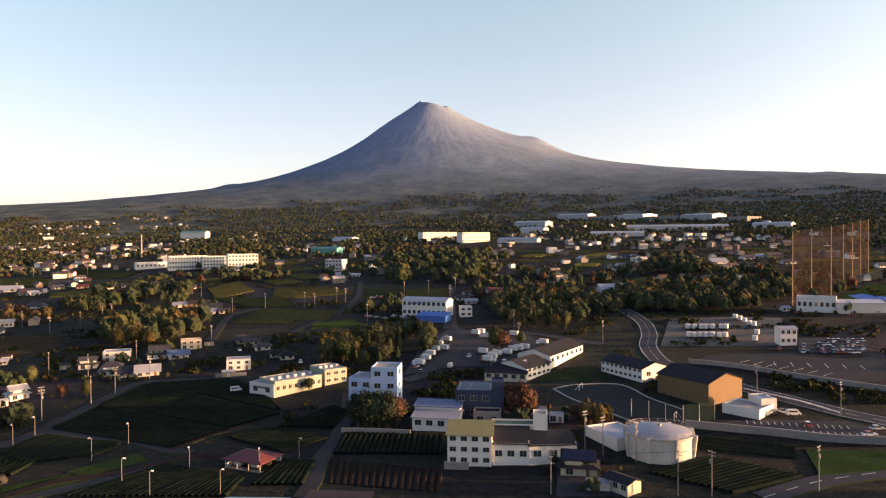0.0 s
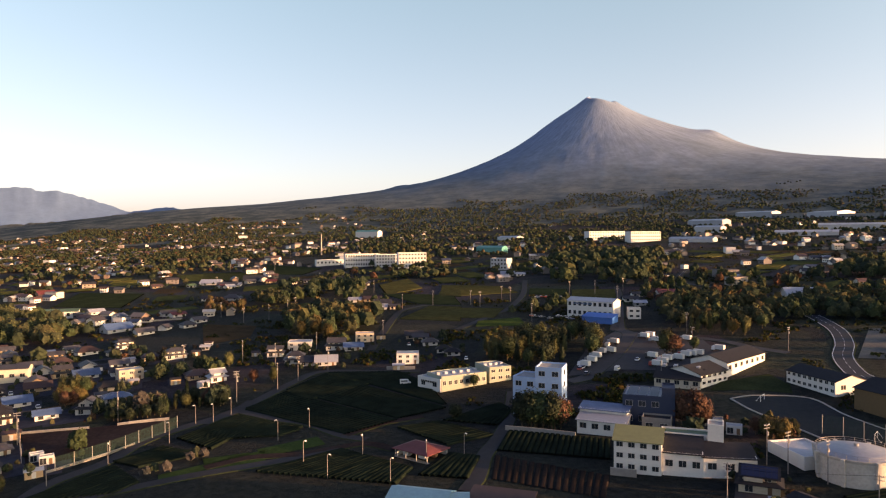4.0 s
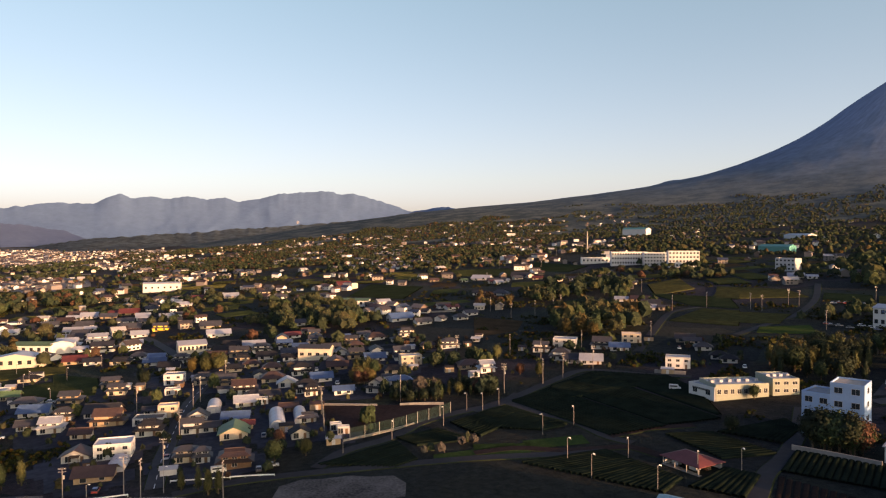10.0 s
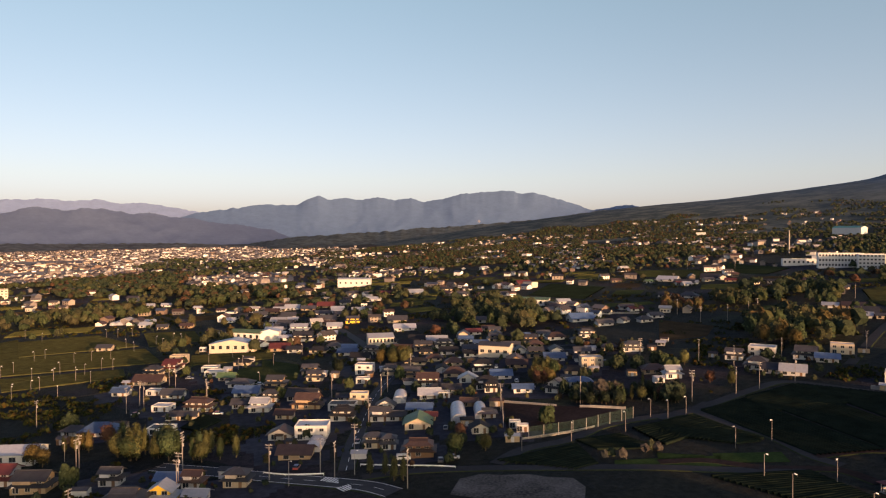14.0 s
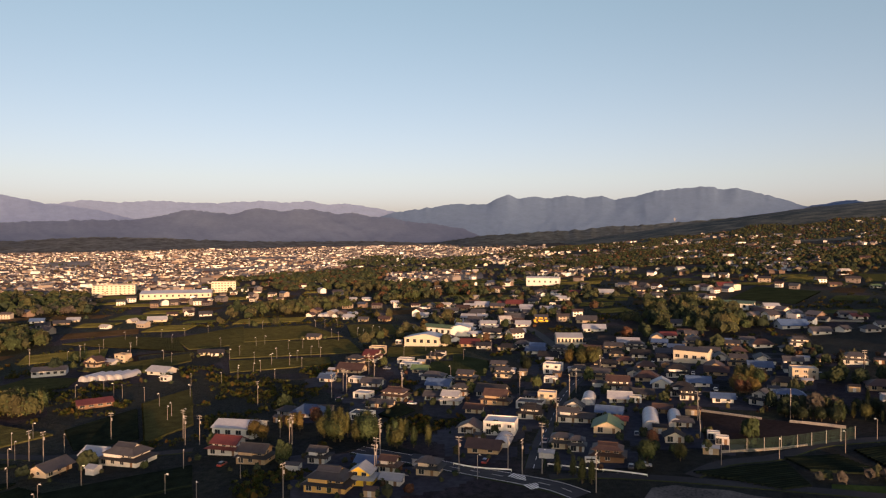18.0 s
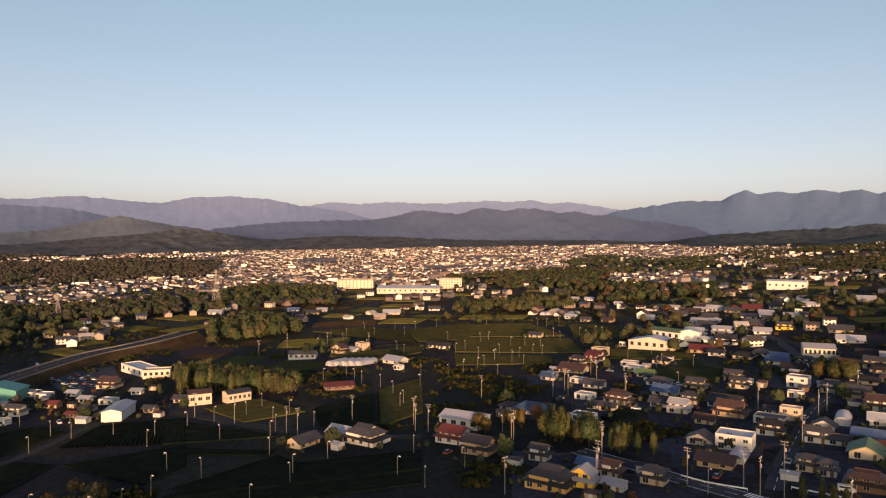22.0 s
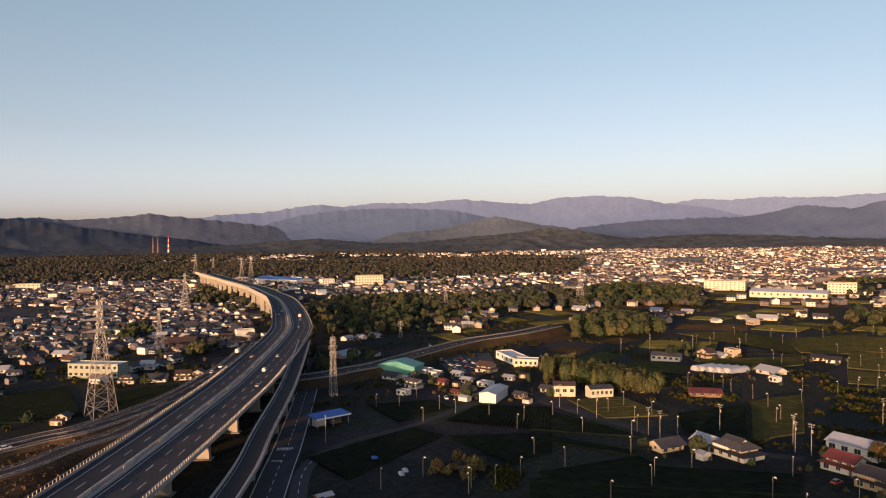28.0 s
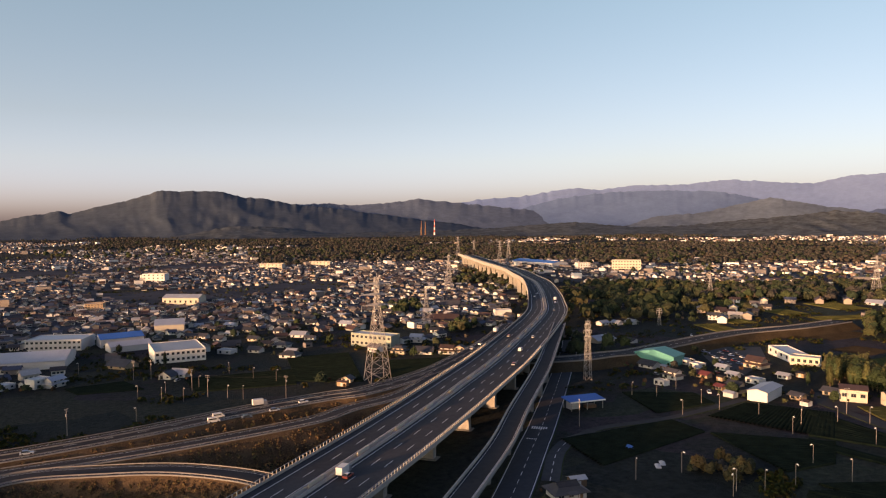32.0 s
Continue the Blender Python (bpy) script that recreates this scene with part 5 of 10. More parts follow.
crop_rows("tea_field", "tea field in clipped rows, green toned for sun or shade", (-294, -122), (-327, -118), (-331, -82), (-289, -71), TEA, 1.8, 0.75)
crop_rows("tea_field", "tea field in clipped rows, green toned for sun or shade", (-225, -151), (-278, -131), (-269, -113), (-207, -122), TEA, 1.8, 0.75)
crop_rows("tea_field", "tea field in clipped rows, green toned for sun or shade", (-269, -111), (-285, -70), (-258, -64), (-239, -73), TEA, 1.8, 0.75)
crop_rows("tea_field", "tea field in clipped rows, green toned for sun or shade", (-332, -93), (-303, -53), (-289, -35), (-288, -80), TEA, 1.8, 0.75)
crop_rows("tea_field", "tea field in clipped rows, green toned for sun or shade", (-274, -76), (-263, -36), (-267, -33), (-284, -79), TEA, 1.8, 0.75)
crop_rows("tea_field", "tea field in clipped rows, green toned for sun or shade", (-233, -62), (-262, -32), (-251, -24), (-231, -54), TEA, 1.8, 0.75)
crop_rows("tea_field", "tea field in clipped rows, green toned for sun or shade", (-250, -34), (-254, 21), (-233, 19), (-224, -63), TEA, 1.8, 0.75)
crop_rows("tea_field", "tea field in clipped rows, green toned for sun or shade", (-222, -62), (-231, 19), (-219, 18), (-208, -58), TEA, 1.8, 0.75)
crop_rows("tea_field", "tea field in clipped rows, green toned for sun or shade", (-350, -78), (-364, -53), (-329, -27), (-316, -53), SUNTEA, 1.8, 0.75)
crop_rows("tea_field", "tea field in clipped rows, green toned for sun or shade", (-334, -23), (-358, 5), (-302, 5), (-299, -18), TEA, 1.8, 0.75)
crop_rows("tea_field", "tea field in clipped rows, green toned for sun or shade", (-369, 8), (-390, 32), (-312, 26), (-294, 7), SUNTEA, 1.8, 0.75)
crop_rows("tea_field", "tea field in clipped rows, green toned for sun or shade", (-491, -27), (-516, 42), (-484, 40), (-455, 4), SUNTEA, 1.8, 0.75)
crop_rows("tea_field", "tea field in clipped rows, green toned for sun or shade", (-432, -86), (-480, -52), (-462, -25), (-436, -29), SUNTEA, 1.8, 0.75)
crop_rows("tea_field", "tea field in clipped rows, green toned for sun or shade", (-313, -174), (-332, -145), (-318, -129), (-285, -141), TEA, 1.8, 0.75)
crop_rows("tea_field", "tea field in clipped rows, green toned for sun or shade", (-632, 88), (-617, 150), (-527, 156), (-548, 84), SUNTEA, 1.8, 0.75)
crop_rows("tea_field", "tea field in clipped rows, green toned for sun or shade", (-548, 73), (-511, 155), (-445, 145), (-477, 64), SUNTEA, 1.8, 0.75)
crop_rows("tea_field", "tea field in clipped rows, green toned for sun or shade", (-595, 180), (-572, 213), (-513, 197), (-517, 160), SUNTEA, 1.8, 0.75)
crop_rows("tea_field", "tea field in clipped rows, green toned for sun or shade", (-468, 62), (-440, 121), (-414, 115), (-426, 57), SUNTEA, 1.8, 0.75)
crop_rows("tea_field", "tea field in clipped rows, green toned for sun or shade", (-453, 167), (-419, 207), (-399, 197), (-419, 153), SUNTEA, 1.8, 0.75)
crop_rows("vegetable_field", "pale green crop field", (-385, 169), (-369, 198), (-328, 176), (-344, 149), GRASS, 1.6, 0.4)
crop_rows("tea_field", "tea field in clipped rows, green toned for sun or shade", (-629, -45), (-645, -1), (-604, 40), (-527, 40), SUNTEA, 1.8, 0.75)
crop_rows("tea_field", "tea field in clipped rows, green toned for sun or shade", (-606, 37), (-646, 98), (-536, 82), (-536, 43), SUNTEA, 1.8, 0.75)
crop_rows("tea_field", "tea field in clipped rows, green toned for sun or shade", (-159, 657), (-100, 639), (-77, 593), (-140, 571), SUNTEA, 1.8, 0.75)
crop_rows("tea_field", "tea field in clipped rows, green toned for sun or shade", (-69, 617), (-37, 608), (-33, 572), (-66, 581), GRASS, 1.8, 0.75)
crop_rows("tea_field", "tea field in clipped rows, green toned for sun or shade", (-32, 603), (4, 603), (4, 543), (-29, 551), SUNTEA, 1.8, 0.75)
crop_rows("tea_field", "tea field in clipped rows, green toned for sun or shade", (-126, 506), (-75, 501), (-76, 462), (-120, 462), SUNTEA, 1.8, 0.75)
crop_rows("tea_field", "tea field in clipped rows, green toned for sun or shade", (-84, 446), (-59, 459), (-51, 431), (-82, 428), BRIGHTGRASS, 1.8, 0.75)
crop_rows("tea_field", "tea field in clipped rows, green toned for sun or shade", (-227, 669), (-214, 725), (-174, 637), (-193, 589), SUNTEA, 1.8, 0.75)
crop_rows("tea_field", "tea field in clipped rows, green toned for sun or shade", (-155, 648), (-139, 650), (-122, 571), (-144, 581), SUNTEA, 1.8, 0.75)
crop_rows("tea_field", "tea field in clipped rows, green toned for sun or shade", (-135, 517), (-109, 511), (-96, 448), (-141, 458), SUNTEA, 1.8, 0.75)
crop_rows("tea_field", "tea field in clipped rows, green toned for sun or shade", (-494, 943), (-381, 882), (-374, 804), (-429, 819), GRASS, 1.8, 0.75)
crop_rows("tea_field", "tea field in clipped rows, green toned for sun or shade", (-539, 846), (-432, 808), (-396, 742), (-490, 768), SUNTEA, 1.8, 0.75)
crop_rows("tea_field", "tea field in clipped rows, green toned for sun or shade", (-201, 598), (-131, 580), (-112, 523), (-146, 531), GRASS, 1.8, 0.75)
crop_rows("tea_field", "tea field in clipped rows, green toned for sun or shade", (-564, 648), (-470, 628), (-420, 530), (-500, 540), GRASS, 1.8, 0.75)
crop_rows("tea_field", "tea field in clipped rows, green toned for sun or shade", (-563, 819), (-487, 851), (-430, 788), (-497, 745), GRASS, 1.8, 0.75)
crop_rows("tea_field", "tea field in clipped rows, green toned for sun or shade", (-186, -383), (-246, -359), (-220, -321), (-174, -346), TEA, 1.8, 0.75)
crop_rows("tea_field", "tea field in clipped rows, green toned for sun or shade", (-130, -408), (-160, -404), (-159, -374), (-130, -388), TEA, 1.8, 0.75)
crop_rows("tea_field", "tea field in clipped rows, green toned for sun or shade", (-265, -397), (-304, -380), (-249, -298), (-225, -328), TEA, 1.8, 0.75)
crop_rows("tea_field", "tea field in clipped rows, green toned for sun or shade", (-302, -335), (-330, -315), (-281, -282), (-262, -295), TEA, 1.8, 0.75)

# ---- larger buildings ----
block("building", "white three-storey factory block with a faded yellow-green roof", "building", 7.1, 196.3, -7, 12.6, 15.0, 9.0, WHITE, "gable", ROOF_YELLOW, (3, 4), (0, 0))
block("building", "white factory wing with a dark sloping roof", "building", 18.8, 196.0, -5, 10.4, 11.0, 6.3, WHITE, "mono", ROOF_DARK, (1, 3), (0, 0))
block("building", "tall white plastered tower block", "building", 28.4, 205.0, -8, 4.2, 6.0, 10.8, WHITE, "flat", PALECON, (0, 0), (0, 0))
block("building", "low white factory annex with a dark roof", "building", 30.8, 196.0, 4, 13.6, 9.0, 5.5, WHITE, "mono", ROOF_DARK, (1, 3), (0, 0))
block("garage", "cream garage row with a dark gable roof", "building", 43.2, 175.2, -54, 7.8, 5.2, 3.3, CREAM, "gable", ROOF_DARK, (1, 3), (0, 0))
block("building", "low flat-roofed white reservoir building", "building", 47.6, 211.0, -67, 15.8, 12.0, 2.9, WHITE, "flat", ROOF_PALE, (0, 0), (0, 0))
block("building", "navy-blue clad building with a flat roof", "building", 10.1, 237.2, -7, 12.5, 16.0, 9.9, NAVY, "flat", ROOF_PALE, (2, 3), (0, 0))
block("building", "tall navy-blue clad stair tower", "building", 18.3, 236.3, -4, 4.1, 9.0, 12.6, NAVY, "flat", NAVY, (0, 0), (0, 0))
block("building", "white two-storey annex with a pale blue roof", "building", -3.0, 227.6, -12, 15.5, 7.0, 4.6, WHITE, "mono", ROOF_PALE, (1, 4), (0, 0))
block("building", "white workshop wing with a pale roof", "building", -2.4, 234.0, -12, 15.5, 6.0, 6.4, WHITE, "mono", TILE_BLUE, (1, 4), (0, 0))
block("building", "pale blue rendered office building with a flat roof", "building", -29.8, 246.7, -13, 8.7, 11.0, 13.2, PALEBLUE, "flat", PALECON, (3, 2), (0, 0))
block("building", "taller pale blue rendered block with a flat roof", "building", -21.2, 245.3, -6, 9.4, 11.0, 16.9, PALEBLUE, "flat", PALECON, (4, 2), (4, 1))
block("building", "long pale yellow factory with roof vents", "building", -59.0, 282.3, 42, 21.6, 13.0, 5.2, YELLOWISH, "flat", ROOF_PALE, (1, 8), (0, 0), vents=6)
block("building", "pale yellow two-storey factory block", "building", -45.7, 293.9, 37, 10.4, 14.0, 5.8, YELLOWISH, "flat", ROOF_PALE, (2, 3), (0, 0), vents=4)
block("building", "low white office in front of a yellow factory", "building", -73.1, 278.0, -29, 13.0, 7.0, 4.7, WHITE, "flat", ROOF_PALE, (1, 2), (0, 0))
open_shed(-58.2, 199.6, -25, 12.6, 9.5, 2.8)
block("annex", "small workshop annex with a pale blue roof", "building", -37.4, 166.5, 12, 6.5, 7.0, 2.4, GREYW, "gable", PALECYAN, (0, 0), (0, 0))
block("workshop", "workshop with a pale blue steel roof", "building", -47.0, 165.0, -3, 15.0, 9.0, 3.0, WHITE, "gable", PALECYAN, (0, 0), (0, 0))
block("shed", "low shed with a brown roof", "building", -27.0, 168.5, -6, 15.7, 7.0, 1.9, TAN, "mono", TILE_BROWN, (0, 0), (0, 0))
block("building", "white two-storey factory with a blue awning", "building", -12.9, 457.1, -23, 31.6, 12.0, 11.1, WHITE, "gable", ROOF_PALE, (2, 9), (0, 0))
block("awning", "blue steel awning over a yard", "awning", -8.1, 436.8, -23, 19.8, 9.0, 4.1, BLUESHEET, "mono", BLUESHEET, (0, 0), (0, 0))
block("building", "small white two-storey office building", "building", 14.8, 452.2, 5, 7.8, 8.0, 6.4, WHITE, "flat", ROOF_PALE, (2, 2), (0, 0))
block("building", "white school wing with a dark pitched roof", "school", 40.4, 294.2, 51, 18.7, 17.0, 4.7, WHITE, "gable", ROOF_DARK, (2, 5), (0, 0))
block("building", "long white school wing with a dark pitched roof", "school", 57.2, 321.4, 57, 38.0, 16.0, 4.9, WHITE, "gable", ROOF_DARK, (1, 7), (0, 0))
block("building", "low cream school wing with a dark hipped roof", "school", 25.4, 287.2, -15, 17.5, 19.0, 3.7, CREAM, "gable", ROOF_DARK, (1, 5), (0, 0), vents=4)
block("building", "long white school building with a dark pitched roof", "school", 73.6, 288.6, -62, 24.3, 14.2, 5.2, WHITE, "gable", ROOF_DARK, (2, 9), (1, 2))
block("gymnasium", "gymnasium with ochre walls and a dark blue-grey roof", "gymnasium", 87.1, 253.8, -59, 23.1, 18.4, 7.8, OCHRE, "gable", ROOF_DARK, (0, 0), (0, 0))
block("building", "white plant enclosure with low walls", "plant", 99.2, 232.1, -47, 12.5, 11.7, 2.7, WHITE, "flat", PALECON, (0, 0), (0, 0))
block("building", "white flat-roofed plant cabin", "plant", 110.1, 235.0, 7, 5.6, 8.0, 4.1, WHITE, "flat", ROOF_PALE, (0, 0), (0, 0))
block("building", "white golf range clubhouse with tall windows", "building", 227.0, 423.4, -31, 21.4, 10.0, 9.1, WHITE, "flat", ROOF_PALE, (1, 7), (0, 0))
block("building", "low grey golf range tee building", "building", 249.4, 414.6, -6, 28.0, 8.0, 6.3, GREYW, "mono", ROOF_PALE, (0, 0), (0, 0))
block("building", "small white depot office with a gable roof", "building", 166.6, 335.4, -4, 7.9, 7.0, 8.1, WHITE, "gable", ROOF_PALE, (2, 3), (0, 0))
block("building", "long white three-storey hospital wing", "building", -326.4, 892.2, 29, 47.3, 15.0, 17.0, WHITE, "flat", PALECON, (3, 14), (0, 0))
block("building", "white hospital wing with stair balconies", "building", -287.8, 880.6, 27, 30.0, 15.0, 16.5, WHITE, "flat", PALECON, (4, 8), (0, 0))
block("building", "white hospital tower wing", "building", -246.7, 859.1, 25, 36.1, 16.0, 19.5, WHITE, "flat", PALECON, (4, 9), (0, 0))
block("building", "low pale hospital annex", "building", -383.5, 920.1, 32, 42.5, 14.0, 7.8, WHITE, "flat", ROOF_PALE, (1, 8), (0, 0))
block("building", "white long hospital on a wooded rise", "building", -5.1, 1296.6, 32, 74.0, 18.0, 14.5, WHITE, "flat", PALECON, (3, 14), (0, 0))
block("building", "white hospital block on a wooded rise", "building", 58.1, 1211.7, 32, 58.0, 18.0, 16.5, WHITE, "flat", PALECON, (3, 14), (0, 0))
block("factory", "long low pale grey factory far off", "factory", 359.0, 1938.1, -45, 103.5, 40.0, 15.0, ROOF_PALE, "gable", ROOF_PALE, (0, 0), (0, 0))
for k, (along, w, h, m) in enumerate(((-190, 92, 11.0, CONCRETE), (-92, 80, 14.5, ROOF_PALE), (0, 96, 11.0, CONCRETE), (98, 84, 15.0, ROOF_PALE), (188, 74, 10.0, CONCRETE))):
    c, sn = math.cos(radians(-53)), math.sin(radians(-53))
    block("factory", "long pale grey works hall far off" if k % 2 else "long low works hall with a dull roof", "factory", 536.5 + along * c, 1718.0 + along * sn, -53, w, 60.0, h, m, "gable" if k % 2 else "flat", ROOF_PALE, (0, 0), (0, 0))
block("factory", "long low pale grey factory far off", "factory", 200.0, 1608.2, -38, 82.7, 35.0, 13.6, ROOF_PALE, "gable", ROOF_PALE, (0, 0), (0, 0))
block("factory", "long low pale grey factory far off", "factory", 177.5, 1393.5, -32, 52.0, 25.0, 10.6, GREYW, "gable", ROOF_PALE, (0, 0), (0, 0))
block("factory", "long low pale grey factory far off", "factory", 445.6, 1325.1, -16, 183.6, 40.0, 8.2, GREYW, "gable", ROOF_PALE, (0, 0), (0, 0))
block("factory", "long low pale grey factory far off", "factory", 358.1, 2619.5, -19, 160.7, 30.0, 15.6, GREYW, "gable", ROOF_PALE, (0, 0), (0, 0))
block("factory", "long low pale grey factory far off", "factory", 305.4, 1221.1, -15, 91.3, 30.0, 6.4, GREYW, "gable", ROOF_PALE, (0, 0), (0, 0))
block("factory", "long low pale grey factory far off", "factory", 604.6, 1283.3, -41, 68.3, 30.0, 8.4, GREYW, "gable", ROOF_PALE, (0, 0), (0, 0))
block("factory", "long low pale grey factory far off", "factory", 123.3, 1163.0, -28, 70.7, 20.0, 5.9, GREYW, "gable", ROOF_PALE, (0, 0), (0, 0))
block("building", "teal steel-clad factory shed", "building", -181.8, 1059.8, -21, 45.6, 18.0, 9.2, TEAL, "gable", TEAL, (0, 0), (0, 0))
block("building", "grey multi-storey plant building", "building", -127.2, 807.0, -19, 21.1, 14.0, 13.1, GREYW, "flat", ROOF_PALE, (3, 5), (0, 0))
block("building", "low white warehouse far off", "building", -197.6, 1355.0, -48, 66.1, 18.0, 6.8, WHITE, "gable", ROOF_PALE, (0, 0), (0, 0))
block("building", "white hall with a pale green roof", "building", -594.2, 1652.7, -13, 65.5, 22.0, 15.0, WHITE, "gable", TEAL, (0, 0), (0, 0))
block("building", "small flat white block far off", "building", -992.6, 1750.6, 22, 23.2, 10.0, 10.0, WHITE, "flat", ROOF_PALE, (0, 0), (0, 0))
block("building", "long white warehouse with a pale roof", "building", -829.2, 534.8, 45, 46.2, 12.0, 10.8, WHITE, "gable", ROOF_PALE, (1, 6), (0, 0))
block("building", "long white hall with a pale roof", "building", -379.0, 265.8, 62, 16.8, 14.0, 5.4, CREAM, "gable", ROOF_PALE, (1, 7), (0, 0))
block("building", "long white hall with a green eave", "building", -430.5, 470.7, 29, 26.4, 9.0, 5.9, WHITE, "mono", TILE_GREEN, (1, 6), (0, 0))
block("house", "large cream house with a grey roof", "house", -283.8, 276.8, 30, 18.0, 10.0, 6.9, CREAM, "gable", TILE_GREY, (1, 4), (0, 0))
block("building", "white hall with a red band and a low gable", "building", -443.3, 189.9, 49, 30.1, 14.0, 5.7, CREAM, "gabley", ROOF_PALE, (1, 6), (0, 0))
block("building", "white hall with a green roof", "building", -482.5, 216.6, 33, 25.9, 12.0, 6.6, WHITE, "gable", TILE_GREEN, (1, 5), (0, 0))
block("building", "white workshop with a low gable", "building", -469.7, 230.0, 55, 13.2, 12.0, 6.9, WHITE, "gabley", ROOF_PALE, (0, 0), (0, 0))
block("barn", "white farm shed with pale roof", "barn", -281.0, 38.5, 55, 17.7, 12.0, 4.4, WHITE, "gable", ROOF_PALE, (1, 4), (0, 0))
block("building", "cream city hall block with rows of windows", "building", -1111.1, -12.6, 84, 57.2, 25.0, 13.5, CREAM, "flat", PALECON, (4, 10), (0, 0))
block("factory", "long low cream factory", "factory", -999.9, 64.2, 79, 90.7, 35.0, 7.2, CREAM, "gable", ROOF_PALE, (1, 12), (0, 0))
block("building", "cream four-storey apartment block", "building", -1058.0, 133.3, 81, 34.2, 20.0, 14.5, CREAM, "flat", PALECON, (4, 8), (0, 0))
block("barn", "white steel-clad barn beside a field", "barn", -334.1, -115.4, 90, 9.0, 20.1, 4.8, WHITE, "gabley", ROOF_PALE, (0, 0), (0, 0))
block("workshop", "teal steel-clad workshop shed", "building", -392.4, -196.4, 89, 25.6, 14.0, 6.4, TEAL, "gabley", TEAL, (0, 0), (0, 0))
block("building", "long white flat-roofed hall", "building", -440.4, -125.5, 99, 15.7, 9.0, 4.6, CREAM, "flat", ROOF_PALE, (1, 5), (0, 0))
block("building", "white hall with a flat roof", "building", -458.8, -145.9, 39, 33.4, 12.0, 4.5, WHITE, "flat", ROOF_PALE, (1, 4), (0, 0))
block("barn", "cream barn with a tan roof", "barn", -358.4, -81.2, 107, 11.0, 9.0, 5.9, CREAM, "gable", TILE_BROWN, (1, 3), (0, 0))
block("barn", "cream barn with small windows", "barn", -359.3, -62.0, 122, 12.0, 8.0, 5.0, CREAM, "gable", TILE_GREY, (1, 5), (0, 0))
block("building", "grey farm building with a grey roof", "building", -482.1, -41.8, 85, 18.5, 11.0, 3.6, GREYW, "gable", TILE_GREY, (1, 5), (0, 0))
canopy(-271.8, -167.7, 152, 18.0, 9.0, 4.4)
block("barn", "red-roofed low farm building", "barn", -373.7, -12.6, 99, 15.5, 10.0, 2.3, BROWNW, "gable", TILE_RED, (1, 4), (0, 0))
block("factory", "white two-storey factory with rows of windows", "factory", -211.3, -439.6, 162, 31.8, 38.0, 7.6, WHITE, "flat", ROOF_PALE, (2, 10), (2, 4))
block("factory", "wide hall with a pale grey roof", "factory", -133.1, -486.7, 152, 44.0, 40.0, 5.1, GREYW, "gable", ROOF_PALE, (0, 0), (0, 0))
block("factory", "long hall with a blue roof", "factory", -212.9, -537.2, 170, 30.3, 18.0, 6.7, GREYW, "gable", BLUESHEET, (0, 0), (0, 0))
block("factory", "pale green-roofed works building", "factory", -208.4, -510.4, 172, 28.2, 16.0, 4.3, GREYW, "gable", ROOF_PALE, (0, 0), (0, 0))
block("building", "pale hall with a low roof", "building", -270.4, -582.7, 153, 23.9, 30.0, 6.5, CREAM, "gable", ROOF_PALE, (0, 0), (0, 0))
block("building", "white school hall with a gable", "building", -375.1, -778.1, 130, 43.1, 22.0, 9.3, CREAM, "gable", ROOF_PALE, (1, 7), (0, 0))
block("building", "white flat-roofed apartment block", "building", -481.7, -1093.4, 132, 39.1, 14.0, 11.9, WHITE, "flat", PALECON, (4, 8), (0, 0))
block("factory", "long grey works building", "factory", -170.1, -554.7, 140, 39.1, 26.0, 7.6, GREYW, "flat", ROOF_PALE, (2, 12), (0, 0))
block("building", "brown brick apartment block", "building", -289.5, -807.1, 145, 18.9, 12.0, 7.3, TAN, "flat", PALECON, (3, 6), (0, 0))
block("factory", "pale yellow works building with window bands", "factory", -329.7, -386.2, 105, 35.3, 12.0, 9.1, YELLOWISH, "flat", ROOF_PALE, (2, 9), (0, 0))
block("building", "small white flat-roofed shop", "building", -526.6, -419.8, 139, 16.4, 10.0, 6.2, WHITE, "flat", ROOF_PALE, (0, 0), (0, 0))
block("building", "white hospital far in the town", "building", -1095.5, -600.4, 118, 49.3, 25.0, 19.5, CREAM, "flat", PALECON, (4, 10), (0, 0))
block("building", "white block far in the town", "building", -1114.8, -697.3, 142, 24.0, 18.0, 10.5, WHITE, "flat", PALECON, (3, 5), (0, 0))
block("factory", "long blue-roofed works far off", "factory", -1129.2, -828.3, 75, 127.7, 40.0, 7.9, GREYW, "gable", BLUESHEET, (0, 0), (0, 0))
block("building", "white flat-roofed apartment block", "building", -480.9, -1087.8, 131, 35.8, 16.0, 14.0, WHITE, "flat", PALECON, (3, 5), (0, 0))
block("building", "long flat-roofed cream block", "building", -757.8, -1186.5, 127, 45.7, 18.0, 10.7, CREAM, "flat", PALECON, (2, 6), (0, 0))
block("building", "long flat-roofed cream block", "building", -860.6, -1167.4, 126, 44.0, 18.0, 9.8, CREAM, "flat", PALECON, (2, 6), (0, 0))
block("building", "white rear factory wing with a green roof strip", "building", 20.5, 207.4, -6, 13.0, 6.0, 7.4, WHITE, "flat", TILE_GREEN, (0, 0), (0, 0))
block("building", "low grey wing in front of a navy building", "building", 14.2, 230.2, -7, 9.0, 6.0, 4.6, CONCRETE, "flat", ROOF_DARK, (1, 2), (0, 0))


# ---- village houses ----
random.seed(11)
house(36.1, 186.5, -11, 9.6, "gDc2")
house(-174.0, -113.0, 150, 10.0, "iGg1")
house(-203.9, 54.2, 49, 13.5, "iGo2")
house(-198.8, 73.6, 46, 6.0, "gPg1")
house(-203.8, 65.1, 51, 7.9, "yPy2")
house(-201.1, 86.6, 46, 7.2, "hGc2")
house(-210.4, 76.7, 45, 6.0, "gBw2")
house(-179.6, 140.5, 49, 10.2, "iBb2")
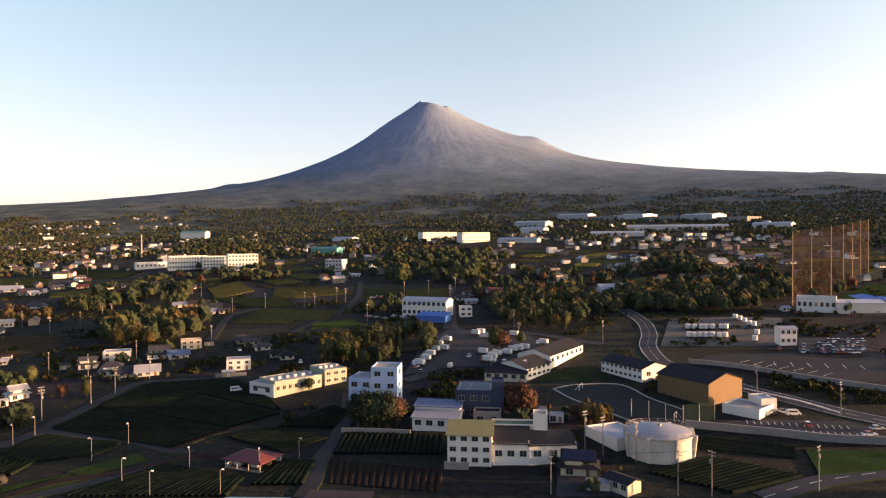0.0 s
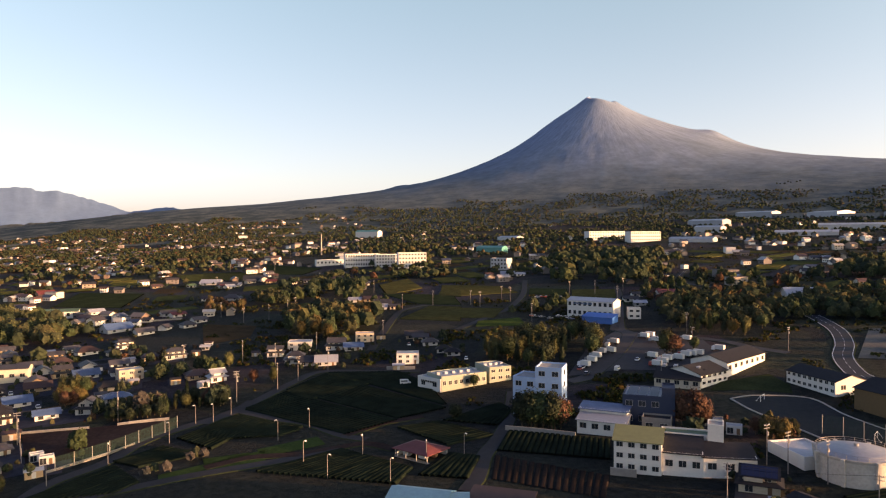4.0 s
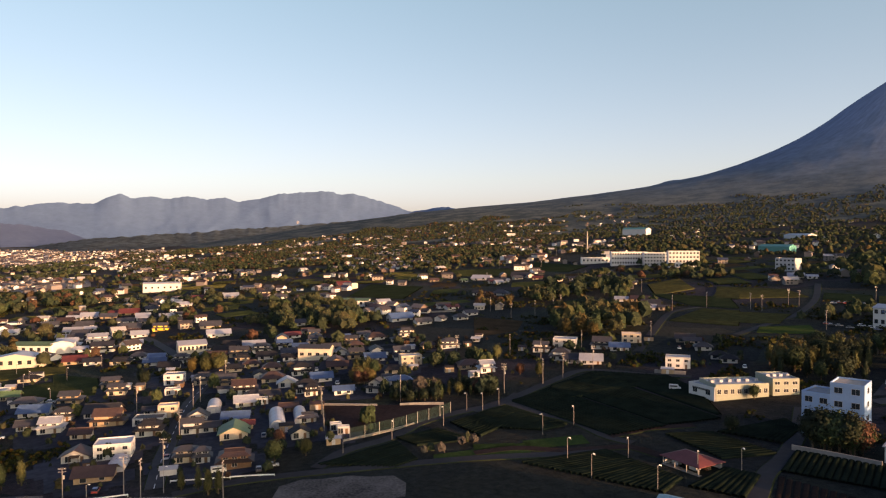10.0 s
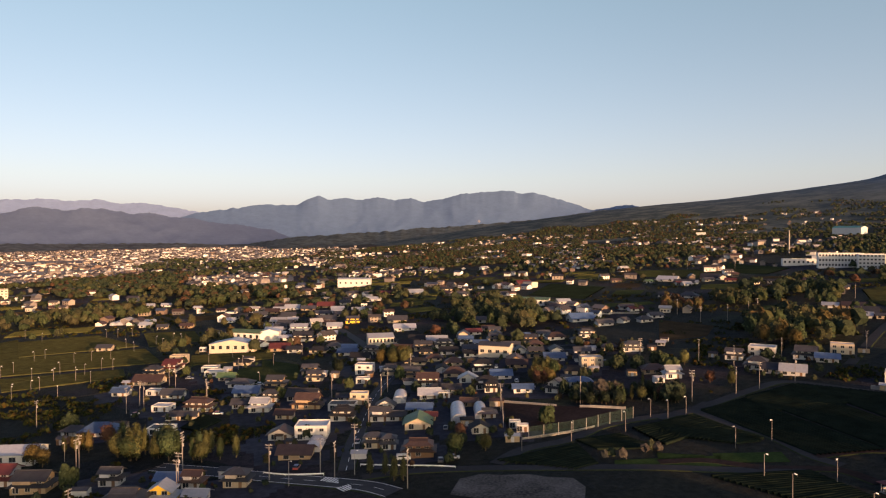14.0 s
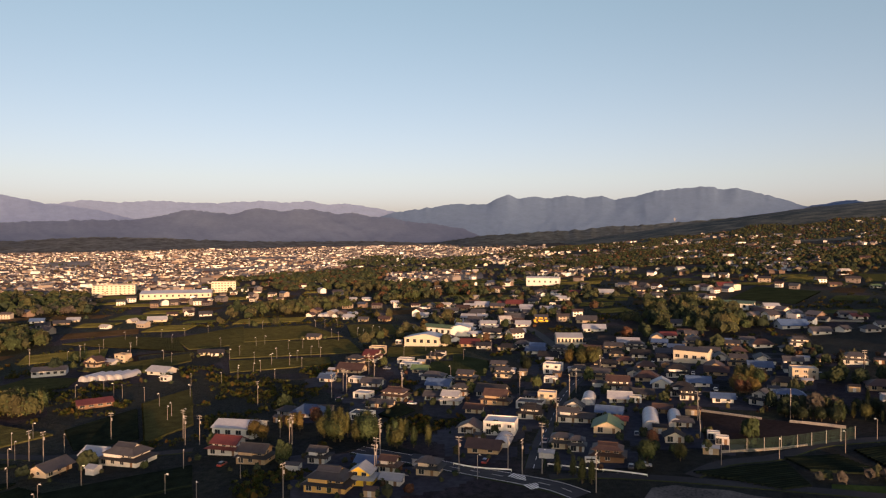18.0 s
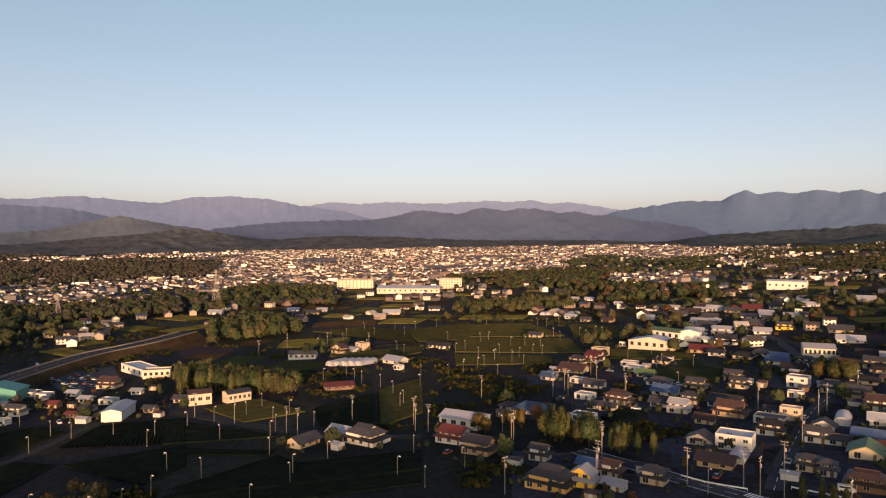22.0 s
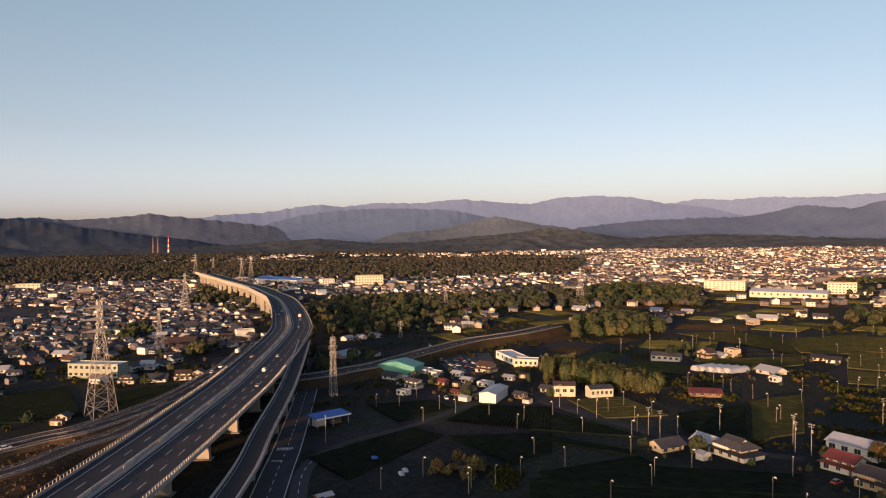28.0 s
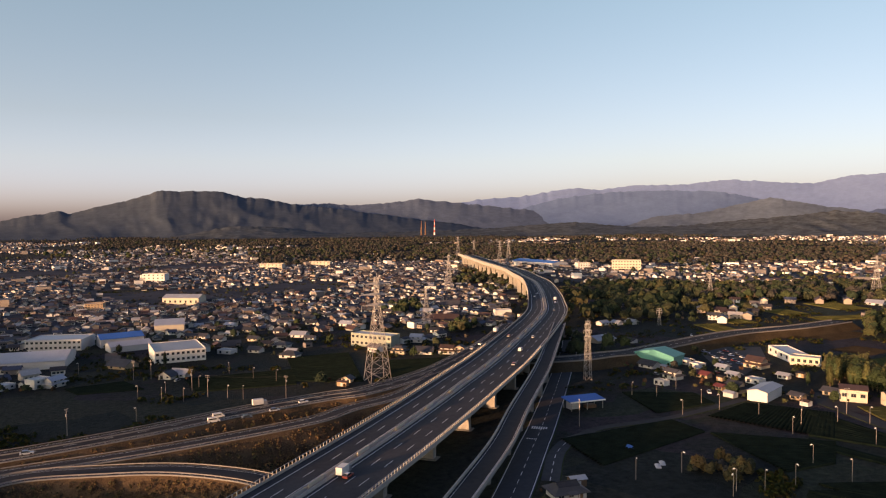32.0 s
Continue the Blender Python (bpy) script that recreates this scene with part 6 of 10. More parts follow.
house(-218.3, 72.3, 49, 6.9, "gbw1")
house(37.6, 232.0, -9, 4.7, "fPg1")
house(-194.3, 139.2, 51, 4.7, "hGw2")
house(-232.6, 59.1, 49, 6.4, "gGg2")
house(32.6, 238.8, -6, 5.6, "fPc1")
house(-199.7, 136.7, 49, 6.9, "hGc2")
house(-244.9, 39.2, 51, 10.9, "gGt2")
house(-172.3, 182.5, 45, 4.2, "fPw1")
house(-183.0, 171.8, 52, 6.2, "yDw1")
house(-177.7, 184.3, 50, 4.0, "fPw1")
house(-205.5, 160.5, 49, 9.6, "yEc1", 11.0)
house(-226.8, 127.2, 51, 11.9, "fPw2")
house(-261.0, 32.1, 50, 12.5, "gRw2")
house(-235.6, 119.1, 49, 8.6, "yBw1")
house(-269.0, -2.6, 47, 16.3, "iGw2")
house(-195.6, 187.6, 51, 6.2, "iGw1")
house(-211.4, 171.1, 48, 4.6, "gRt1")
house(-272.2, -20.7, 138, 10.8, "gGc1")
house(-221.7, 162.6, 47, 6.2, "gGw1")
house(-226.3, 157.9, 47, 7.8, "gGw2")
house(-280.8, -11.1, 50, 9.1, "gPw1")
house(-239.8, 148.4, 47, 8.8, "iDw2")
house(-222.6, 174.7, 46, 9.4, "gbc1")
house(-214.7, 195.0, 45, 6.3, "gBt1")
house(-279.1, 89.3, 48, 9.5, "fGw1")
house(-239.8, 170.0, 49, 7.0, "yGg1")
house(-261.6, 134.1, 45, 6.9, "gBc1")
house(-201.0, 233.0, 20, 8.4, "yGw2")
house(-254.3, 157.3, 46, 11.5, "fGw1")
house(-296.5, 71.3, 52, 13.5, "hbg1")
house(-256.2, 167.4, 48, 7.7, "fPc2")
house(-234.5, 198.1, 49, 5.1, "fPw1")
house(-238.6, 193.2, 52, 8.8, "gPw1")
house(-268.8, 148.4, 45, 12.5, "gBt2")
house(-280.5, 131.9, 48, 8.6, "gPw2")
house(-292.6, 105.4, 46, 6.8, "gGc1")
house(-305.2, 64.5, 46, 9.3, "hGg1")
house(-224.9, 217.7, 50, 5.7, "hDw2")
house(-297.1, 101.6, 51, 7.3, "iGw1")
house(-267.1, 166.9, 51, 6.0, "gGw1")
house(-238.5, 205.8, 50, 7.7, "gGw1")
house(-244.0, 202.4, 51, 8.6, "hGg1")
house(-230.6, 220.5, 46, 9.7, "hDw2")
house(-200.5, 250.7, 50, 9.9, "hbw1")
house(-293.9, 129.2, 51, 6.5, "gGw1")
house(-284.7, 154.6, 45, 12.8, "gGw1")
house(-303.6, 113.3, 45, 11.3, "iBw2")
house(-293.8, 143.6, 49, 7.1, "hGg2")
house(-257.9, 207.5, 50, 11.0, "gBw2")
house(-316.9, 102.3, 44, 8.2, "fPw1")
house(-248.3, 224.9, 47, 8.2, "yPw1")
house(-174.8, 285.8, 51, 7.2, "gPw2")
house(-95.8, 324.1, 16, 10.9, "fPw2")
house(-187.1, 289.9, 45, 11.0, "hBt1")
house(-136.2, 319.1, 22, 9.8, "gPg1")
house(-291.0, 192.6, 51, 6.7, "fPw1")
house(-144.5, 318.8, 16, 9.8, "gGg1")
house(-77.6, 343.3, 15, 7.2, "hDg1", near=False)
house(-154.1, 322.1, 21, 10.3, "hGw2")
house(-339.1, 114.7, 49, 9.9, "gGw1")
house(-260.9, 246.6, 51, 10.3, "hDw2")
house(-83.9, 350.1, 12, 7.4, "hDg1", near=False)
house(-220.9, 285.5, 51, 11.0, "fPc2")
house(-294.5, 212.2, 48, 8.6, "iGc2")
house(-348.1, -103.1, 72, 5.6, "gGt1", near=False)
house(-353.0, 110.8, 49, 7.5, "fPw1")
house(-345.9, -131.4, 74, 8.3, "gGc2", near=False)
house(-309.9, 205.8, 44, 9.3, "fbw2")
house(-347.3, -138.8, 72, 4.0, "gRt1", near=False)
house(-366.4, -92.9, 78, 7.6, "gGc1", near=False)
house(-340.1, -167.3, 75, 6.8, "fPw1", near=False)
house(-366.0, 98.5, 47, 7.7, "gbw1")
house(-173.6, 338.0, 17, 8.0, "gGw2")
house(-135.5, 355.0, 22, 9.5, "gbg1")
house(-96.0, 368.7, 19, 7.9, "hGg1", near=False)
house(-146.0, 356.2, 18, 11.2, "gGw2")
house(-241.1, -304.0, 111, 5.6, "yGc1", near=False)
house(-357.9, 149.9, 51, 8.4, "gEc1")
house(-165.9, 351.9, 19, 12.7, "fPw2")
house(-372.5, -131.4, 75, 8.1, "fPw1", near=False)
house(-357.6, -170.0, 74, 9.1, "gGw2", near=False)
house(-105.5, 382.7, 17, 8.2, "gGc1", near=False)
house(-381.7, 116.3, 48, 14.4, "gBc1")
house(-137.2, 377.8, 23, 10.5, "fPc2")
house(-228.0, 331.1, 46, 11.0, "hGw2")
house(-110.8, 388.5, 19, 9.3, "gGc1")
house(-375.1, 150.1, 48, 10.5, "fPw1")
house(-371.8, -158.1, 77, 7.1, "gRt1", near=False)
house(-241.0, 328.0, 49, 8.8, "hBc1")
house(-381.2, -145.5, 73, 5.6, "gPw1", near=False)
house(-394.2, -123.3, 77, 5.6, "gPw1", near=False)
house(-389.8, 153.6, 54, 9.3, "fPw1", near=False)
house(-225.4, 354.4, 20, 4.0, "gPw1", near=False)
house(-423.5, 20.2, 45, 5.2, "fPw1", near=False)
house(-404.8, 126.1, 46, 9.2, "hGc2", near=False)
house(-379.7, -195.3, 75, 10.7, "gGg1", near=False)
house(-398.7, -158.4, 75, 5.9, "gPw1", near=False)
house(-178.5, -392.3, 117, 8.2, "yGw1", near=False)
house(-409.5, 137.5, 54, 8.2, "gRw2", near=False)
house(-396.8, -173.4, 74, 7.6, "fPw1", near=False)
house(-186.1, -392.1, 118, 9.9, "gPw1", near=False)
house(-272.6, 339.0, 57, 7.1, "iGc1", near=False)
house(-130.7, -418.0, 206, 10.2, "gPw2", near=False)
house(-415.7, 141.1, 50, 10.1, "gRw2", near=False)
house(-414.9, -146.4, 77, 11.3, "gBc2", near=False)
house(-123.6, -422.3, 204, 10.1, "fPw2", near=False)
house(-403.8, -184.5, 74, 9.4, "fPw1", near=False)
house(-109.2, -431.4, 208, 10.1, "fPw1", near=False)
house(-120.0, -429.6, 207, 6.8, "gGg1", near=False)
house(-446.7, 17.3, 45, 13.7, "gPw1", near=False)
house(-291.2, 340.5, 58, 11.7, "hBw1", near=False)
house(-350.4, 290.3, 54, 12.6, "gPw1", near=False)
house(-430.6, 150.1, 53, 10.1, "fGc2", near=False)
house(-407.9, 216.9, 53, 9.0, "gGg1", near=False)
house(-308.0, 347.1, 64, 7.6, "gGw1", near=False)
house(-348.0, -315.9, 117, 8.3, "yGc2", near=False)
house(-342.8, -323.0, 116, 10.9, "gBw2", near=False)
house(-421.0, 213.4, 58, 12.1, "gRt1", near=False)
house(-332.5, -335.0, 117, 11.7, "gGw1", near=False)
house(-321.9, -349.3, 116, 10.1, "iGc2", near=False)
house(-264.8, -396.8, 116, 12.1, "hGw1", near=False)
house(-172.4, -446.9, 111, 14.9, "gGt1", near=False)
house(212.7, 431.4, 12, 4.7, "gPw1", near=False)
house(-355.6, 328.3, 62, 9.5, "gRg1", near=False)
house(-351.1, 343.3, 52, 7.1, "gGt1", near=False)
house(-275.7, -408.7, 113, 7.1, "gPc1", near=False)
house(-463.9, 178.3, 58, 4.4, "fPw1", near=False)
house(-495.6, 57.8, 85, 7.9, "gGw1", near=False)
house(-359.5, 346.1, 62, 8.2, "gBc1", near=False)
house(-499.6, -19.2, 44, 10.5, "yBc2", near=False)
house(-299.7, 402.7, 64, 11.5, "gGg1", near=False)
house(-503.9, -9.3, 45, 7.0, "gPg1", near=False)
house(-503.5, 50.4, 82, 7.3, "gGc1", near=False)
house(-261.9, -434.1, 113, 9.3, "gGw1", near=False)
house(174.6, 476.0, 13, 9.7, "gPw1", near=False)
house(-245.6, -445.8, 114, 11.3, "fPw1", near=False)
house(-446.6, 244.2, 53, 14.8, "gGw2", near=False)
house(-510.0, -2.8, 44, 8.8, "fGc2", near=False)
house(20.7, 509.6, 13, 8.3, "gPw1", near=False)
house(-511.6, -19.2, 88, 8.7, "yRc1", near=False)
house(-442.5, 257.5, 56, 7.5, "gGy2", near=False)
house(-284.4, 429.4, 61, 9.3, "hGw1", near=False)
house(-462.3, 238.1, 57, 8.4, "gPw1", near=False)
house(-450.9, -262.9, 168, 18.0, "gPc1", near=False)
house(-448.1, 267.8, 59, 10.2, "gPw1", near=False)
house(-458.8, -249.1, 78, 7.5, "gGg1", near=False)
house(-285.8, -438.0, 117, 11.4, "hGg1", near=False)
house(-365.0, -375.9, 118, 11.1, "gPw2", near=False)
house(-418.6, 315.2, 56, 15.5, "gPw1", near=False)
house(-327.4, 413.0, 63, 18.0, "gbg1", near=False)
house(-159.5, 505.4, 19, 7.2, "gGc1", near=False)
house(15.1, 529.8, 13, 10.3, "gGg1", near=False)
house(-170.7, 502.8, 16, 10.7, "gPw1", near=False)
house(-283.0, -452.9, 114, 7.8, "gBt1", near=False)
house(-379.8, -376.8, 112, 8.5, "hGw1", near=False)
house(-289.3, 450.1, 60, 9.7, "gGw1", near=False)
house(-394.1, 373.5, 59, 10.7, "gGg1", near=False)
house(-486.5, 241.3, 56, 15.6, "gPw2", near=False)
house(-528.7, 132.2, 52, 9.4, "gGc1", near=False)
house(-173.8, 519.7, 17, 12.9, "gGg1", near=False)
house(-321.5, -451.2, 119, 8.0, "gGw1", near=False)
house(20.7, 555.6, 16, 8.1, "gGw1", near=False)
house(134.0, 541.7, 7, 22.0, "gPw1", near=False)
house(-492.6, 266.3, 55, 14.4, "gPw2", near=False)
house(-290.1, -482.5, 114, 8.2, "gGc1", near=False)
house(43.2, 563.3, 18, 13.7, "gRw1", near=False)
house(-483.1, 293.0, 55, 11.1, "gPw1", near=False)
house(-323.8, -470.3, 118, 12.3, "gPw1", near=False)
house(-272.4, -504.1, 114, 8.5, "gGw1", near=False)
house(-463.2, 340.7, 51, 15.2, "gGc1", near=False)
house(-412.7, -400.4, 117, 10.1, "gGw1", near=False)
house(-325.1, 476.7, 60, 10.4, "gRw1", near=False)
house(173.3, 552.4, 8, 7.3, "gPw1", near=False)
house(-536.2, 223.6, 59, 9.2, "gGg1", near=False)
house(-192.6, 548.1, 13, 13.7, "gBt1", near=False)
house(-518.9, 263.6, 55, 9.3, "gGw1", near=False)
house(-206.6, 545.2, 18, 9.7, "gPw1", near=False)
house(-541.4, 216.4, 55, 8.3, "gBw1", near=False)
house(-370.0, 455.7, 56, 9.5, "gGt1", near=False)
house(-337.1, 481.8, 59, 11.5, "gGg1", near=False)
house(-505.2, 300.9, 54, 9.6, "gBt1", near=False)
house(-527.4, 260.1, 54, 11.3, "gPw1", near=False)
house(-496.5, 318.7, 51, 11.6, "gGy2", near=False)
house(-270.1, -526.8, 114, 8.8, "gGg1", near=False)
house(-265.0, -533.9, 119, 8.9, "gGt1", near=False)
house(-293.2, -521.2, 117, 8.8, "gPw1", near=False)
house(-326.4, -502.3, 116, 8.7, "gGw1", near=False)
house(-452.5, -398.5, 111, 8.5, "gBt1", near=False)
house(-537.7, 277.3, 52, 11.6, "gGg1", near=False)
house(-528.6, 302.4, 53, 11.8, "gBg1", near=False)
house(-528.2, 313.1, 55, 14.0, "gGg1", near=False)
house(-531.7, -311.0, 168, 8.9, "gPw1", near=False)
house(-313.9, -530.0, 112, 9.0, "gGc1", near=False)
house(-391.3, -479.6, 111, 6.1, "fPc1", near=False)
house(-539.1, -306.2, 77, 7.8, "gPw1", near=False)
house(-557.3, 280.7, 52, 12.0, "gPg1", near=False)
house(-550.2, -298.5, 73, 9.0, "gPw1", near=False)
house(-390.5, -493.1, 112, 11.2, "gPw1", near=False)
house(-543.9, 318.0, 53, 11.2, "gGg1", near=False)
house(-560.3, 296.7, 52, 8.1, "gPw1", near=False)
house(-528.2, 352.4, 55, 11.5, "gGc1", near=False)
house(-481.9, -415.0, 116, 10.1, "gGt1", near=False)
house(-297.8, -562.0, 117, 7.1, "gGt1", near=False)
house(-599.3, 215.8, 52, 10.0, "gBt1", near=False)
house(-464.4, -438.9, 117, 22.0, "gBt1", near=False)
house(-306.3, -564.2, 115, 7.1, "gBt1", near=False)
house(-611.2, 199.7, 58, 8.1, "gGc1", near=False)
house(-572.5, 294.9, 56, 10.3, "gGg1", near=False)
house(-413.4, 493.8, 61, 11.5, "gPw1", near=False)
house(-376.5, -526.1, 116, 9.3, "gGw1", near=False)
house(-550.8, 341.4, 58, 12.7, "gGc1", near=False)
house(-590.0, 272.8, 51, 12.4, "gBt1", near=False)
house(-320.3, -571.3, 112, 9.6, "gPw1", near=False)
house(-603.3, 255.1, 53, 10.4, "gPw1", near=False)
house(-335.8, 569.3, 13, 15.0, "hGg1", near=False)
house(-586.8, 306.4, 57, 12.7, "gGg1", near=False)
house(-637.3, 193.2, 51, 9.4, "gPw1", near=False)
house(-575.0, 336.0, 58, 12.9, "gGw1", near=False)
house(-358.6, 568.3, 13, 10.9, "gGw1", near=False)
house(-514.8, -433.4, 112, 9.5, "gBt1", near=False)
house(-565.0, 369.3, 58, 11.1, "gPw1", near=False)
house(-342.1, -586.5, 114, 9.9, "gGw1", near=False)
house(-581.2, 355.0, 56, 8.9, "gPw1", near=False)
house(-622.8, 275.6, 57, 10.8, "gGw1", near=False)
house(-564.7, 382.5, 57, 9.0, "gGw1", near=False)
house(-396.7, -558.4, 118, 11.0, "gGw1", near=False)
house(-620.7, 294.4, 58, 12.0, "gGg1", near=False)
house(-577.8, 384.5, 54, 5.9, "fPw2", near=False)
house(-429.2, -547.9, 112, 7.4, "gPw1", near=False)
house(-421.0, -558.0, 118, 8.7, "gGw1", near=False)
house(-598.6, 366.7, 52, 11.4, "gPg1", near=False)
house(-479.3, -515.7, 111, 12.4, "gGt1", near=False)
house(-632.8, 313.0, 57, 12.4, "gBt1", near=False)
house(-502.3, -501.8, 112, 12.5, "gPw1", near=False)
house(-626.3, 349.1, 54, 13.8, "gGt1", near=False)
house(-478.4, -534.1, 112, 8.8, "gGw1", near=False)
house(177.8, 699.8, 9, 11.3, "gGw1", near=False)
house(-648.5, 328.7, 58, 11.6, "gPw1", near=False)
house(-647.2, 342.1, 54, 14.1, "gPg1", near=False)
house(-471.8, -561.0, 118, 10.3, "gGw1", near=False)
house(-634.0, 373.8, 54, 16.7, "gRt1", near=False)
house(-570.0, -465.6, 112, 9.1, "gGc1", near=False)
house(-91.7, 731.3, 15, 8.5, "gPw1", near=False)
house(-741.4, 30.1, 84, 17.4, "gPc1", near=False)
house(-641.2, 373.5, 58, 9.6, "gRw1", near=False)
house(-106.1, 735.4, 11, 13.6, "gPg1", near=False)
house(-649.7, 364.6, 58, 8.4, "gRt1", near=False)
house(-650.1, 370.0, 56, 9.6, "gRt1", near=False)
house(-668.6, 342.0, 52, 14.4, "gBt1", near=False)
house(-640.4, 401.8, 54, 11.1, "gGw1", near=False)
house(-565.9, -513.3, 117, 16.1, "gGc1", near=False)
house(-569.2, 509.7, 61, 10.0, "gGw1", near=False)
house(-559.0, -522.3, 115, 22.0, "gGt1", near=False)
house(-288.1, 709.8, 15, 17.8, "iBt1", near=False)
house(-765.7, -70.9, 86, 11.7, "gGg1", near=False)
house(-765.0, 78.1, 84, 12.2, "gGw1", near=False)
house(-634.3, 434.8, 53, 15.2, "gPw1", near=False)
house(-391.3, 665.5, 58, 8.9, "gPw1", near=False)
house(-333.6, 697.3, 60, 6.5, "gGc1", near=False)
house(-776.0, -55.6, 87, 14.2, "gGt1", near=False)
house(-324.8, 710.2, 12, 7.7, "gGg1", near=False)
house(-403.2, 672.4, 62, 9.0, "gRw1", near=False)
house(-403.1, 675.9, 17, 20.4, "gGw1", near=False)
house(292.0, 733.0, 11, 17.7, "gPw1", near=False)
house(-396.8, 683.1, 18, 10.3, "gPw1", near=False)
house(353.4, 707.6, 9, 13.0, "gGg1", near=False)
house(-339.1, 714.6, 14, 7.8, "gGc1", near=False)
house(-790.6, 46.9, 84, 10.0, "gBc1", near=False)
house(-746.7, 281.5, 51, 7.5, "gPw1", near=False)
house(-797.6, -46.6, 85, 11.0, "gPc1", near=False)
house(-370.4, 713.6, 17, 10.5, "gRt1", near=False)
house(-812.0, -80.3, 84, 12.4, "gbw1", near=False)
house(-394.7, 715.3, 58, 10.8, "gGc1", near=False)
house(-449.2, 683.6, 64, 8.0, "gEw1", near=False)
house(-647.6, 504.6, 57, 16.0, "gPc1", near=False)
house(-616.5, 558.7, 57, 10.6, "gGg1", near=False)
house(-442.0, 704.9, 12, 22.0, "gPg1", near=False)
house(-815.8, -168.2, 86, 15.0, "gPw1", near=False)
house(-678.5, 485.0, 57, 13.8, "gRt1", near=False)
house(-403.3, 733.4, 19, 22.0, "gGg1", near=False)
house(-663.2, -513.9, 116, 11.8, "gGw1", near=False)
house(-639.9, 545.7, 53, 13.5, "gGc1", near=False)
house(-689.1, 483.9, 58, 13.9, "gGw1", near=False)
house(-493.3, 683.6, 57, 11.5, "gBt1", near=False)
house(339.4, 771.7, 8, 13.6, "gGg1", near=False)
house(-317.3, 785.3, 13, 15.4, "hGc1", near=False)
house(-808.5, 268.7, 59, 9.3, "gPw1", near=False)
house(357.9, 778.7, 14, 13.9, "gPg1", near=False)
house(371.0, 773.6, 12, 16.8, "gBt1", near=False)
house(-819.4, 254.4, 55, 8.1, "gPw1", near=False)
house(-590.4, 629.5, 63, 16.8, "gRt1", near=False)
house(231.7, 835.5, 7, 10.9, "gPw1", near=False)
house(220.6, 840.5, 12, 10.9, "gGw1", near=False)


# ---- trees ----
def leaf_quads(p, out, size, r, loose=0.75):
    """Small leaf sprays at points p that mostly face outwards, with uneven tilt."""
    n = len(p)
    f = out + r.normal(size=(n, 3)) * loose
    f /= np.linalg.norm(f, axis=1)[:, None]
    a = np.cross(f, r.normal(size=(n, 3)))
    a /= np.linalg.norm(a, axis=1)[:, None]
    b = np.cross(f, a)
    s = size[:, None] * r.uniform(0.6, 1.3, (n, 1))
    a, b = a * s, b * s * 0.75
    return np.stack([p - a - b * 0.3, p - b * 1.1, p + a + b * 0.2, p + b], 1).reshape(-1, 3)


def dome(level, cut):
    """A round lump, open below, as points and triangles."""
    bm = bmesh.new()
    bmesh.ops.create_icosphere(bm, subdivisions=level, radius=1.0)
    bmesh.ops.delete(bm, geom=[f for f in bm.faces if f.calc_center_median().z < cut], context="FACES")
    bmesh.ops.delete(bm, geom=[v for v in bm.verts if not v.link_faces], context="VERTS")
    bm.verts.index_update()
    out = np.array([v.co[:] for v in bm.verts]), np.array([[v.index for v in f.verts] for f in bm.faces])
    bm.free()
    return out


def crown_mesh(name, material, rx, rz, zc, clumps, leaves, leaf, seed, cone=0.0):
    """A crown of many small leaf clumps with gaps. cone: 0 round, 1 pointed."""
    r = np.random.RandomState(seed)
    d = r.normal(size=(clumps, 3))
    d /= np.linalg.norm(d, axis=1)[:, None]
    rad = r.uniform(0.55, 1.0, clumps) ** 0.6 * r.uniform(0.8, 1.12, clumps)
    c = d * rad[:, None]
    taper = 1 - cone * 0.85 * (c[:, 2] * 0.5 + 0.5)
    c = np.stack([c[:, 0] * rx * taper, c[:, 1] * rx * taper, c[:, 2] * rz + zc], 1)
    n = clumps * leaves
    spread = r.normal(size=(n, 3)) * 0.16
    p = np.repeat(c, leaves, 0) + spread * np.array([rx, rx, rz])
    out = np.repeat(d, leaves, 0) + spread * 3 + np.array([0, 0, 0.25])
    v = leaf_quads(p, out, np.full(n, leaf), r, 0.5)
    # a darker, lumpy mass of inner foliage so that no sky shows through the middle
    dv, df = dome(3, -0.75)
    lump = 0.78 + 0.12 * np.sin(dv[:, 0] * 5 + seed) * np.sin(dv[:, 1] * 5.5 + seed * 2) + r.uniform(-0.12, 0.12, len(dv))
    slim = 1 - cone * 0.85 * (dv[:, 2] * 0.5 + 0.5)
    core = np.stack([dv[:, 0] * rx * slim * lump, dv[:, 1] * rx * slim * lump, dv[:, 2] * rz * lump * (0.97 if cone else 0.9) + zc], 1)
    tri = np.concatenate([df, df[:, 2:]], 1) + len(v)
    me = bpy.data.meshes.new(name)
    me.from_pydata(np.concatenate([v, core]).tolist(), [], [tuple(q) for q in np.arange(n * 4).reshape(-1, 4)] + [tuple(q[:3]) for q in tri])
    me.materials.append(material)
    return me


TREES = {}
TREE_LABELS = {"brown": "half-bare grey-brown autumn tree", "green": "leafy green broadleaf tree", "dark": "dense dark green evergreen tree", "olive": "olive-green bushy broadleaf tree", "gold": "golden-leaved autumn broadleaf tree", "russet": "russet-leaved autumn broadleaf tree"}


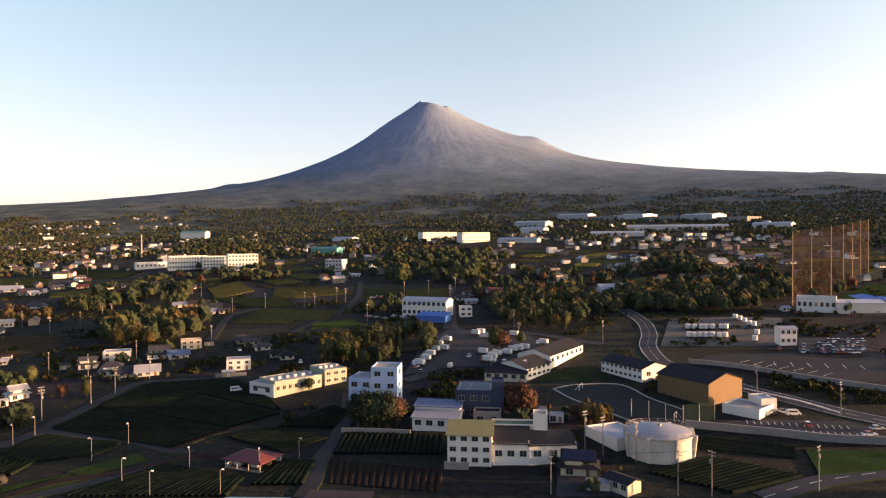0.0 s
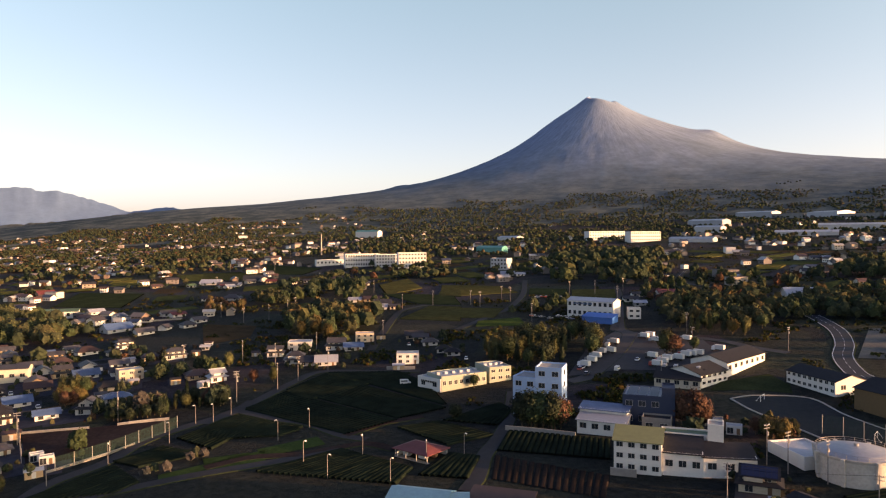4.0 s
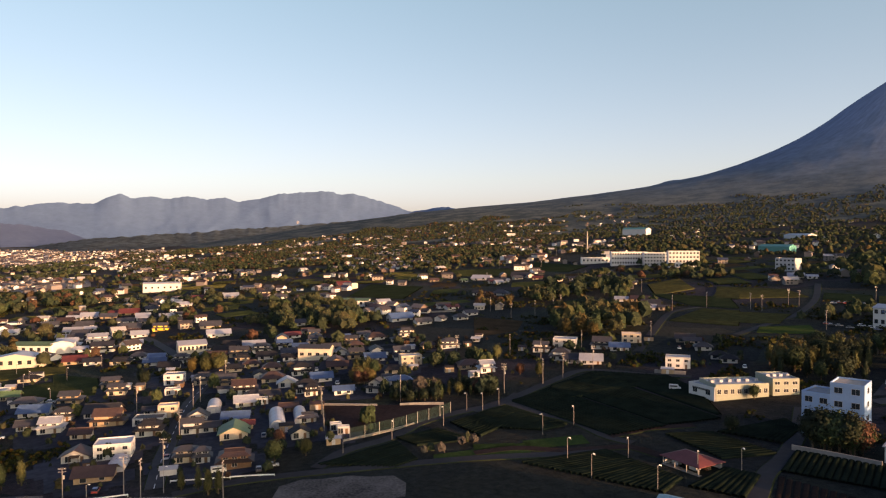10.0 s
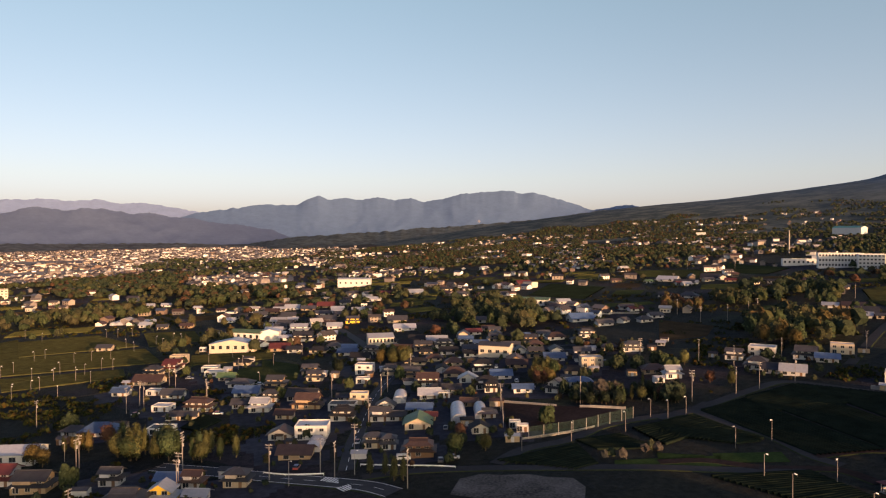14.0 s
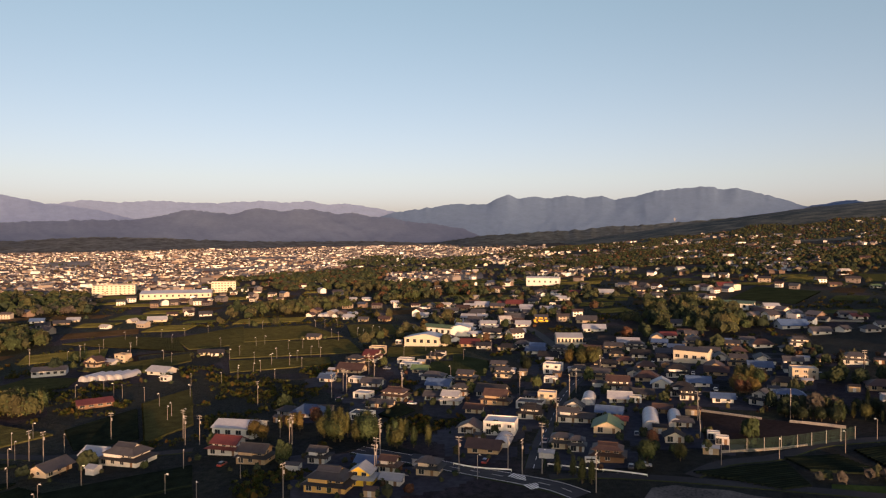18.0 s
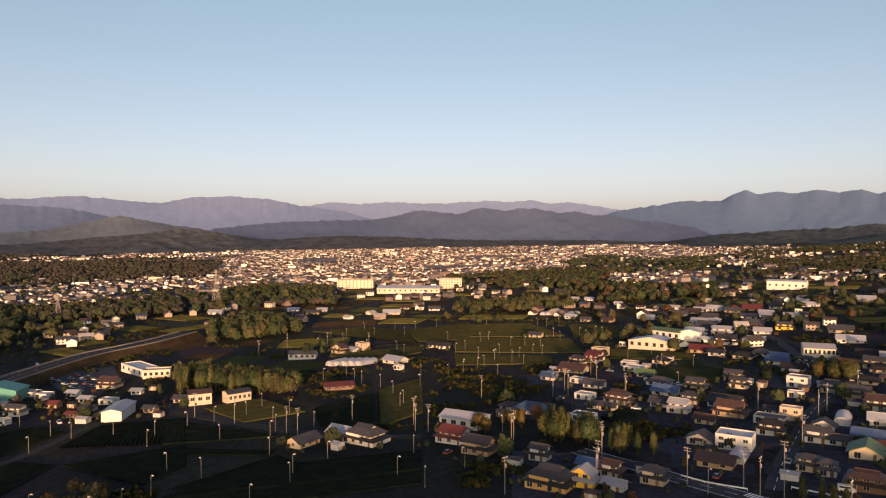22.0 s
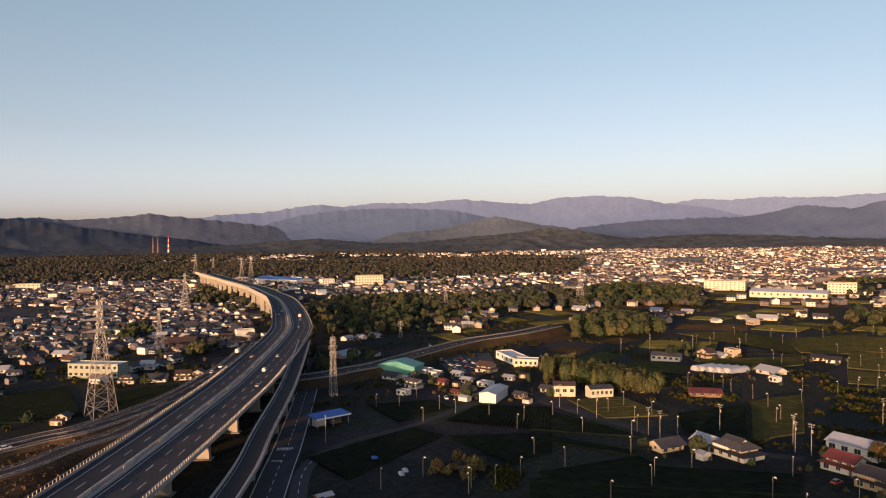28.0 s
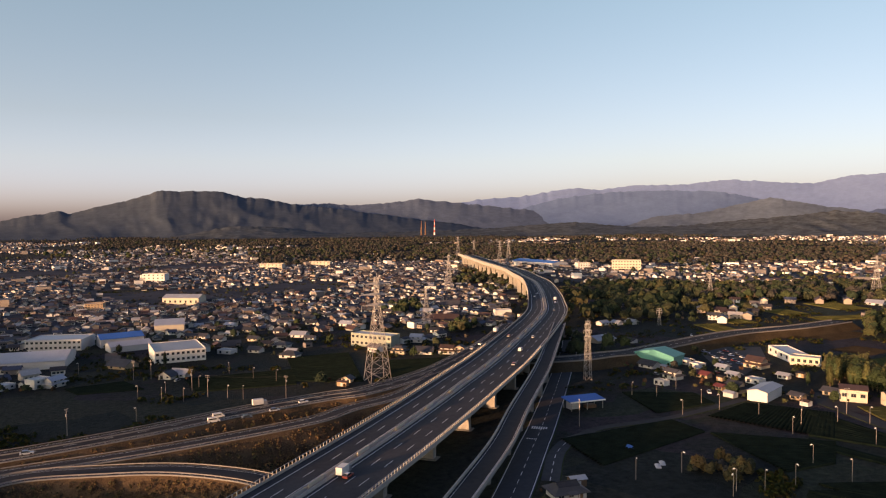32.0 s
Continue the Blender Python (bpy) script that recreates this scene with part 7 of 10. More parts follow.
def tree(x, y, h, colour, cone=False, dz=0.0):
    variant = random.randrange(2)
    key = (colour, cone, variant)
    m = pose(x, y, gz(x, y) + dz, 0, 0, random.uniform(0, 360)) @ Matrix.Diagonal((h / 10 * random.uniform(0.85, 1.15), h / 10 * random.uniform(0.85, 1.15), h / 10, 1))
    if key in TREES:
        s = TREES[key].scale
        return copy_thing(TREES[key], m @ Matrix.Diagonal((1 / s.x, 1 / s.y, 1 / s.z, 1)))
    ob = thing("tree", m, TREE_LABELS[colour], "tree", "trees")
    r = random.Random(variant + 7)
    g = Geo().tube((0, 0, -0.8), (0.1, 0.05, 3.2), 0.28, 0.2, 7).tube((0.1, 0.05, 3.2), (0.0, 0.1, 7.0), 0.2, 0.07, 6)
    for k in range(5):
        a, z = k * 1.3 + r.uniform(0, 0.5), 2.4 + k * 0.7
        g.tube((0.08, 0.05, z), (math.cos(a) * 1.9, math.sin(a) * 1.9, z + 1.9), 0.1, 0.035, 5)
    part("trunk", g, BARK, ob)
    if cone:
        me = crown_mesh("crown", LEAF[colour], 2.1, 4.5, 5.4, 130, 8, 0.3, variant + 20, 1.0)
    else:
        me = crown_mesh("crown", LEAF[colour], 3.3, 4.0, 5.7, 150, 8, 0.34, variant + 5)
    part("crown", me, None, ob)
    TREES[key] = ob
    return ob


def inside(poly, x, y):
    hit = False
    for (x0, y0), (x1, y1) in zip(poly, poly[1:] + poly[:1]):
        if (y0 > y) != (y1 > y) and x < (x1 - x0) * (y - y0) / (y1 - y0) + x0:
            hit = not hit
    return hit


MASS = {k: [] for k in LEAF}  # trees of the joined woods, by colour


def grove(poly, n, low, high, mix):
    """Trees scattered over an area: the nearest ones singly, the rest joined."""
    xs, ys = [p[0] for p in poly], [p[1] for p in poly]
    kinds, done, tries = mix.split(), 0, 0
    while done < n and tries < n * 40:
        tries += 1
        x, y = random.uniform(min(xs), max(xs)), random.uniform(min(ys), max(ys))
        if not inside(poly, x, y):
            continue
        done += 1
        h, c = random.uniform(low, high), random.choice(kinds)
        if math.hypot(x, y) < 430 and len(SINGLE) < 330:
            SINGLE.append(tree(x, y, h, c, c in ("olive", "dark", "green") and random.random() < (0.8 if c == "olive" else 0.4)))
        else:
            MASS[c].append((x, y, h))


SINGLE = []
random.seed(21)
# garden shrubs and hedges round the houses
for ob in [o for o in scene.objects if o.name.startswith("house") and o.type == "EMPTY"]:
    for _ in range(random.choice((0, 0, 1))):
        a, r = random.uniform(0, 6.28), random.uniform(9, 15)
        MASS[random.choice(("dark", "dark", "green"))].append((ob.location.x + math.cos(a) * r, ob.location.y + math.sin(a) * r, random.uniform(4, 7.5)))
    for _ in range(5):
        a, r = random.uniform(0, 6.28), random.uniform(7, 13)
        MASS[random.choice(("dark", "green", "olive", "dark", "green", "russet", "dark"))].append((ob.location.x + math.cos(a) * r, ob.location.y + math.sin(a) * r, random.uniform(1.2, 3.2)))
grove([(-66, 339), (-58, 384), (-8, 391), (-4, 343), (-22, 315), (-59, 321)], 70, 8, 13, "olive green olive green olive dark gold")
grove([(-91, 893), (5, 998), (60, 955), (85, 874), (33, 672), (14, 621), (-49, 658)], 150, 9, 15, "dark green dark")
grove([(25, 487), (50, 540), (103, 563), (95, 448), (76, 394), (58, 396), (38, 407)], 90, 7, 11, "olive green dark olive gold")
grove([(104, 499), (149, 545), (189, 555), (269, 532), (231, 463), (180, 429), (122, 445), (92, 446)], 170, 7, 11, "olive green dark green gold")
grove([(-230, 466), (-222, 483), (-169, 492), (-148, 433), (-153, 385), (-189, 384)], 60, 9, 14, "olive green gold dark")
grove([(-307, 659), (-299, 693), (-239, 658), (-200, 550), (-259, 564)], 45, 7, 11, "green dark")
grove([(-319, 586), (-282, 605), (-251, 537), (-281, 521)], 35, 7, 10, "green olive")
grove([(-350, 554), (-316, 559), (-277, 495), (-310, 491)], 22, 5, 8, "russet gold")
grove([(-516, 450), (-477, 489), (-384, 429), (-331, 372), (-335, 343), (-397, 346)], 80, 7, 12, "dark green olive")
grove([(-422, -108), (-431, -99), (-377, -31), (-374, -51), (-379, -65), (-403, -103)], 80, 10, 13, "olive green")
grove([(-273, 70), (-275, 74), (-235, 99), (-220, 103), (-226, 95), (-256, 69)], 34, 7, 11, "olive green")
grove([(-288, 57), (-284, 63), (-276, 65), (-284, 56)], 7, 5, 7, "gold olive")
grove([(-1074, -226), (-1178, -177), (-1151, -58), (-1067, -39), (-936, -67), (-934, -197)], 160, 9, 14, "green olive green")
grove([(-690, -146), (-740, -102), (-634, -52), (-609, -64), (-571, -121)], 140, 8, 13, "green olive green")
grove([(-813, 109), (-802, 209), (-728, 224), (-695, 162), (-698, 93)], 90, 7, 12, "olive green")
grove([(-1002, 308), (-1026, 410), (-908, 370), (-912, 283)], 50, 9, 13, "green olive")
grove([(-645, -425), (-849, -521), (-893, -498), (-883, -412), (-579, -270), (-564, -317), (-538, -334), (-550, -363)], 150, 9, 14, "green dark olive")
grove([(-105, -250), (-118, -240), (-126, -235), (-174, -246), (-171, -234), (-153, -232), (-125, -233), (-109, -236)], 70, 1.5, 4, "russet gold olive")
grove([(-190, 227), (-172, 242), (-165, 235), (-175, 226), (-186, 222)], 16, 4, 6, "dark green")
grove([(-188, 264), (-157, 265), (-147, 247), (-162, 237)], 22, 4, 7, "dark olive")
grove([(-244, 262), (-230, 270), (-214, 253), (-218, 241), (-229, 244)], 14, 6, 8, "olive gold")
grove([(-31, 237), (-15, 236), (-14, 232), (-28, 232)], 9, 8, 11, "dark green")
grove([(-219, -100), (-241, -100), (-232, -81), (-223, -77), (-218, -83)], 14, 3, 5.5, "olive gold")
grove([(-576, -2173), (-880, -2182), (-1269, -1683), (-1267, -1214), (-1085, -1264), (-583, -1767)], 120, 9, 14, "dark green olive")
grove([(-1440, -1539), (-1755, -1269), (-1614, -743), (-1249, -505), (-1223, -782), (-1085, -1161)], 120, 8, 13, "dark green olive")
grove([(-498, -565), (-557, -569), (-507, -514), (-458, -511)], 25, 7, 10, "green dark")
grove([(-443, -411), (-468, -406), (-432, -375), (-416, -386)], 16, 6, 9, "olive green")
grove([(-385, -77), (-417, -77), (-423, -64), (-373, -14), (-359, -17)], 1, 5, 6, "green")
grove([(185, 653), (228, 744), (265, 729), (234, 637)], 35, 9, 13, "dark green")
grove([(487, 1177), (606, 1197), (519, 1006), (442, 1054)], 40, 8, 12, "green olive")
grove([(43, 231), (49, 237), (55, 234), (54, 229)], 10, 4, 6, "russet gold")
SINGLE.append(tree(24, 238, 12.5, "russet", False))
SINGLE.append(tree(27, 237, 13, "russet", False))
SINGLE.append(tree(29, 236, 10, "russet", False))
SINGLE.append(tree(47, 230, 7, "gold", False))
SINGLE.append(tree(51, 229, 7, "gold", False))
SINGLE.append(tree(44, 233, 6, "russet", False))
SINGLE.append(tree(26, 347, 13, "olive", False))
SINGLE.append(tree(29, 346, 11, "russet", False))
SINGLE.append(tree(40, 360, 7, "green", False))
SINGLE.append(tree(-233, 257, 9, "olive", False))
SINGLE.append(tree(-227, 258, 10, "olive", False))
SINGLE.append(tree(-223, 258, 9, "green", False))
SINGLE.append(tree(-219, 242, 7, "russet", False))
SINGLE.append(tree(-217, 244, 6.5, "russet", False))
SINGLE.append(tree(-179, 121, 6.5, "olive", True))
SINGLE.append(tree(-175, 124, 7, "olive", True))
SINGLE.append(tree(-169, 123, 8, "olive", True))
SINGLE.append(tree(-167, 125, 7.5, "olive", True))
SINGLE.append(tree(-172, 150, 8, "green", False))
SINGLE.append(tree(-184, 163, 6, "russet", False))
SINGLE.append(tree(-168, 160, 6, "olive", False))
SINGLE.append(tree(-55, 283, 6, "green", False))
SINGLE.append(tree(-199, -436, 9, "dark", True))
SINGLE.append(tree(-192, -387, 6, "gold", False))
SINGLE.append(tree(-197, -504, 7, "dark", False))
SINGLE.append(tree(-254, 72, 11, "olive", True))
SINGLE.append(tree(-261, 76, 12, "olive", True))
SINGLE.append(tree(-262, 70, 9, "olive", False))
SINGLE.append(tree(-282, 72, 8, "russet", False))
SINGLE.append(tree(-277, 64, 8, "gold", True))
SINGLE.append(tree(-276, 46, 8, "gold", False))
SINGLE.append(tree(-271, 48, 7, "gold", False))
SINGLE.append(tree(-415, -106, 12, "green", True))
SINGLE.append(tree(-423, -101, 12, "olive", True))
SINGLE.append(tree(-386, -98, 12, "olive", True))
SINGLE.append(tree(-385, -108, 7, "green", True))
SINGLE.append(tree(-29, 234, 12, "dark", False))
SINGLE.append(tree(-26, 234, 13, "dark", False))
SINGLE.append(tree(-22, 233, 13, "green", False))
SINGLE.append(tree(-19, 232, 13, "dark", False))
SINGLE.append(tree(-16, 233, 11, "russet", False))
SINGLE.append(tree(-54, 240, 6, "dark", False))
SINGLE.append(tree(-53, 242, 5, "dark", False))
SINGLE.append(tree(-187, 315, 8, "olive", False))
SINGLE.append(tree(-158, 287, 6, "russet", False))
SINGLE.append(tree(-148, 287, 7, "olive", False))
SINGLE.append(tree(-156, 255, 7, "green", False))
SINGLE.append(tree(-158, 250, 7, "russet", False))
SINGLE.append(tree(-330, 201, 8, "dark", False))
SINGLE.append(tree(-326, 228, 9, "gold", False))
SINGLE.append(tree(-322, 234, 9, "olive", False))
SINGLE.append(tree(-318, 231, 9, "olive", False))
SINGLE.append(tree(-312, 235, 10, "olive", False))
SINGLE.append(tree(-324, 199, 8, "dark", False))
SINGLE.append(tree(-326, 243, 9, "gold", False))


rg = random.Random(83)
for gx, gy, spread, count, mix in ((-189, 236, 6, 9, "dark"), (-177, 243, 7, 10, "dark dark brown"), (-163, 254, 8, 10, "dark brown dark"), (-335, 245, 7, 12, "olive gold green"), (-376, 400, 24, 46, "dark dark green olive"), (-410, 396, 24, 46, "dark dark green"), (-440, 378, 20, 30, "dark olive green"), (-131, 180, 3, 3, "dark brown"), (-126, 192, 3, 3, "dark brown"), (-223, -95, 4, 8, "gold brown olive"), (-230, -88, 4, 8, "gold brown"), (-236, -83, 3, 6, "gold olive"), (-179, 160, 3, 3, "dark olive"), (-174, 166, 3, 3, "dark green"), (-189, 168, 3, 3, "russet dark"), (-205, 300, 14, 16, "dark green"), (-250, 335, 16, 16, "dark russet")):
    for _ in range(count):
        b, q = rg.uniform(0, 6.28), spread * math.sqrt(rg.random())
        MASS[rg.choice(mix.split())].append((gx + math.cos(b) * q * 1.4, gy + math.sin(b) * q, rg.uniform(1.6, 4.0) if spread < 6 else rg.uniform(3.0, 7.5)))
for k in range(70):
    u = k / 69
    MASS[rg.choice(("olive", "green", "olive"))].append((-426 + 50 * u + rg.uniform(-5, 5), -104 + 64 * u + rg.uniform(-4, 4), rg.uniform(7, 10.5)))


# ---- clear space kept for roads, fields and buildings ----
CELL = 12.0
TAKEN = set()


def claim(x, y, r):
    k = int(r / CELL) + 1
    for i in range(-k, k + 1):
        for j in range(-k, k + 1):
            cx, cy = round(x / CELL) + i, round(y / CELL) + j
            if math.hypot(cx * CELL - x, cy * CELL - y) < r:
                TAKEN.add((cx, cy))


def free(x, y):
    return (round(x / CELL), round(y / CELL)) not in TAKEN


for ob in list(scene.objects):
    if ob.parent or ob.name.startswith(("ground", "mountain", "camera", "sun")) or "range" in ob.name and "turf" not in ob.name or "hills" in ob.name or "ridge" in ob.name:
        continue
    if ob.type == "EMPTY":
        claim(ob.location.x, ob.location.y, 9.0)
    elif ob.type == "MESH":
        co = np.empty(len(ob.data.vertices) * 3, "f")
        ob.data.vertices.foreach_get("co", co)
        for x, y in co.reshape(-1, 3)[:, :2]:
            TAKEN.add((round(x / CELL), round(y / CELL)))
for c in MASS:
    for x, y, h in MASS[c]:
        TAKEN.add((round(x / CELL), round(y / CELL)))


# ---- open country: clipped tea rows and crop fields past the near ones ----
def field_patchwork():
    r = random.Random(61)
    sets = {"tea": [], "grass": [], "stubble": []}
    for a0, a1, r0, r1, tries in ((62, 112, 440, 820, 380), (8, 44, 400, 1020, 380), (44, 64, 470, 1100, 160), (-36, 8, 470, 1000, 160), (56, 100, 800, 1150, 120)):
        for _ in range(tries):
            a, q = radians(r.uniform(a0, a1)), math.sqrt(r.uniform(r0 * r0, r1 * r1))
            x, y = -math.sin(a) * q, math.cos(a) * q
            turn = radians(48 + round(noise.noise(Vector((x * 0.003, y * 0.003, 2.5))) * 3) * 20 + r.choice((0, 0, 90)))
            w, d = r.uniform(28, 64), r.uniform(20, 42)
            c, sn = math.cos(turn), math.sin(turn)
            cells = [(x + u * c - v * sn, y + u * sn + v * c) for u in np.arange(-w / 2, w / 2 + 1, 9) for v in np.arange(-d / 2, d / 2 + 1, 9)]
            if not all(free(*p) for p in cells):
                continue
            for px, py in cells:
                TAKEN.add((round(px / CELL), round(py / CELL)))
            sets[r.choice(("tea", "tea", "tea", "grass", "grass", "stubble"))].append((x, y, c, sn, w, d))
    for key, material, high, words in (("tea", MIDTEA, 0.9, "tea fields in clipped rows, sunlight put into their olive green"), ("grass", MIDGRASS, 0.4, "low crop fields in rows, sunlight put into their green"), ("stubble", DRY, 0.25, "dry brown stubble fields")):
        V, F = [], []
        for x, y, c, sn, w, d in sets[key]:
            for k in range(int(d / 2.2)):
                v0, base = -d / 2 + 2.2 * (k + 0.5), len(V)
                for m in range(6):
                    u = -w / 2 + w * m / 5
                    lift = high * r.uniform(0.85, 1.15)
                    for dv, dz in ((-1.02, -0.15), (-0.6, lift), (0.6, lift), (1.02, -0.15)):
                        px, py = x + u * c - (v0 + dv) * sn, y + u * sn + (v0 + dv) * c
                        V.append((px, py, gz(px, py) + dz))
                for m in range(5):
                    F += [(base + m * 4 + j, base + m * 4 + j + 4, base + m * 4 + j + 5, base + m * 4 + j + 1) for j in range(3)]
        ob = new(key + "_fields", quick_mesh(key + "_fields", V, np.flip(np.array(F), 1), material, True))
        tagged(ob, words, "crop fields", kind="stuff")


field_patchwork()

# ---- more village houses between the streets ----
random.seed(52)
built = [(o.location.x, o.location.y) for o in scene.objects if o.name.startswith("house") and o.type == "EMPTY"]
added = 0
for _ in range(4000):
    a, r = radians(random.uniform(38, 67)), random.uniform(225, 470)
    x, y = -math.sin(a) * r, math.cos(a) * r
    if not free(x, y) or min(math.hypot(x - u, y - v) for u, v in built) < 13.5 or noise.noise(Vector((x * 0.012, y * 0.012, 1.5))) < -0.1:
        continue
    house(x, y, random.choice((46, 48, 50, -42)), random.uniform(8, 11.5), random.choice(("gGw1", "gGc2", "hGg1", "gBt1", "iGw2", "hBc1", "gbw1", "gDg1", "gGt2", "iDc1")), near=False)
    built.append((x, y))
    claim(x, y, 7.0)
    for _ in range(3):
        b, q = random.uniform(0, 6.28), random.uniform(7, 11)
        MASS[random.choice(("dark", "green", "dark", "olive"))].append((x + math.cos(b) * q, y + math.sin(b) * q, random.uniform(1.4, 3.6)))
    added += 1
    if added >= 60:
        break


def village_floor():
    """Lanes, yards and drives between the village houses: one thin uneven sheet of worn asphalt and concrete."""
    A, R = np.radians(np.arange(34, 78.01, 0.6)), np.geomspace(186, 430, 70)
    V = [(-q * math.sin(a), q * math.cos(a)) for a in A for q in R]
    V = [(x, y, gz(x, y) + 0.1) for x, y in V]
    spots = np.array(built)
    m, F = len(R), []
    for i in range(len(A) - 1):
        for j in range(m - 1):
            x, y = V[i * m + j][:2]
            near_house = np.hypot(spots[:, 0] - x, spots[:, 1] - y).min()
            if near_house + 7 * noise.noise(Vector((x * 0.05, y * 0.05, 4.0))) < 12.5:
                F.append((i * m + j, (i + 1) * m + j, (i + 1) * m + j + 1, i * m + j + 1))
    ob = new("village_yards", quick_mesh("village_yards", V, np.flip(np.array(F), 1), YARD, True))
    tagged(ob, "worn yards and lanes between village houses, grey blued for shade", "yards", kind="structure")


village_floor()


# ---- the towns: too many houses to count ----
def azimuth(x, y):
    return math.degrees(math.atan2(-x, y))


TOWN = []  # x, y, turn, width, depth, height, roof rise
rt = random.Random(5)
SPOTS = set()


def settle(a0, a1, r0, r1, per_ha, grain, cut, big=0.0, size=1.0):
    """Houses over a sector, bunched by noise; cut: 0 even, higher more bunched."""
    area = radians(a1 - a0) * (r1 * r1 - r0 * r0) / 2 / 10000
    for _ in range(int(area * per_ha)):
        a, r = radians(rt.uniform(a0, a1)), math.sqrt(rt.uniform(r0 * r0, r1 * r1))
        x, y = -math.sin(a) * r, math.cos(a) * r
        if noise.noise(Vector((x * grain, y * grain, a0))) < cut or not free(x, y) or wooded(x, y) and rt.random() > (0.8 if radians(26) < a < radians(60) else 0.35 if a < 0.5 else 0.09):
            continue
        spot = (round(x / 7.5), round(y / 7.5))
        if spot in SPOTS:
            continue
        SPOTS.add(spot)
        turn = round(noise.noise(Vector((x * 0.002, y * 0.002, 5))) * 4) * 22 + rt.choice((0, 90)) + rt.uniform(-5, 5)
        if rt.random() < big:
            w, d, h, rise = rt.uniform(12, 24), rt.uniform(8, 13), rt.uniform(4.5, 9), 0.3
        else:
            w = rt.uniform(7, 12) * size
            d = w * rt.uniform(0.65, 0.9)
            h = rt.choice((2.6, 4.4, 4.8, 5.2)) * size
            rise = d * rt.uniform(0.22, 0.32) if rt.random() < 0.85 else 0.3
        TOWN.append((x, y, turn, w, d, h, rise))


# sectors kept for woods: azimuths and distances
WOOD_SECTORS = [(101, 130, 1480, 2330), (113, 131, 2700, 3300), (130, 149, 1560, 2250), (130, 160, 2380, 3300), (105, 126, 840, 1030), (93, 104, 860, 1060), (71, 84, 1090, 1430), (62, 73, 1350, 2000), (62, 70, 820, 980), (-40, 26, 1330, 2650), (26, 60, 1250, 2550), (126, 133, 1000, 1250)]


def wooded(x, y, margin=0.0):
    a, r = azimuth(x, y), math.hypot(x, y)
    r *= 1 + 0.11 * noise.noise(Vector((x * 0.006, y * 0.006, 3.1)))
    a += 2.2 * noise.noise(Vector((x * 0.004, y * 0.004, 8.1)))
    return any(a0 < a < a1 and r0 + margin < r < r1 - margin for a0, a1, r0, r1 in WOOD_SECTORS)


settle(64, 101, 1120, 3300, 40, 0.004, -0.4, 0.025, 0.85)
settle(60, 101, 620, 1200, 8, 0.006, 0.0, 0.012, 0.9)
settle(128, 172, 600, 1900, 75, 0.004, -0.4, 0.008, 0.66)
settle(100, 128, 1060, 1560, 40, 0.005, -0.4, 0.04, 0.78)
settle(100, 135, 2300, 2900, 16, 0.004, -0.1, 0.03, 0.78)
settle(126, 172, 450, 640, 9, 0.008, -0.05, 0.0, 0.8)
settle(100, 128, 560, 1080, 5, 0.006, 0.05, 0.01, 0.9)
settle(57, 64, 1150, 2900, 17, 0.004, -0.1, 0.015, 0.78)
settle(46, 57, 1000, 2400, 8, 0.005, 0.05, 0.015, 0.8)
settle(20, 66, 420, 2500, 17, 0.008, 0.12, 0.015, 0.9)
settle(-36, 22, 620, 2000, 7, 0.008, 0.15, 0.03, 0.95)
settle(-34, -4, 600, 1250, 9, 0.008, 0.05, 0.04, 0.9)
settle(145, 172, 1900, 3000, 24, 0.003, -0.1, 0.01, 0.78)
for x, y in [(-666, -284), (-663, -264), (-605, -239), (-634, -239), (-736, -258), (-639, -230), (-738, -283), (-792, -241), (-819, -220), (-816, -192), (-762, -288), (-650, -252), (-620, -252), (-690, -262), (-712, -240), (-775, -262), (-800, -215), (-668, -236)]:
    TOWN.append((x, y, rt.choice((20, 110)) + rt.uniform(-6, 6), rt.uniform(8, 12), 7.5, 4.8, 1.9))
for x, y in [(-503.6,725.3), (-870.0,-156.4), (-530.4,708.4), (-878.5,-114.7), (-835.8,308.8), (-689.8,564.0), (-891.8,-96.2), (-902.4,34.2), (-900.1,83.9), (-841.1,352.5), (-593.6,695.0), (-797.1,447.3), (-738.3,540.5), (-806.3,447.3), (-847.4,368.3), (-923.9,45.6), (-925.0,114.0), (-75.1,930.0), (-99.9,938.7), (-906.9,262.1), (-928.9,178.9), (-92.3,943.5), (358.2,881.0), (-952.0,-2.6), (-459.9,833.6), (-934.7,195.7), (-943.1,156.8), (-454.1,843.5), (-454.1,844.6), (374.4,891.6), (-973.0,-61.9), (-954.2,252.2), (-927.5,346.1), (-990.0,9.7), (-988.8,-49.7), (-576.9,813.1), (275.9,960.1), (-129.4,992.6), (325.3,946.7), (-872.6,502.6), (-874.6,507.1), (295.1,971.1), (367.3,953.7), (-839.4,603.8)]:
    TOWN.append((x, y, rt.uniform(0, 90), rt.uniform(9, 14), 8.0, 5.6, 2.0))
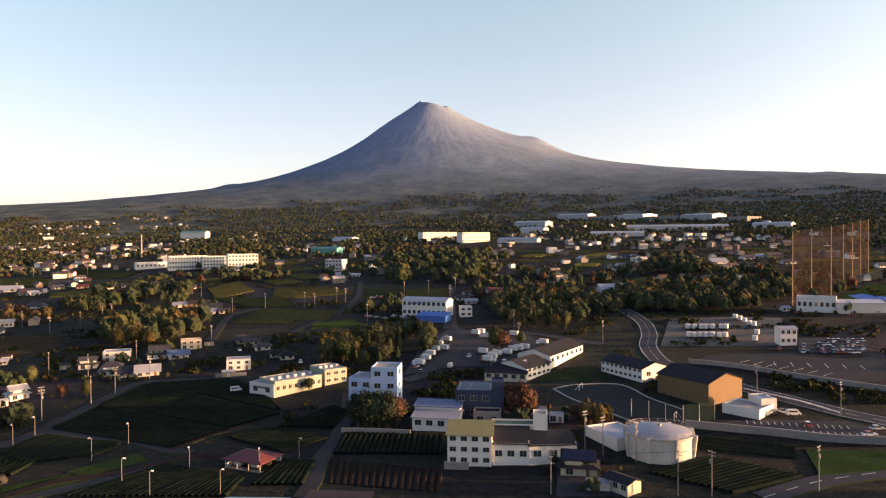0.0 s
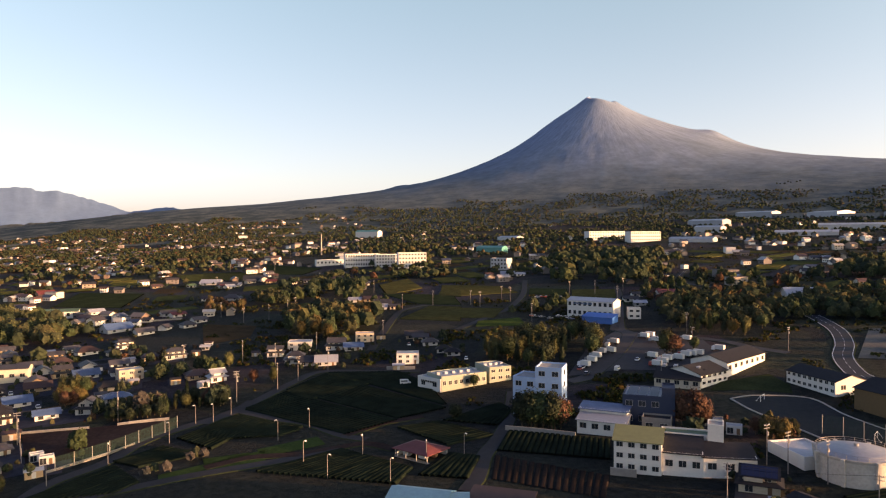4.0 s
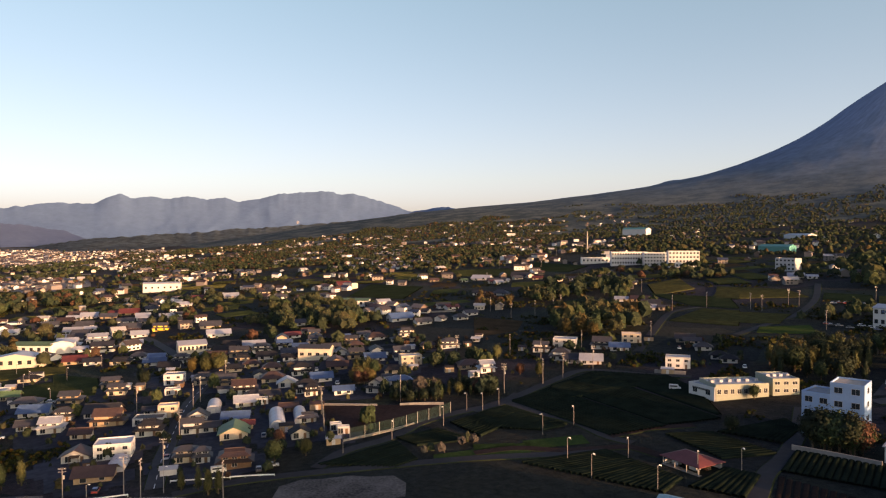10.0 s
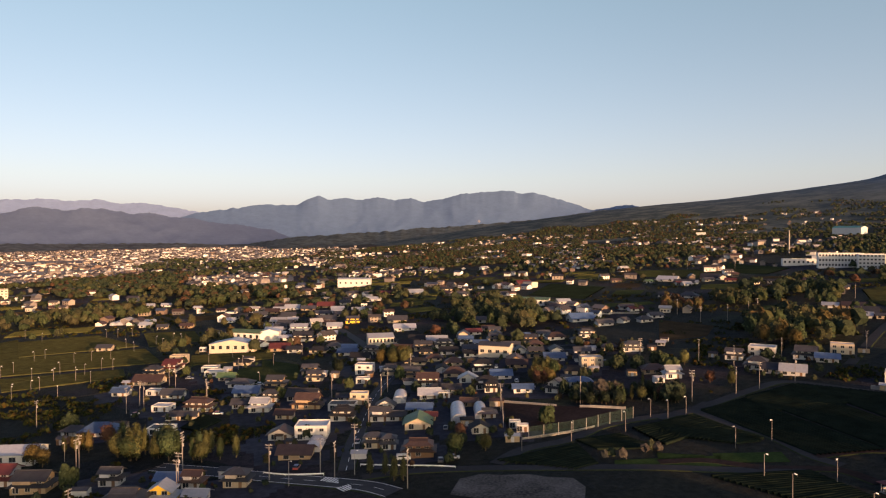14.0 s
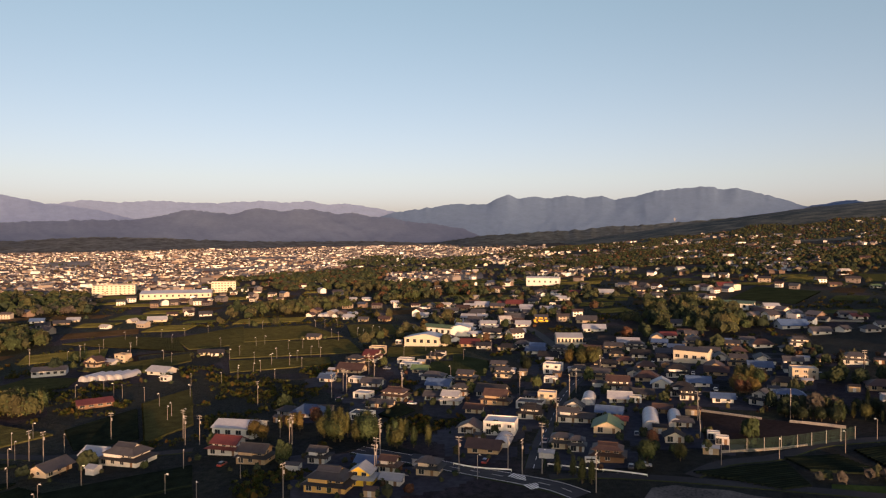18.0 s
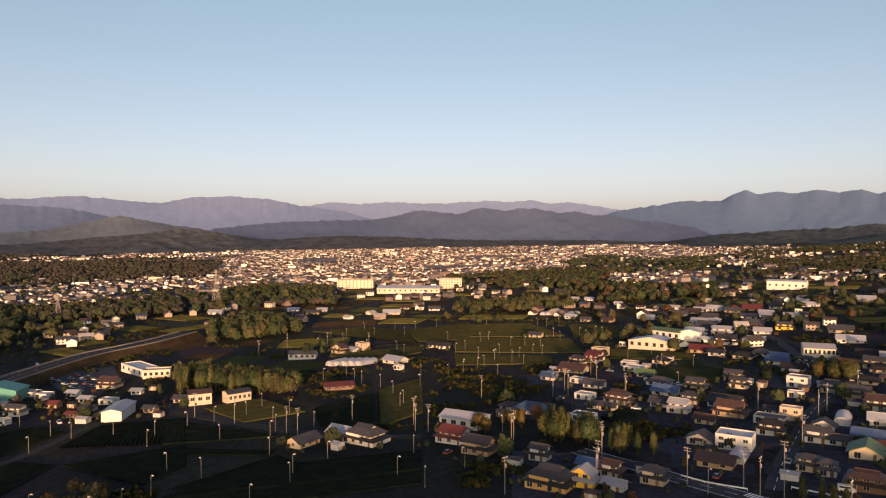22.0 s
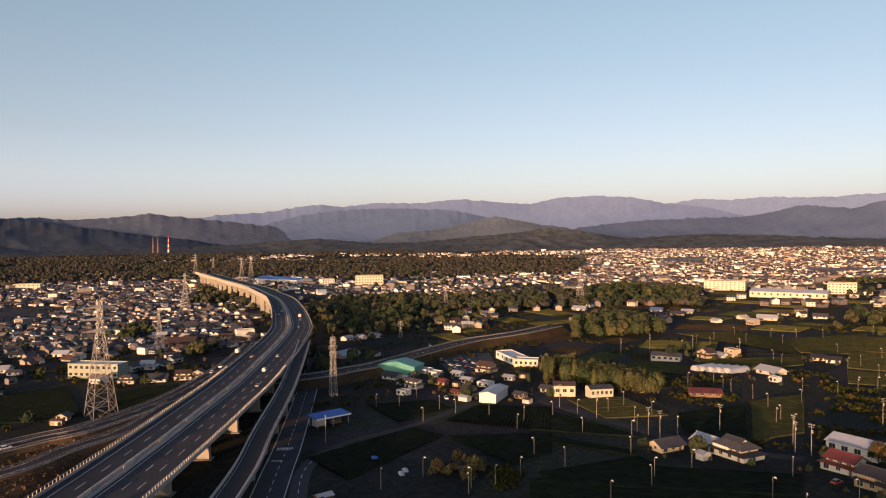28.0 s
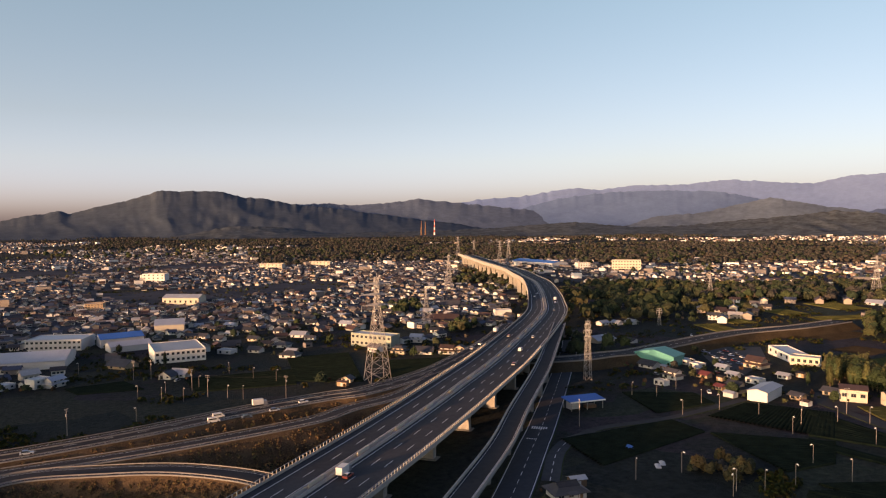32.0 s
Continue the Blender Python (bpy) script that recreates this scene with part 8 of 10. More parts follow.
for x, y in [(-1045.5,180.7), (-768.0,733.5), (-804.0,709.1), (-1045.1,247.3), (-930.6,546.1), (-699.0,829.8), (-938.4,548.6), (-570.5,933.4), (-558.5,976.6), (-780.8,811.3), (-1122.3,91.5), (-1102.3,234.6), (-762.6,829.8), (-823.3,781.3), (-600.6,967.8), (347.6,1084.7), (390.9,1075.2), (-574.7,990.3), (-1110.8,297.6), (-565.6,1001.3), (-524.2,1023.6), (-536.2,1025.3), (-525.6,1034.1), (-534.0,1029.8), (-905.6,729.7), (-436.8,1082.2), (-1072.3,504.3), (-916.9,752.3), (-690.3,1020.4), (-479.7,1209.3), (-516.5,1198.4), (-1089.6,732.6), (-882.8,980.0), (-1223.6,546.3), (-1109.7,761.7), (-549.3,1235.4), (-522.0,1277.5), (-1193.6,726.0), (-1401.4,-40.0), (-579.4,1389.0), (-655.6,1389.1), (-656.6,1454.7), (-1114.0,1169.3), (-1231.8,1184.6)]:
    TOWN.append((x, y, rt.uniform(0, 90), rt.uniform(9, 14), 8.0, 5.6, 2.0))


def land_z(x, y):
    """Height of the ground or, where it stands higher, of the volcano's foot."""
    z = ground_z(x, y)
    for k in np.nonzero((np.hypot(x, y) > 1650) & (y > 0))[0]:
        if -45 < azimuth(x[k], y[k]) < 60:
            z[k] = max(z[k], volcano_z(x[k], y[k]))
    return z


def town_meshes():
    t = np.array(TOWN)
    n = len(t)
    z = land_z(t[:, 0], t[:, 1])
    ca, sa = np.cos(np.radians(t[:, 2])), np.sin(np.radians(t[:, 2]))

    def put(lx, ly, lz):
        return np.stack([t[:, 0] + lx * ca - ly * sa, t[:, 1] + lx * sa + ly * ca, z + lz], 1)

    w, d, h, s = t[:, 3] / 2, t[:, 4] / 2, t[:, 5], t[:, 6]
    zero = np.zeros(n)
    v = [put(-w, -d, zero - 2), put(w, -d, zero - 2), put(w, d, zero - 2), put(-w, d, zero - 2), put(-w, -d, h), put(w, -d, h), put(w, d, h), put(-w, d, h), put(-w, zero, h + s - 0.1), put(w, zero, h + s - 0.1)]
    V = np.stack(v, 1).reshape(-1, 3)
    tri = np.array([(0, 1, 5), (0, 5, 4), (1, 2, 6), (1, 6, 5), (2, 3, 7), (2, 7, 6), (3, 0, 4), (3, 4, 7), (4, 8, 7), (5, 6, 9)])
    F = (tri[None] + (np.arange(n) * 10)[:, None, None]).reshape(-1, 3)
    ob = new("town_walls", quick_mesh("town_walls", V, F, TOWNWALL))
    tagged(ob, "pale walls of many close-set town houses", "town", kind="stuff")
    o = np.where(s > 0.5, 0.9, 0.05)
    e = h - np.where(s > 0.5, s * 0.9 / np.maximum(d, 1) * 0.8, 0)
    v = [put(-w - o, -d - o, e), put(w + o, -d - o, e), put(w + o, zero, h + s), put(-w - o, zero, h + s), put(w + o, d + o, e), put(-w - o, d + o, e)]
    v += [q - np.array([0, 0, 0.25]) for q in v]
    V = np.stack(v, 1).reshape(-1, 3)
    quad = np.array([(0, 1, 2, 3), (3, 2, 4, 5), (0, 6, 7, 1), (4, 10, 11, 5), (1, 7, 8, 2), (2, 8, 10, 4), (3, 9, 6, 0), (5, 11, 9, 3)])
    F = (quad[None] + (np.arange(n) * 12)[:, None, None]).reshape(-1, 4)
    ob = new("town_roofs", quick_mesh("town_roofs", V, F, TOWNROOF))
    tagged(ob, "grey, brown and blue roofs of many close-set town houses", "town", kind="stuff")


town_meshes()


def town_floor(name, label, a0, a1, r0, r1, material):
    """Streets, yards and car parks between close-set houses: one thin sheet with an uneven edge."""
    A, R = np.radians(np.arange(a0, a1 + 0.01, 0.5)), np.geomspace(r0, r1, 60)
    V = [(-r * math.sin(a), r * math.cos(a)) for a in A for r in R]
    z = [gz(x, y) + 0.3 for x, y in V]
    V = [(x, y, h) for (x, y), h in zip(V, z)]
    m, F = len(R), []
    for i in range(len(A) - 1):
        for j in range(m - 1):
            x, y = V[i * m + j][:2]
            edge = min(i, len(A) - 2 - i) / 8.0
            if noise.fractal(Vector((x * 0.005, y * 0.005, 6.6)), 1, 2, 3) > -0.25 - 0.4 * min(1.0, edge) + 0.4 * (1 - min(1.0, j / 8)) and not wooded(x, y):
                F.append((i * m + j, (i + 1) * m + j, (i + 1) * m + j + 1, i * m + j + 1))
    ob = new(name, quick_mesh(name, V, np.flip(np.array(F), 1), material, True))
    tagged(ob, label, "town ground", kind="structure")


town_floor("town_floor", "streets and yards between town houses, paled for haze", 62, 103, 1120, 3250, TOWNFLOOR)
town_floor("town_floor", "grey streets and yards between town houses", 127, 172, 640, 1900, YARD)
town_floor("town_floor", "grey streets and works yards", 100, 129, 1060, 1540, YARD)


def town_windows():
    """Dark panes, a little proud, on the nearer town houses."""
    t = np.array([q for q in TOWN if math.hypot(q[0], q[1]) < 1000])
    z = ground_z(t[:, 0], t[:, 1])
    ca, sa = np.cos(np.radians(t[:, 2])), np.sin(np.radians(t[:, 2]))
    r = np.random.RandomState(8)
    Vs = []
    for floor_z in (0.9, 3.2):
        for side in (-1, 1):
            for col in (-0.3, 0.0, 0.3):
                on = (t[:, 5] > floor_z + 1.3) & (r.uniform(size=len(t)) < 0.85)
                ww = r.uniform(0.6, 1.0, len(t))
                y0, y1 = side * (t[:, 4] / 2 - 0.05), side * (t[:, 4] / 2 + 0.05)
                x = col * t[:, 3]
                ring = []
                for y in (y0, y1):
                    for dx, dz in ((-1, 0), (1, 0), (1, 1.2), (-1, 1.2)):
                        lx = x + dx * ww * side
                        ring.append(np.stack([t[:, 0] + lx * ca - y * sa, t[:, 1] + lx * sa + y * ca, z + floor_z + dz], 1)[on])
                Vs.append(np.stack(ring, 1).reshape(-1, 3))
    V = np.concatenate(Vs)
    quad = np.array([(4, 5, 6, 7), (0, 1, 5, 4), (1, 2, 6, 5), (2, 3, 7, 6), (3, 0, 4, 7)])
    F = (quad[None] + (np.arange(len(V) // 8) * 8)[:, None, None]).reshape(-1, 4)
    ob = new("town_windows", quick_mesh("town_windows", V, F, GLASS))
    tagged(ob, "dark window panes of many close-set town houses", "town", kind="stuff")


town_windows()

# ---- joined woods ----
for x, y, *_ in TOWN:
    TAKEN.add((round(x / CELL), round(y / CELL)))
rw = random.Random(9)


def woodland(a0, a1, r0, r1, per_ha, grain, cut, low, high, mix, sector=False):
    area = radians(a1 - a0) * (r1 * r1 - r0 * r0) / 2 / 10000
    for _ in range(int(area * per_ha)):
        a, r = radians(rw.uniform(a0, a1)), math.sqrt(rw.uniform(r0 * r0, r1 * r1))
        x, y = -math.sin(a) * r, math.cos(a) * r
        if noise.fractal(Vector((x * grain, y * grain, 7.7)), 1, 2, 3) < cut or not free(x, y) or sector and not wooded(x, y):
            continue
        MASS[rw.choice(mix.split())].append((x, y, rw.uniform(low, high)))


for a0, a1, r0, r1 in WOOD_SECTORS:
    far = r0 > 1300
    # haze-greyed brown crowns fill the far sectors
    mix = ("brown brown brown dark brown" if far else "brown dark green dark brown olive dark") if a0 > 85 else "dark green dark brown dark dark green" if far else "green olive dark green dark dark russet"
    woodland(a0 - 1, a1 + 1, r0 * 0.93, r1 * 1.07, (24 if a0 == 26 else 44 if a0 < 60 else 52) if far else 120, 0.006, (0.0 if a0 == 26 else -0.3 if a0 < 60 else -0.4) if far else -0.35, *((5, 8) if a0 == 26 else (6, 9.5) if a0 < 0 else (7, 11.5)), mix, True)
woodland(-36, 52, 1000, 1400, 40, 0.005, 0.02, 6, 10, "dark green green gold dark green olive dark")
woodland(-36, 30, 480, 1000, 44, 0.006, 0.12, 6, 10, "green dark dark green dark olive russet dark green dark")
# mixed darker to stand for shade on these groves
woodland(30, 66, 420, 1400, 34, 0.006, 0.1, 5, 9, "dark green dark green dark olive dark russet")
# extra olive and gold stand in for sunlight on the leaves
woodland(60, 112, 480, 1250, 22, 0.005, 0.16, 5, 10, "olive olive gold green olive dark")
woodland(112, 130, 450, 1300, 22, 0.005, 0.08, 7, 11, "dark green olive dark")
woodland(60, 172, 1200, 3100, 5, 0.004, 0.1, 6, 10, "brown olive dark brown")
woodland(60, 128, 2900, 3300, 22, 0.003, -0.2, 6, 9, "brown brown dark")
woodland(128, 172, 2900, 3300, 10, 0.003, -0.1, 6, 9, "brown dark")
woodland(113, 172, 420, 1900, 9, 0.01, -0.1, 3, 6, "dark brown green brown dark")


def wood_mesh(colour, trees):
    """Rounded, lumpy crowns for many trees, with loose leaf sprays on the nearer ones."""
    t = np.array(trees)
    dist = np.hypot(t[:, 0], t[:, 1])
    r = np.random.RandomState(3)
    Vs, Fs, Ls, at_vert = [], [], [], 0
    # distances, heights, finer or coarser lump, sprays on it
    for lo, hi, small, tall, level, cut, sprays in ((0, 700, 0, 4.6, 2, -0.4, 14), (0, 420, 4.6, 99, 3, -0.6, 70), (420, 700, 4.6, 99, 2, -0.6, 100), (700, 1000, 0, 99, 2, -0.2, 14), (1000, 9999, 0, 99, 1, -0.3, 0)):
        s = t[(dist >= lo) & (dist < hi) & (t[:, 2] >= small) & (t[:, 2] < tall)]
        if not len(s):
            continue
        n = len(s)
        dv, df = dome(level, cut)
        base = np.stack([s[:, 0], s[:, 1], land_z(s[:, 0], s[:, 1])], 1)
        h, slim = s[:, 2] * (0.85 if lo >= 1000 else 1.0), r.uniform(0.36, 0.5, n) * (1.0 if lo < 700 else 1.15 if lo < 1000 else 1.3)
        turn = r.uniform(0, 6.283, n)
        ca, sa = np.cos(turn)[:, None], np.sin(turn)[:, None]
        dx, dy, dz = dv[None, :, 0] * ca - dv[None, :, 1] * sa, dv[None, :, 0] * sa + dv[None, :, 1] * ca, np.repeat(dv[None, :, 2], n, 0)
        ph = r.uniform(0, 6.283, (n, 3))
        lump = 1 + 0.16 * np.sin(dx * 4.3 + ph[:, :1]) * np.sin(dy * 4.7 + ph[:, 1:2]) + 0.12 * np.sin(dz * 6 + dx * 5 + ph[:, 2:]) + r.uniform(-0.24, 0.24, dx.shape)
        taper = 1 - np.repeat(r.choice((0.0, 0.1, 0.35), n)[:, None], len(dv), 1) * (dz * 0.5 + 0.5)
        V = np.stack([base[:, :1] + dx * lump * taper * (slim * h)[:, None], base[:, 1:2] + dy * lump * taper * (slim * h)[:, None], base[:, 2:] + (0.52 + 0.47 * dz * lump) * h[:, None]], -1)
        Vs.append(V.reshape(-1, 3))
        Fs.append((df[None] + at_vert + (np.arange(n) * len(dv))[:, None, None]).reshape(-1, 3))
        at_vert += n * len(dv)
        if sprays:
            k = r.randint(0, len(dv), (n, sprays))
            rows = np.arange(n)[:, None]
            p = V[rows, k].reshape(-1, 3)
            d = np.stack([dx[rows, k], dy[rows, k], dz[rows, k]], -1).reshape(-1, 3)
            p = p + d * np.repeat(h, sprays)[:, None] * r.uniform(-0.01, 0.05, (len(p), 1)) + r.normal(size=p.shape) * np.repeat(h, sprays)[:, None] * 0.035
            Ls.append(leaf_quads(p, d + np.array([0, 0, 0.4]), np.repeat(h, sprays) * (0.055 if sprays > 50 else 0.085), r, 0.6))
    ob = new("woodland", quick_mesh("woodland", np.concatenate(Vs), np.concatenate(Fs), WOODLEAF[colour]))
    words = TREE_LABELS[colour].replace(" tree", "")
    tagged(ob, f"{words} woods over the hillside", "woods", kind="stuff")
    if Ls:
        V = np.concatenate(Ls)
        ob = new("woodland_leaves", quick_mesh("woodland_leaves", V, np.arange(len(V)).reshape(-1, 4), LEAF[colour]))
        tagged(ob, f"loose leaf sprays of {words} woods", "woods", kind="stuff")


for c, trees in MASS.items():
    if trees:
        wood_mesh(c, trees)



# ---- scrub and hedges ----
def scrub():
    r = np.random.RandomState(14)
    pts = []
    while len(pts) < 13000:
        a, q = radians(r.uniform(-38, 172)), math.exp(r.uniform(math.log(215), math.log(1300)))
        x, y = -math.sin(a) * q, math.cos(a) * q
        if free(x, y) and not (q < 360 and 1.9 < a < 2.65) and noise.fractal(Vector((x * 0.02, y * 0.02, 2.2)), 1, 2, 3) > 0.02:
            pts.append((x, y, r.uniform(0.6, 2.2)))
    t = np.repeat(np.array(pts), 11, 0)
    n = len(t)
    d = r.normal(size=(n, 3))
    d[:, 2] = np.abs(d[:, 2])
    d /= np.linalg.norm(d, axis=1)[:, None]
    p = np.stack([t[:, 0], t[:, 1], ground_z(t[:, 0], t[:, 1])], 1) + d * t[:, 2:3] * np.array([1.1, 1.1, 0.8])
    V = leaf_quads(p, d, t[:, 2] * 0.5, r)
    ob = new("scrub", quick_mesh("scrub", V, np.arange(len(V)).reshape(-1, 4), WOODS))
    tagged(ob, "low green and brown scrub along field edges", "scrub", kind="stuff")


scrub()


# ---- expressway viaduct ----
VIADUCT = [(29, -101), (-128, -163), (-177, -183), (-230, -206), (-308, -242), (-447, -315), (-519, -364), (-590, -418), (-674, -487), (-732, -546), (-803, -620), (-901, -742), (-1086, -966)]
RAMP_FAR = [(-48, -273, -4.0), (-69, -265, -3.6), (-108, -257, -3.1), (-146, -253, -2.7), (-183, -245, -2.2), (-200, -239, -1.8), (-242, -242, -1.3), (-283, -255, -0.9), (-334, -276, -0.4), (-393, -307, 0.0)]
RAMP_LOW = [(-45, -257, -5.0), (-65, -249, -4.3), (-102, -235, -3.7), (-156, -222, -3.0), (-179, -223, -2.3), (-206, -222, -1.7), (-245, -236, -1.0)]
RAMP_NEAR = [(-40, -237, -3.0), (-62, -238, -2.8), (-82, -224, -2.7), (-97, -209, -2.5), (-108, -189, -2.3), (-112, -174, -2.2), (-113, -162, -2.0)]
RAMP_RIGHT = [(-128, -123, -4.0), (-155, -135, -3.4), (-189, -151, -2.8), (-225, -171, -2.1), (-288, -205, -1.5), (-343, -237, -0.9), (-417, -281, -0.3)]
VLINE = smooth_line([(*p, 0.0) for p in VIADUCT], 4.0)


def shifted(line, offset, rise=0.0):
    q = line.copy()
    q[:, :2] += normals(line) * offset
    q[:, 2] += rise
    return q


def strip(line, o0, o1, rise, dash=0, skip=0):
    a, b = shifted(line, o0, rise), shifted(line, o1, rise)
    g = Geo()
    for i in range(len(line) - 1):
        if dash and i % (dash + skip) >= dash:
            continue
        g.poly([b[i], b[i + 1], a[i + 1], a[i]])
    return g


def viaduct():
    ob = thing("viaduct", Matrix(), "tall concrete expressway viaduct curving into the distance", "viaduct", kind="structure")
    half = 16.5
    part("deck", loft(VLINE, [(-half, 0), (-half, -0.5), (-12.5, -1.0), (-11, -2.6), (-3, -2.6), (-2, -1.2), (2, -1.2), (3, -2.6), (11, -2.6), (12.5, -1.0), (half, -0.5), (half, 0)]), PALECON, ob)
    part("roadway", strip(VLINE, half - 0.4, 3.6, 0.03), ASPHALT, ob, "dark asphalt carriageway")
    part("roadway", strip(VLINE, 0.4, -half + 0.4, 0.03), ASPHALT, ob, "dark asphalt carriageway")
    fine = smooth_line([(*p, 0.0) for p in VIADUCT], 2.0)
    for o in (13.2, 4.6, -0.9, -14.4):
        part("edge_line", strip(fine, o + 0.1, o - 0.1, 0.05), PAINT, ob)
    for o in (8.6, -5.4, -9.9):
        part("lane_line", strip(fine, o + 0.09, o - 0.09, 0.05, 3, 5), PAINT, ob)
    for s in (1, -1):
        edge = shifted(VLINE, s * (half - 0.2))
        part("parapet", loft(edge, [(-0.2, 0), (0.2, 0), (0.2, 0.9), (-0.2, 0.9)]), PALECON, ob)
        rail, posts = Geo(), Geo()
        fe = shifted(fine, s * (half - 0.2))
        for k in range(0, 190):
            p = fe[k]
            posts.box(p[0] - 0.13, p[1] - 0.13, 0.85, p[0] + 0.13, p[1] + 0.13, 2.1)
        tagged(part("rail_post_row", posts, PALECON, ob), kind="stuff")
        part("hand_rail", loft(fe[:190], [(-0.06, 2.0), (0.06, 2.0), (0.06, 2.12), (-0.06, 2.12)]), STEEL, ob)
    for lo, hi in ((2.2, 3.4), (0.3, 0.9)):
        mid = shifted(VLINE, (lo + hi) / 2)
        part("median_barrier", loft(mid, [(-0.3, 0), (0.3, 0), (0.12, 0.9), (-0.12, 0.9)]), PALECON, ob)
    for k in range(3, len(VLINE) - 4, 7):
        seg = shifted(VLINE[k:k + 3], 1.8)
        part("glare_screen", loft(seg, [(-0.08, 0.5), (0.08, 0.5), (0.08, 1.7), (-0.08, 1.7)]), CREAM, ob)
    wall = shifted(VLINE, half - 0.1)
    far = [k for k in range(len(VLINE)) if math.hypot(*VLINE[k][:2]) > 640]
    part("noise_wall", loft(wall[far[0]:], [(-0.15, 0.8), (0.15, 0.8), (0.15, 4.5), (-0.15, 4.5)]), PALECON, ob, "pale concrete noise wall")
    n = normals(VLINE)
    for k in range(4, len(VLINE) - 2, 10):
        p, m = VLINE[k], n[k]
        ang = math.atan2(m[1], m[0])
        for o in (7.5, -7.5):
            x, y = p[0] + m[0] * o, p[1] + m[1] * o
            z0 = gz(x, y) - 1
            c, s = math.cos(ang), math.sin(ang)

            def ring(a, b, z):
                return [(x + u * c - v * s, y + u * s + v * c, z) for u, v in ((-a, -b), (a, -b), (a, b), (-a, b))]

            g = Geo().solid(ring(2.4, 1.3, z0), ring(2.4, 1.3, -7.0)).solid(ring(2.4, 1.3, -7.0), ring(4.6, 1.3, -2.6))
            part("pier", g, PALECON, ob)
            part("pier_foot", Geo().solid(ring(3.6, 2.4, z0 - 1), ring(3.6, 2.4, z0 + 1.4)), CONCRETE, ob)


viaduct()


def slip_road(label, pts, width, bank, lines=True):
    """A ramp beside the viaduct: on an earth bank or on piers."""
    line = smooth_line(pts, 4.0)
    ob = thing("slip_road", Matrix(), label, "slip road", kind="structure")
    h = width / 2
    part("deck", loft(line, [(-h, 0), (-h, -0.5), (-h + 2, -1.4), (h - 2, -1.4), (h, -0.5), (h, 0)]), CONCRETE, ob)
    part("roadway", strip(line, h - 0.4, -h + 0.4, 0.03), ASPHALT_PALE, ob, "dark asphalt lane")
    if lines:
        for o in (h - 1.3, -h + 1.3):
            part("edge_line", strip(line, o + 0.06, o - 0.06, 0.05), PAINT, ob)
    if width > 9:
        part("lane_line", strip(line, 0.09, -0.09, 0.05, 1, 2), PAINT, ob)
    for s in (1, -1):
        edge = shifted(line, s * (h - 0.3))
        if not bank:
            part("parapet", loft(edge, [(-0.2, 0), (0.2, 0), (0.2, 1.0), (-0.2, 1.0)]), PALECON, ob)
            continue
        part("guard_rail", loft(edge, [(-0.06, 0.5), (0.06, 0.5), (0.06, 0.8), (-0.06, 0.8)]), POLE, ob)
        posts = Geo()
        for p in edge:
            posts.box(p[0] - 0.06, p[1] - 0.06, p[2] - 0.2, p[0] + 0.06, p[1] + 0.06, p[2] + 0.8)
        tagged(part("rail_post_row", posts, POLE, ob), kind="stuff")
    if "two-lane" in label:
        part("median_rail", loft(line, [(-0.06, 0.4), (0.06, 0.4), (0.06, 0.85), (-0.06, 0.85)]), POLE, ob)
    if bank:
        g = Geo()
        for s in (1, -1):
            top = shifted(line, s * h, -0.4)
            low = drape(line, s * (h + 9), -0.3)
            for i in range(len(line) - 1):
                q = [top[i], top[i + 1], low[i + 1], low[i]]
                g.poly(q if s > 0 else q[::-1])
        part("bank", g, DRYBANK, ob, "dry grass bank")
    else:
        n = normals(line)
        for k in range(3, len(line) - 1, 8):
            p = line[k]
            z0 = gz(p[0], p[1]) - 1
            part("pier", Geo().tube((p[0], p[1], z0), (p[0], p[1], p[2] - 1.2), 1.2, 1.5, 12), CONCRETE, ob)


slip_road("two-lane slip road on a grassy bank", RAMP_FAR, 12, True)
slip_road("single-lane slip road on a grassy bank", RAMP_LOW, 8, True)
slip_road("curved slip road on a bank of dry grass", RAMP_NEAR, 8.5, True)
slip_road("narrow slip road on piers beside the viaduct", RAMP_RIGHT, 8.5, False)


# ---- poles, masts and pylons ----
MASTERS = {}


def utility_pole(x, y, turn):
    m = at(x, y, turn + random.uniform(-8, 8))
    if "utility" in MASTERS:
        return copy_thing(MASTERS["utility"], m)
    ob = thing("utility_pole", m, "grey concrete utility pole with steel crossarms", "utility pole", "utility poles")
    part("pole", Geo().tube((0, 0, -1), (0, 0, 11.5), 0.16, 0.1, 8), POLE, ob)
    for z in (11.0, 10.2):
        part("crossarm", Geo().box(-1.1, -0.06, z, 1.1, 0.06, z + 0.12), STEEL, ob)
    part("transformer", Geo().tube((0.35, 0, 8.2), (0.35, 0, 9.2), 0.28, 0.28, 10), STEEL, ob, "grey steel transformer can")
    g = Geo()
    for k in (-1.0, -0.55, 0.55, 1.0):
        g.tube((k, 0, 11.1), (k, 0, 11.4), 0.05, 0.03, 6)
    part("insulator_set", g, PAINT, ob)
    MASTERS["utility"] = ob


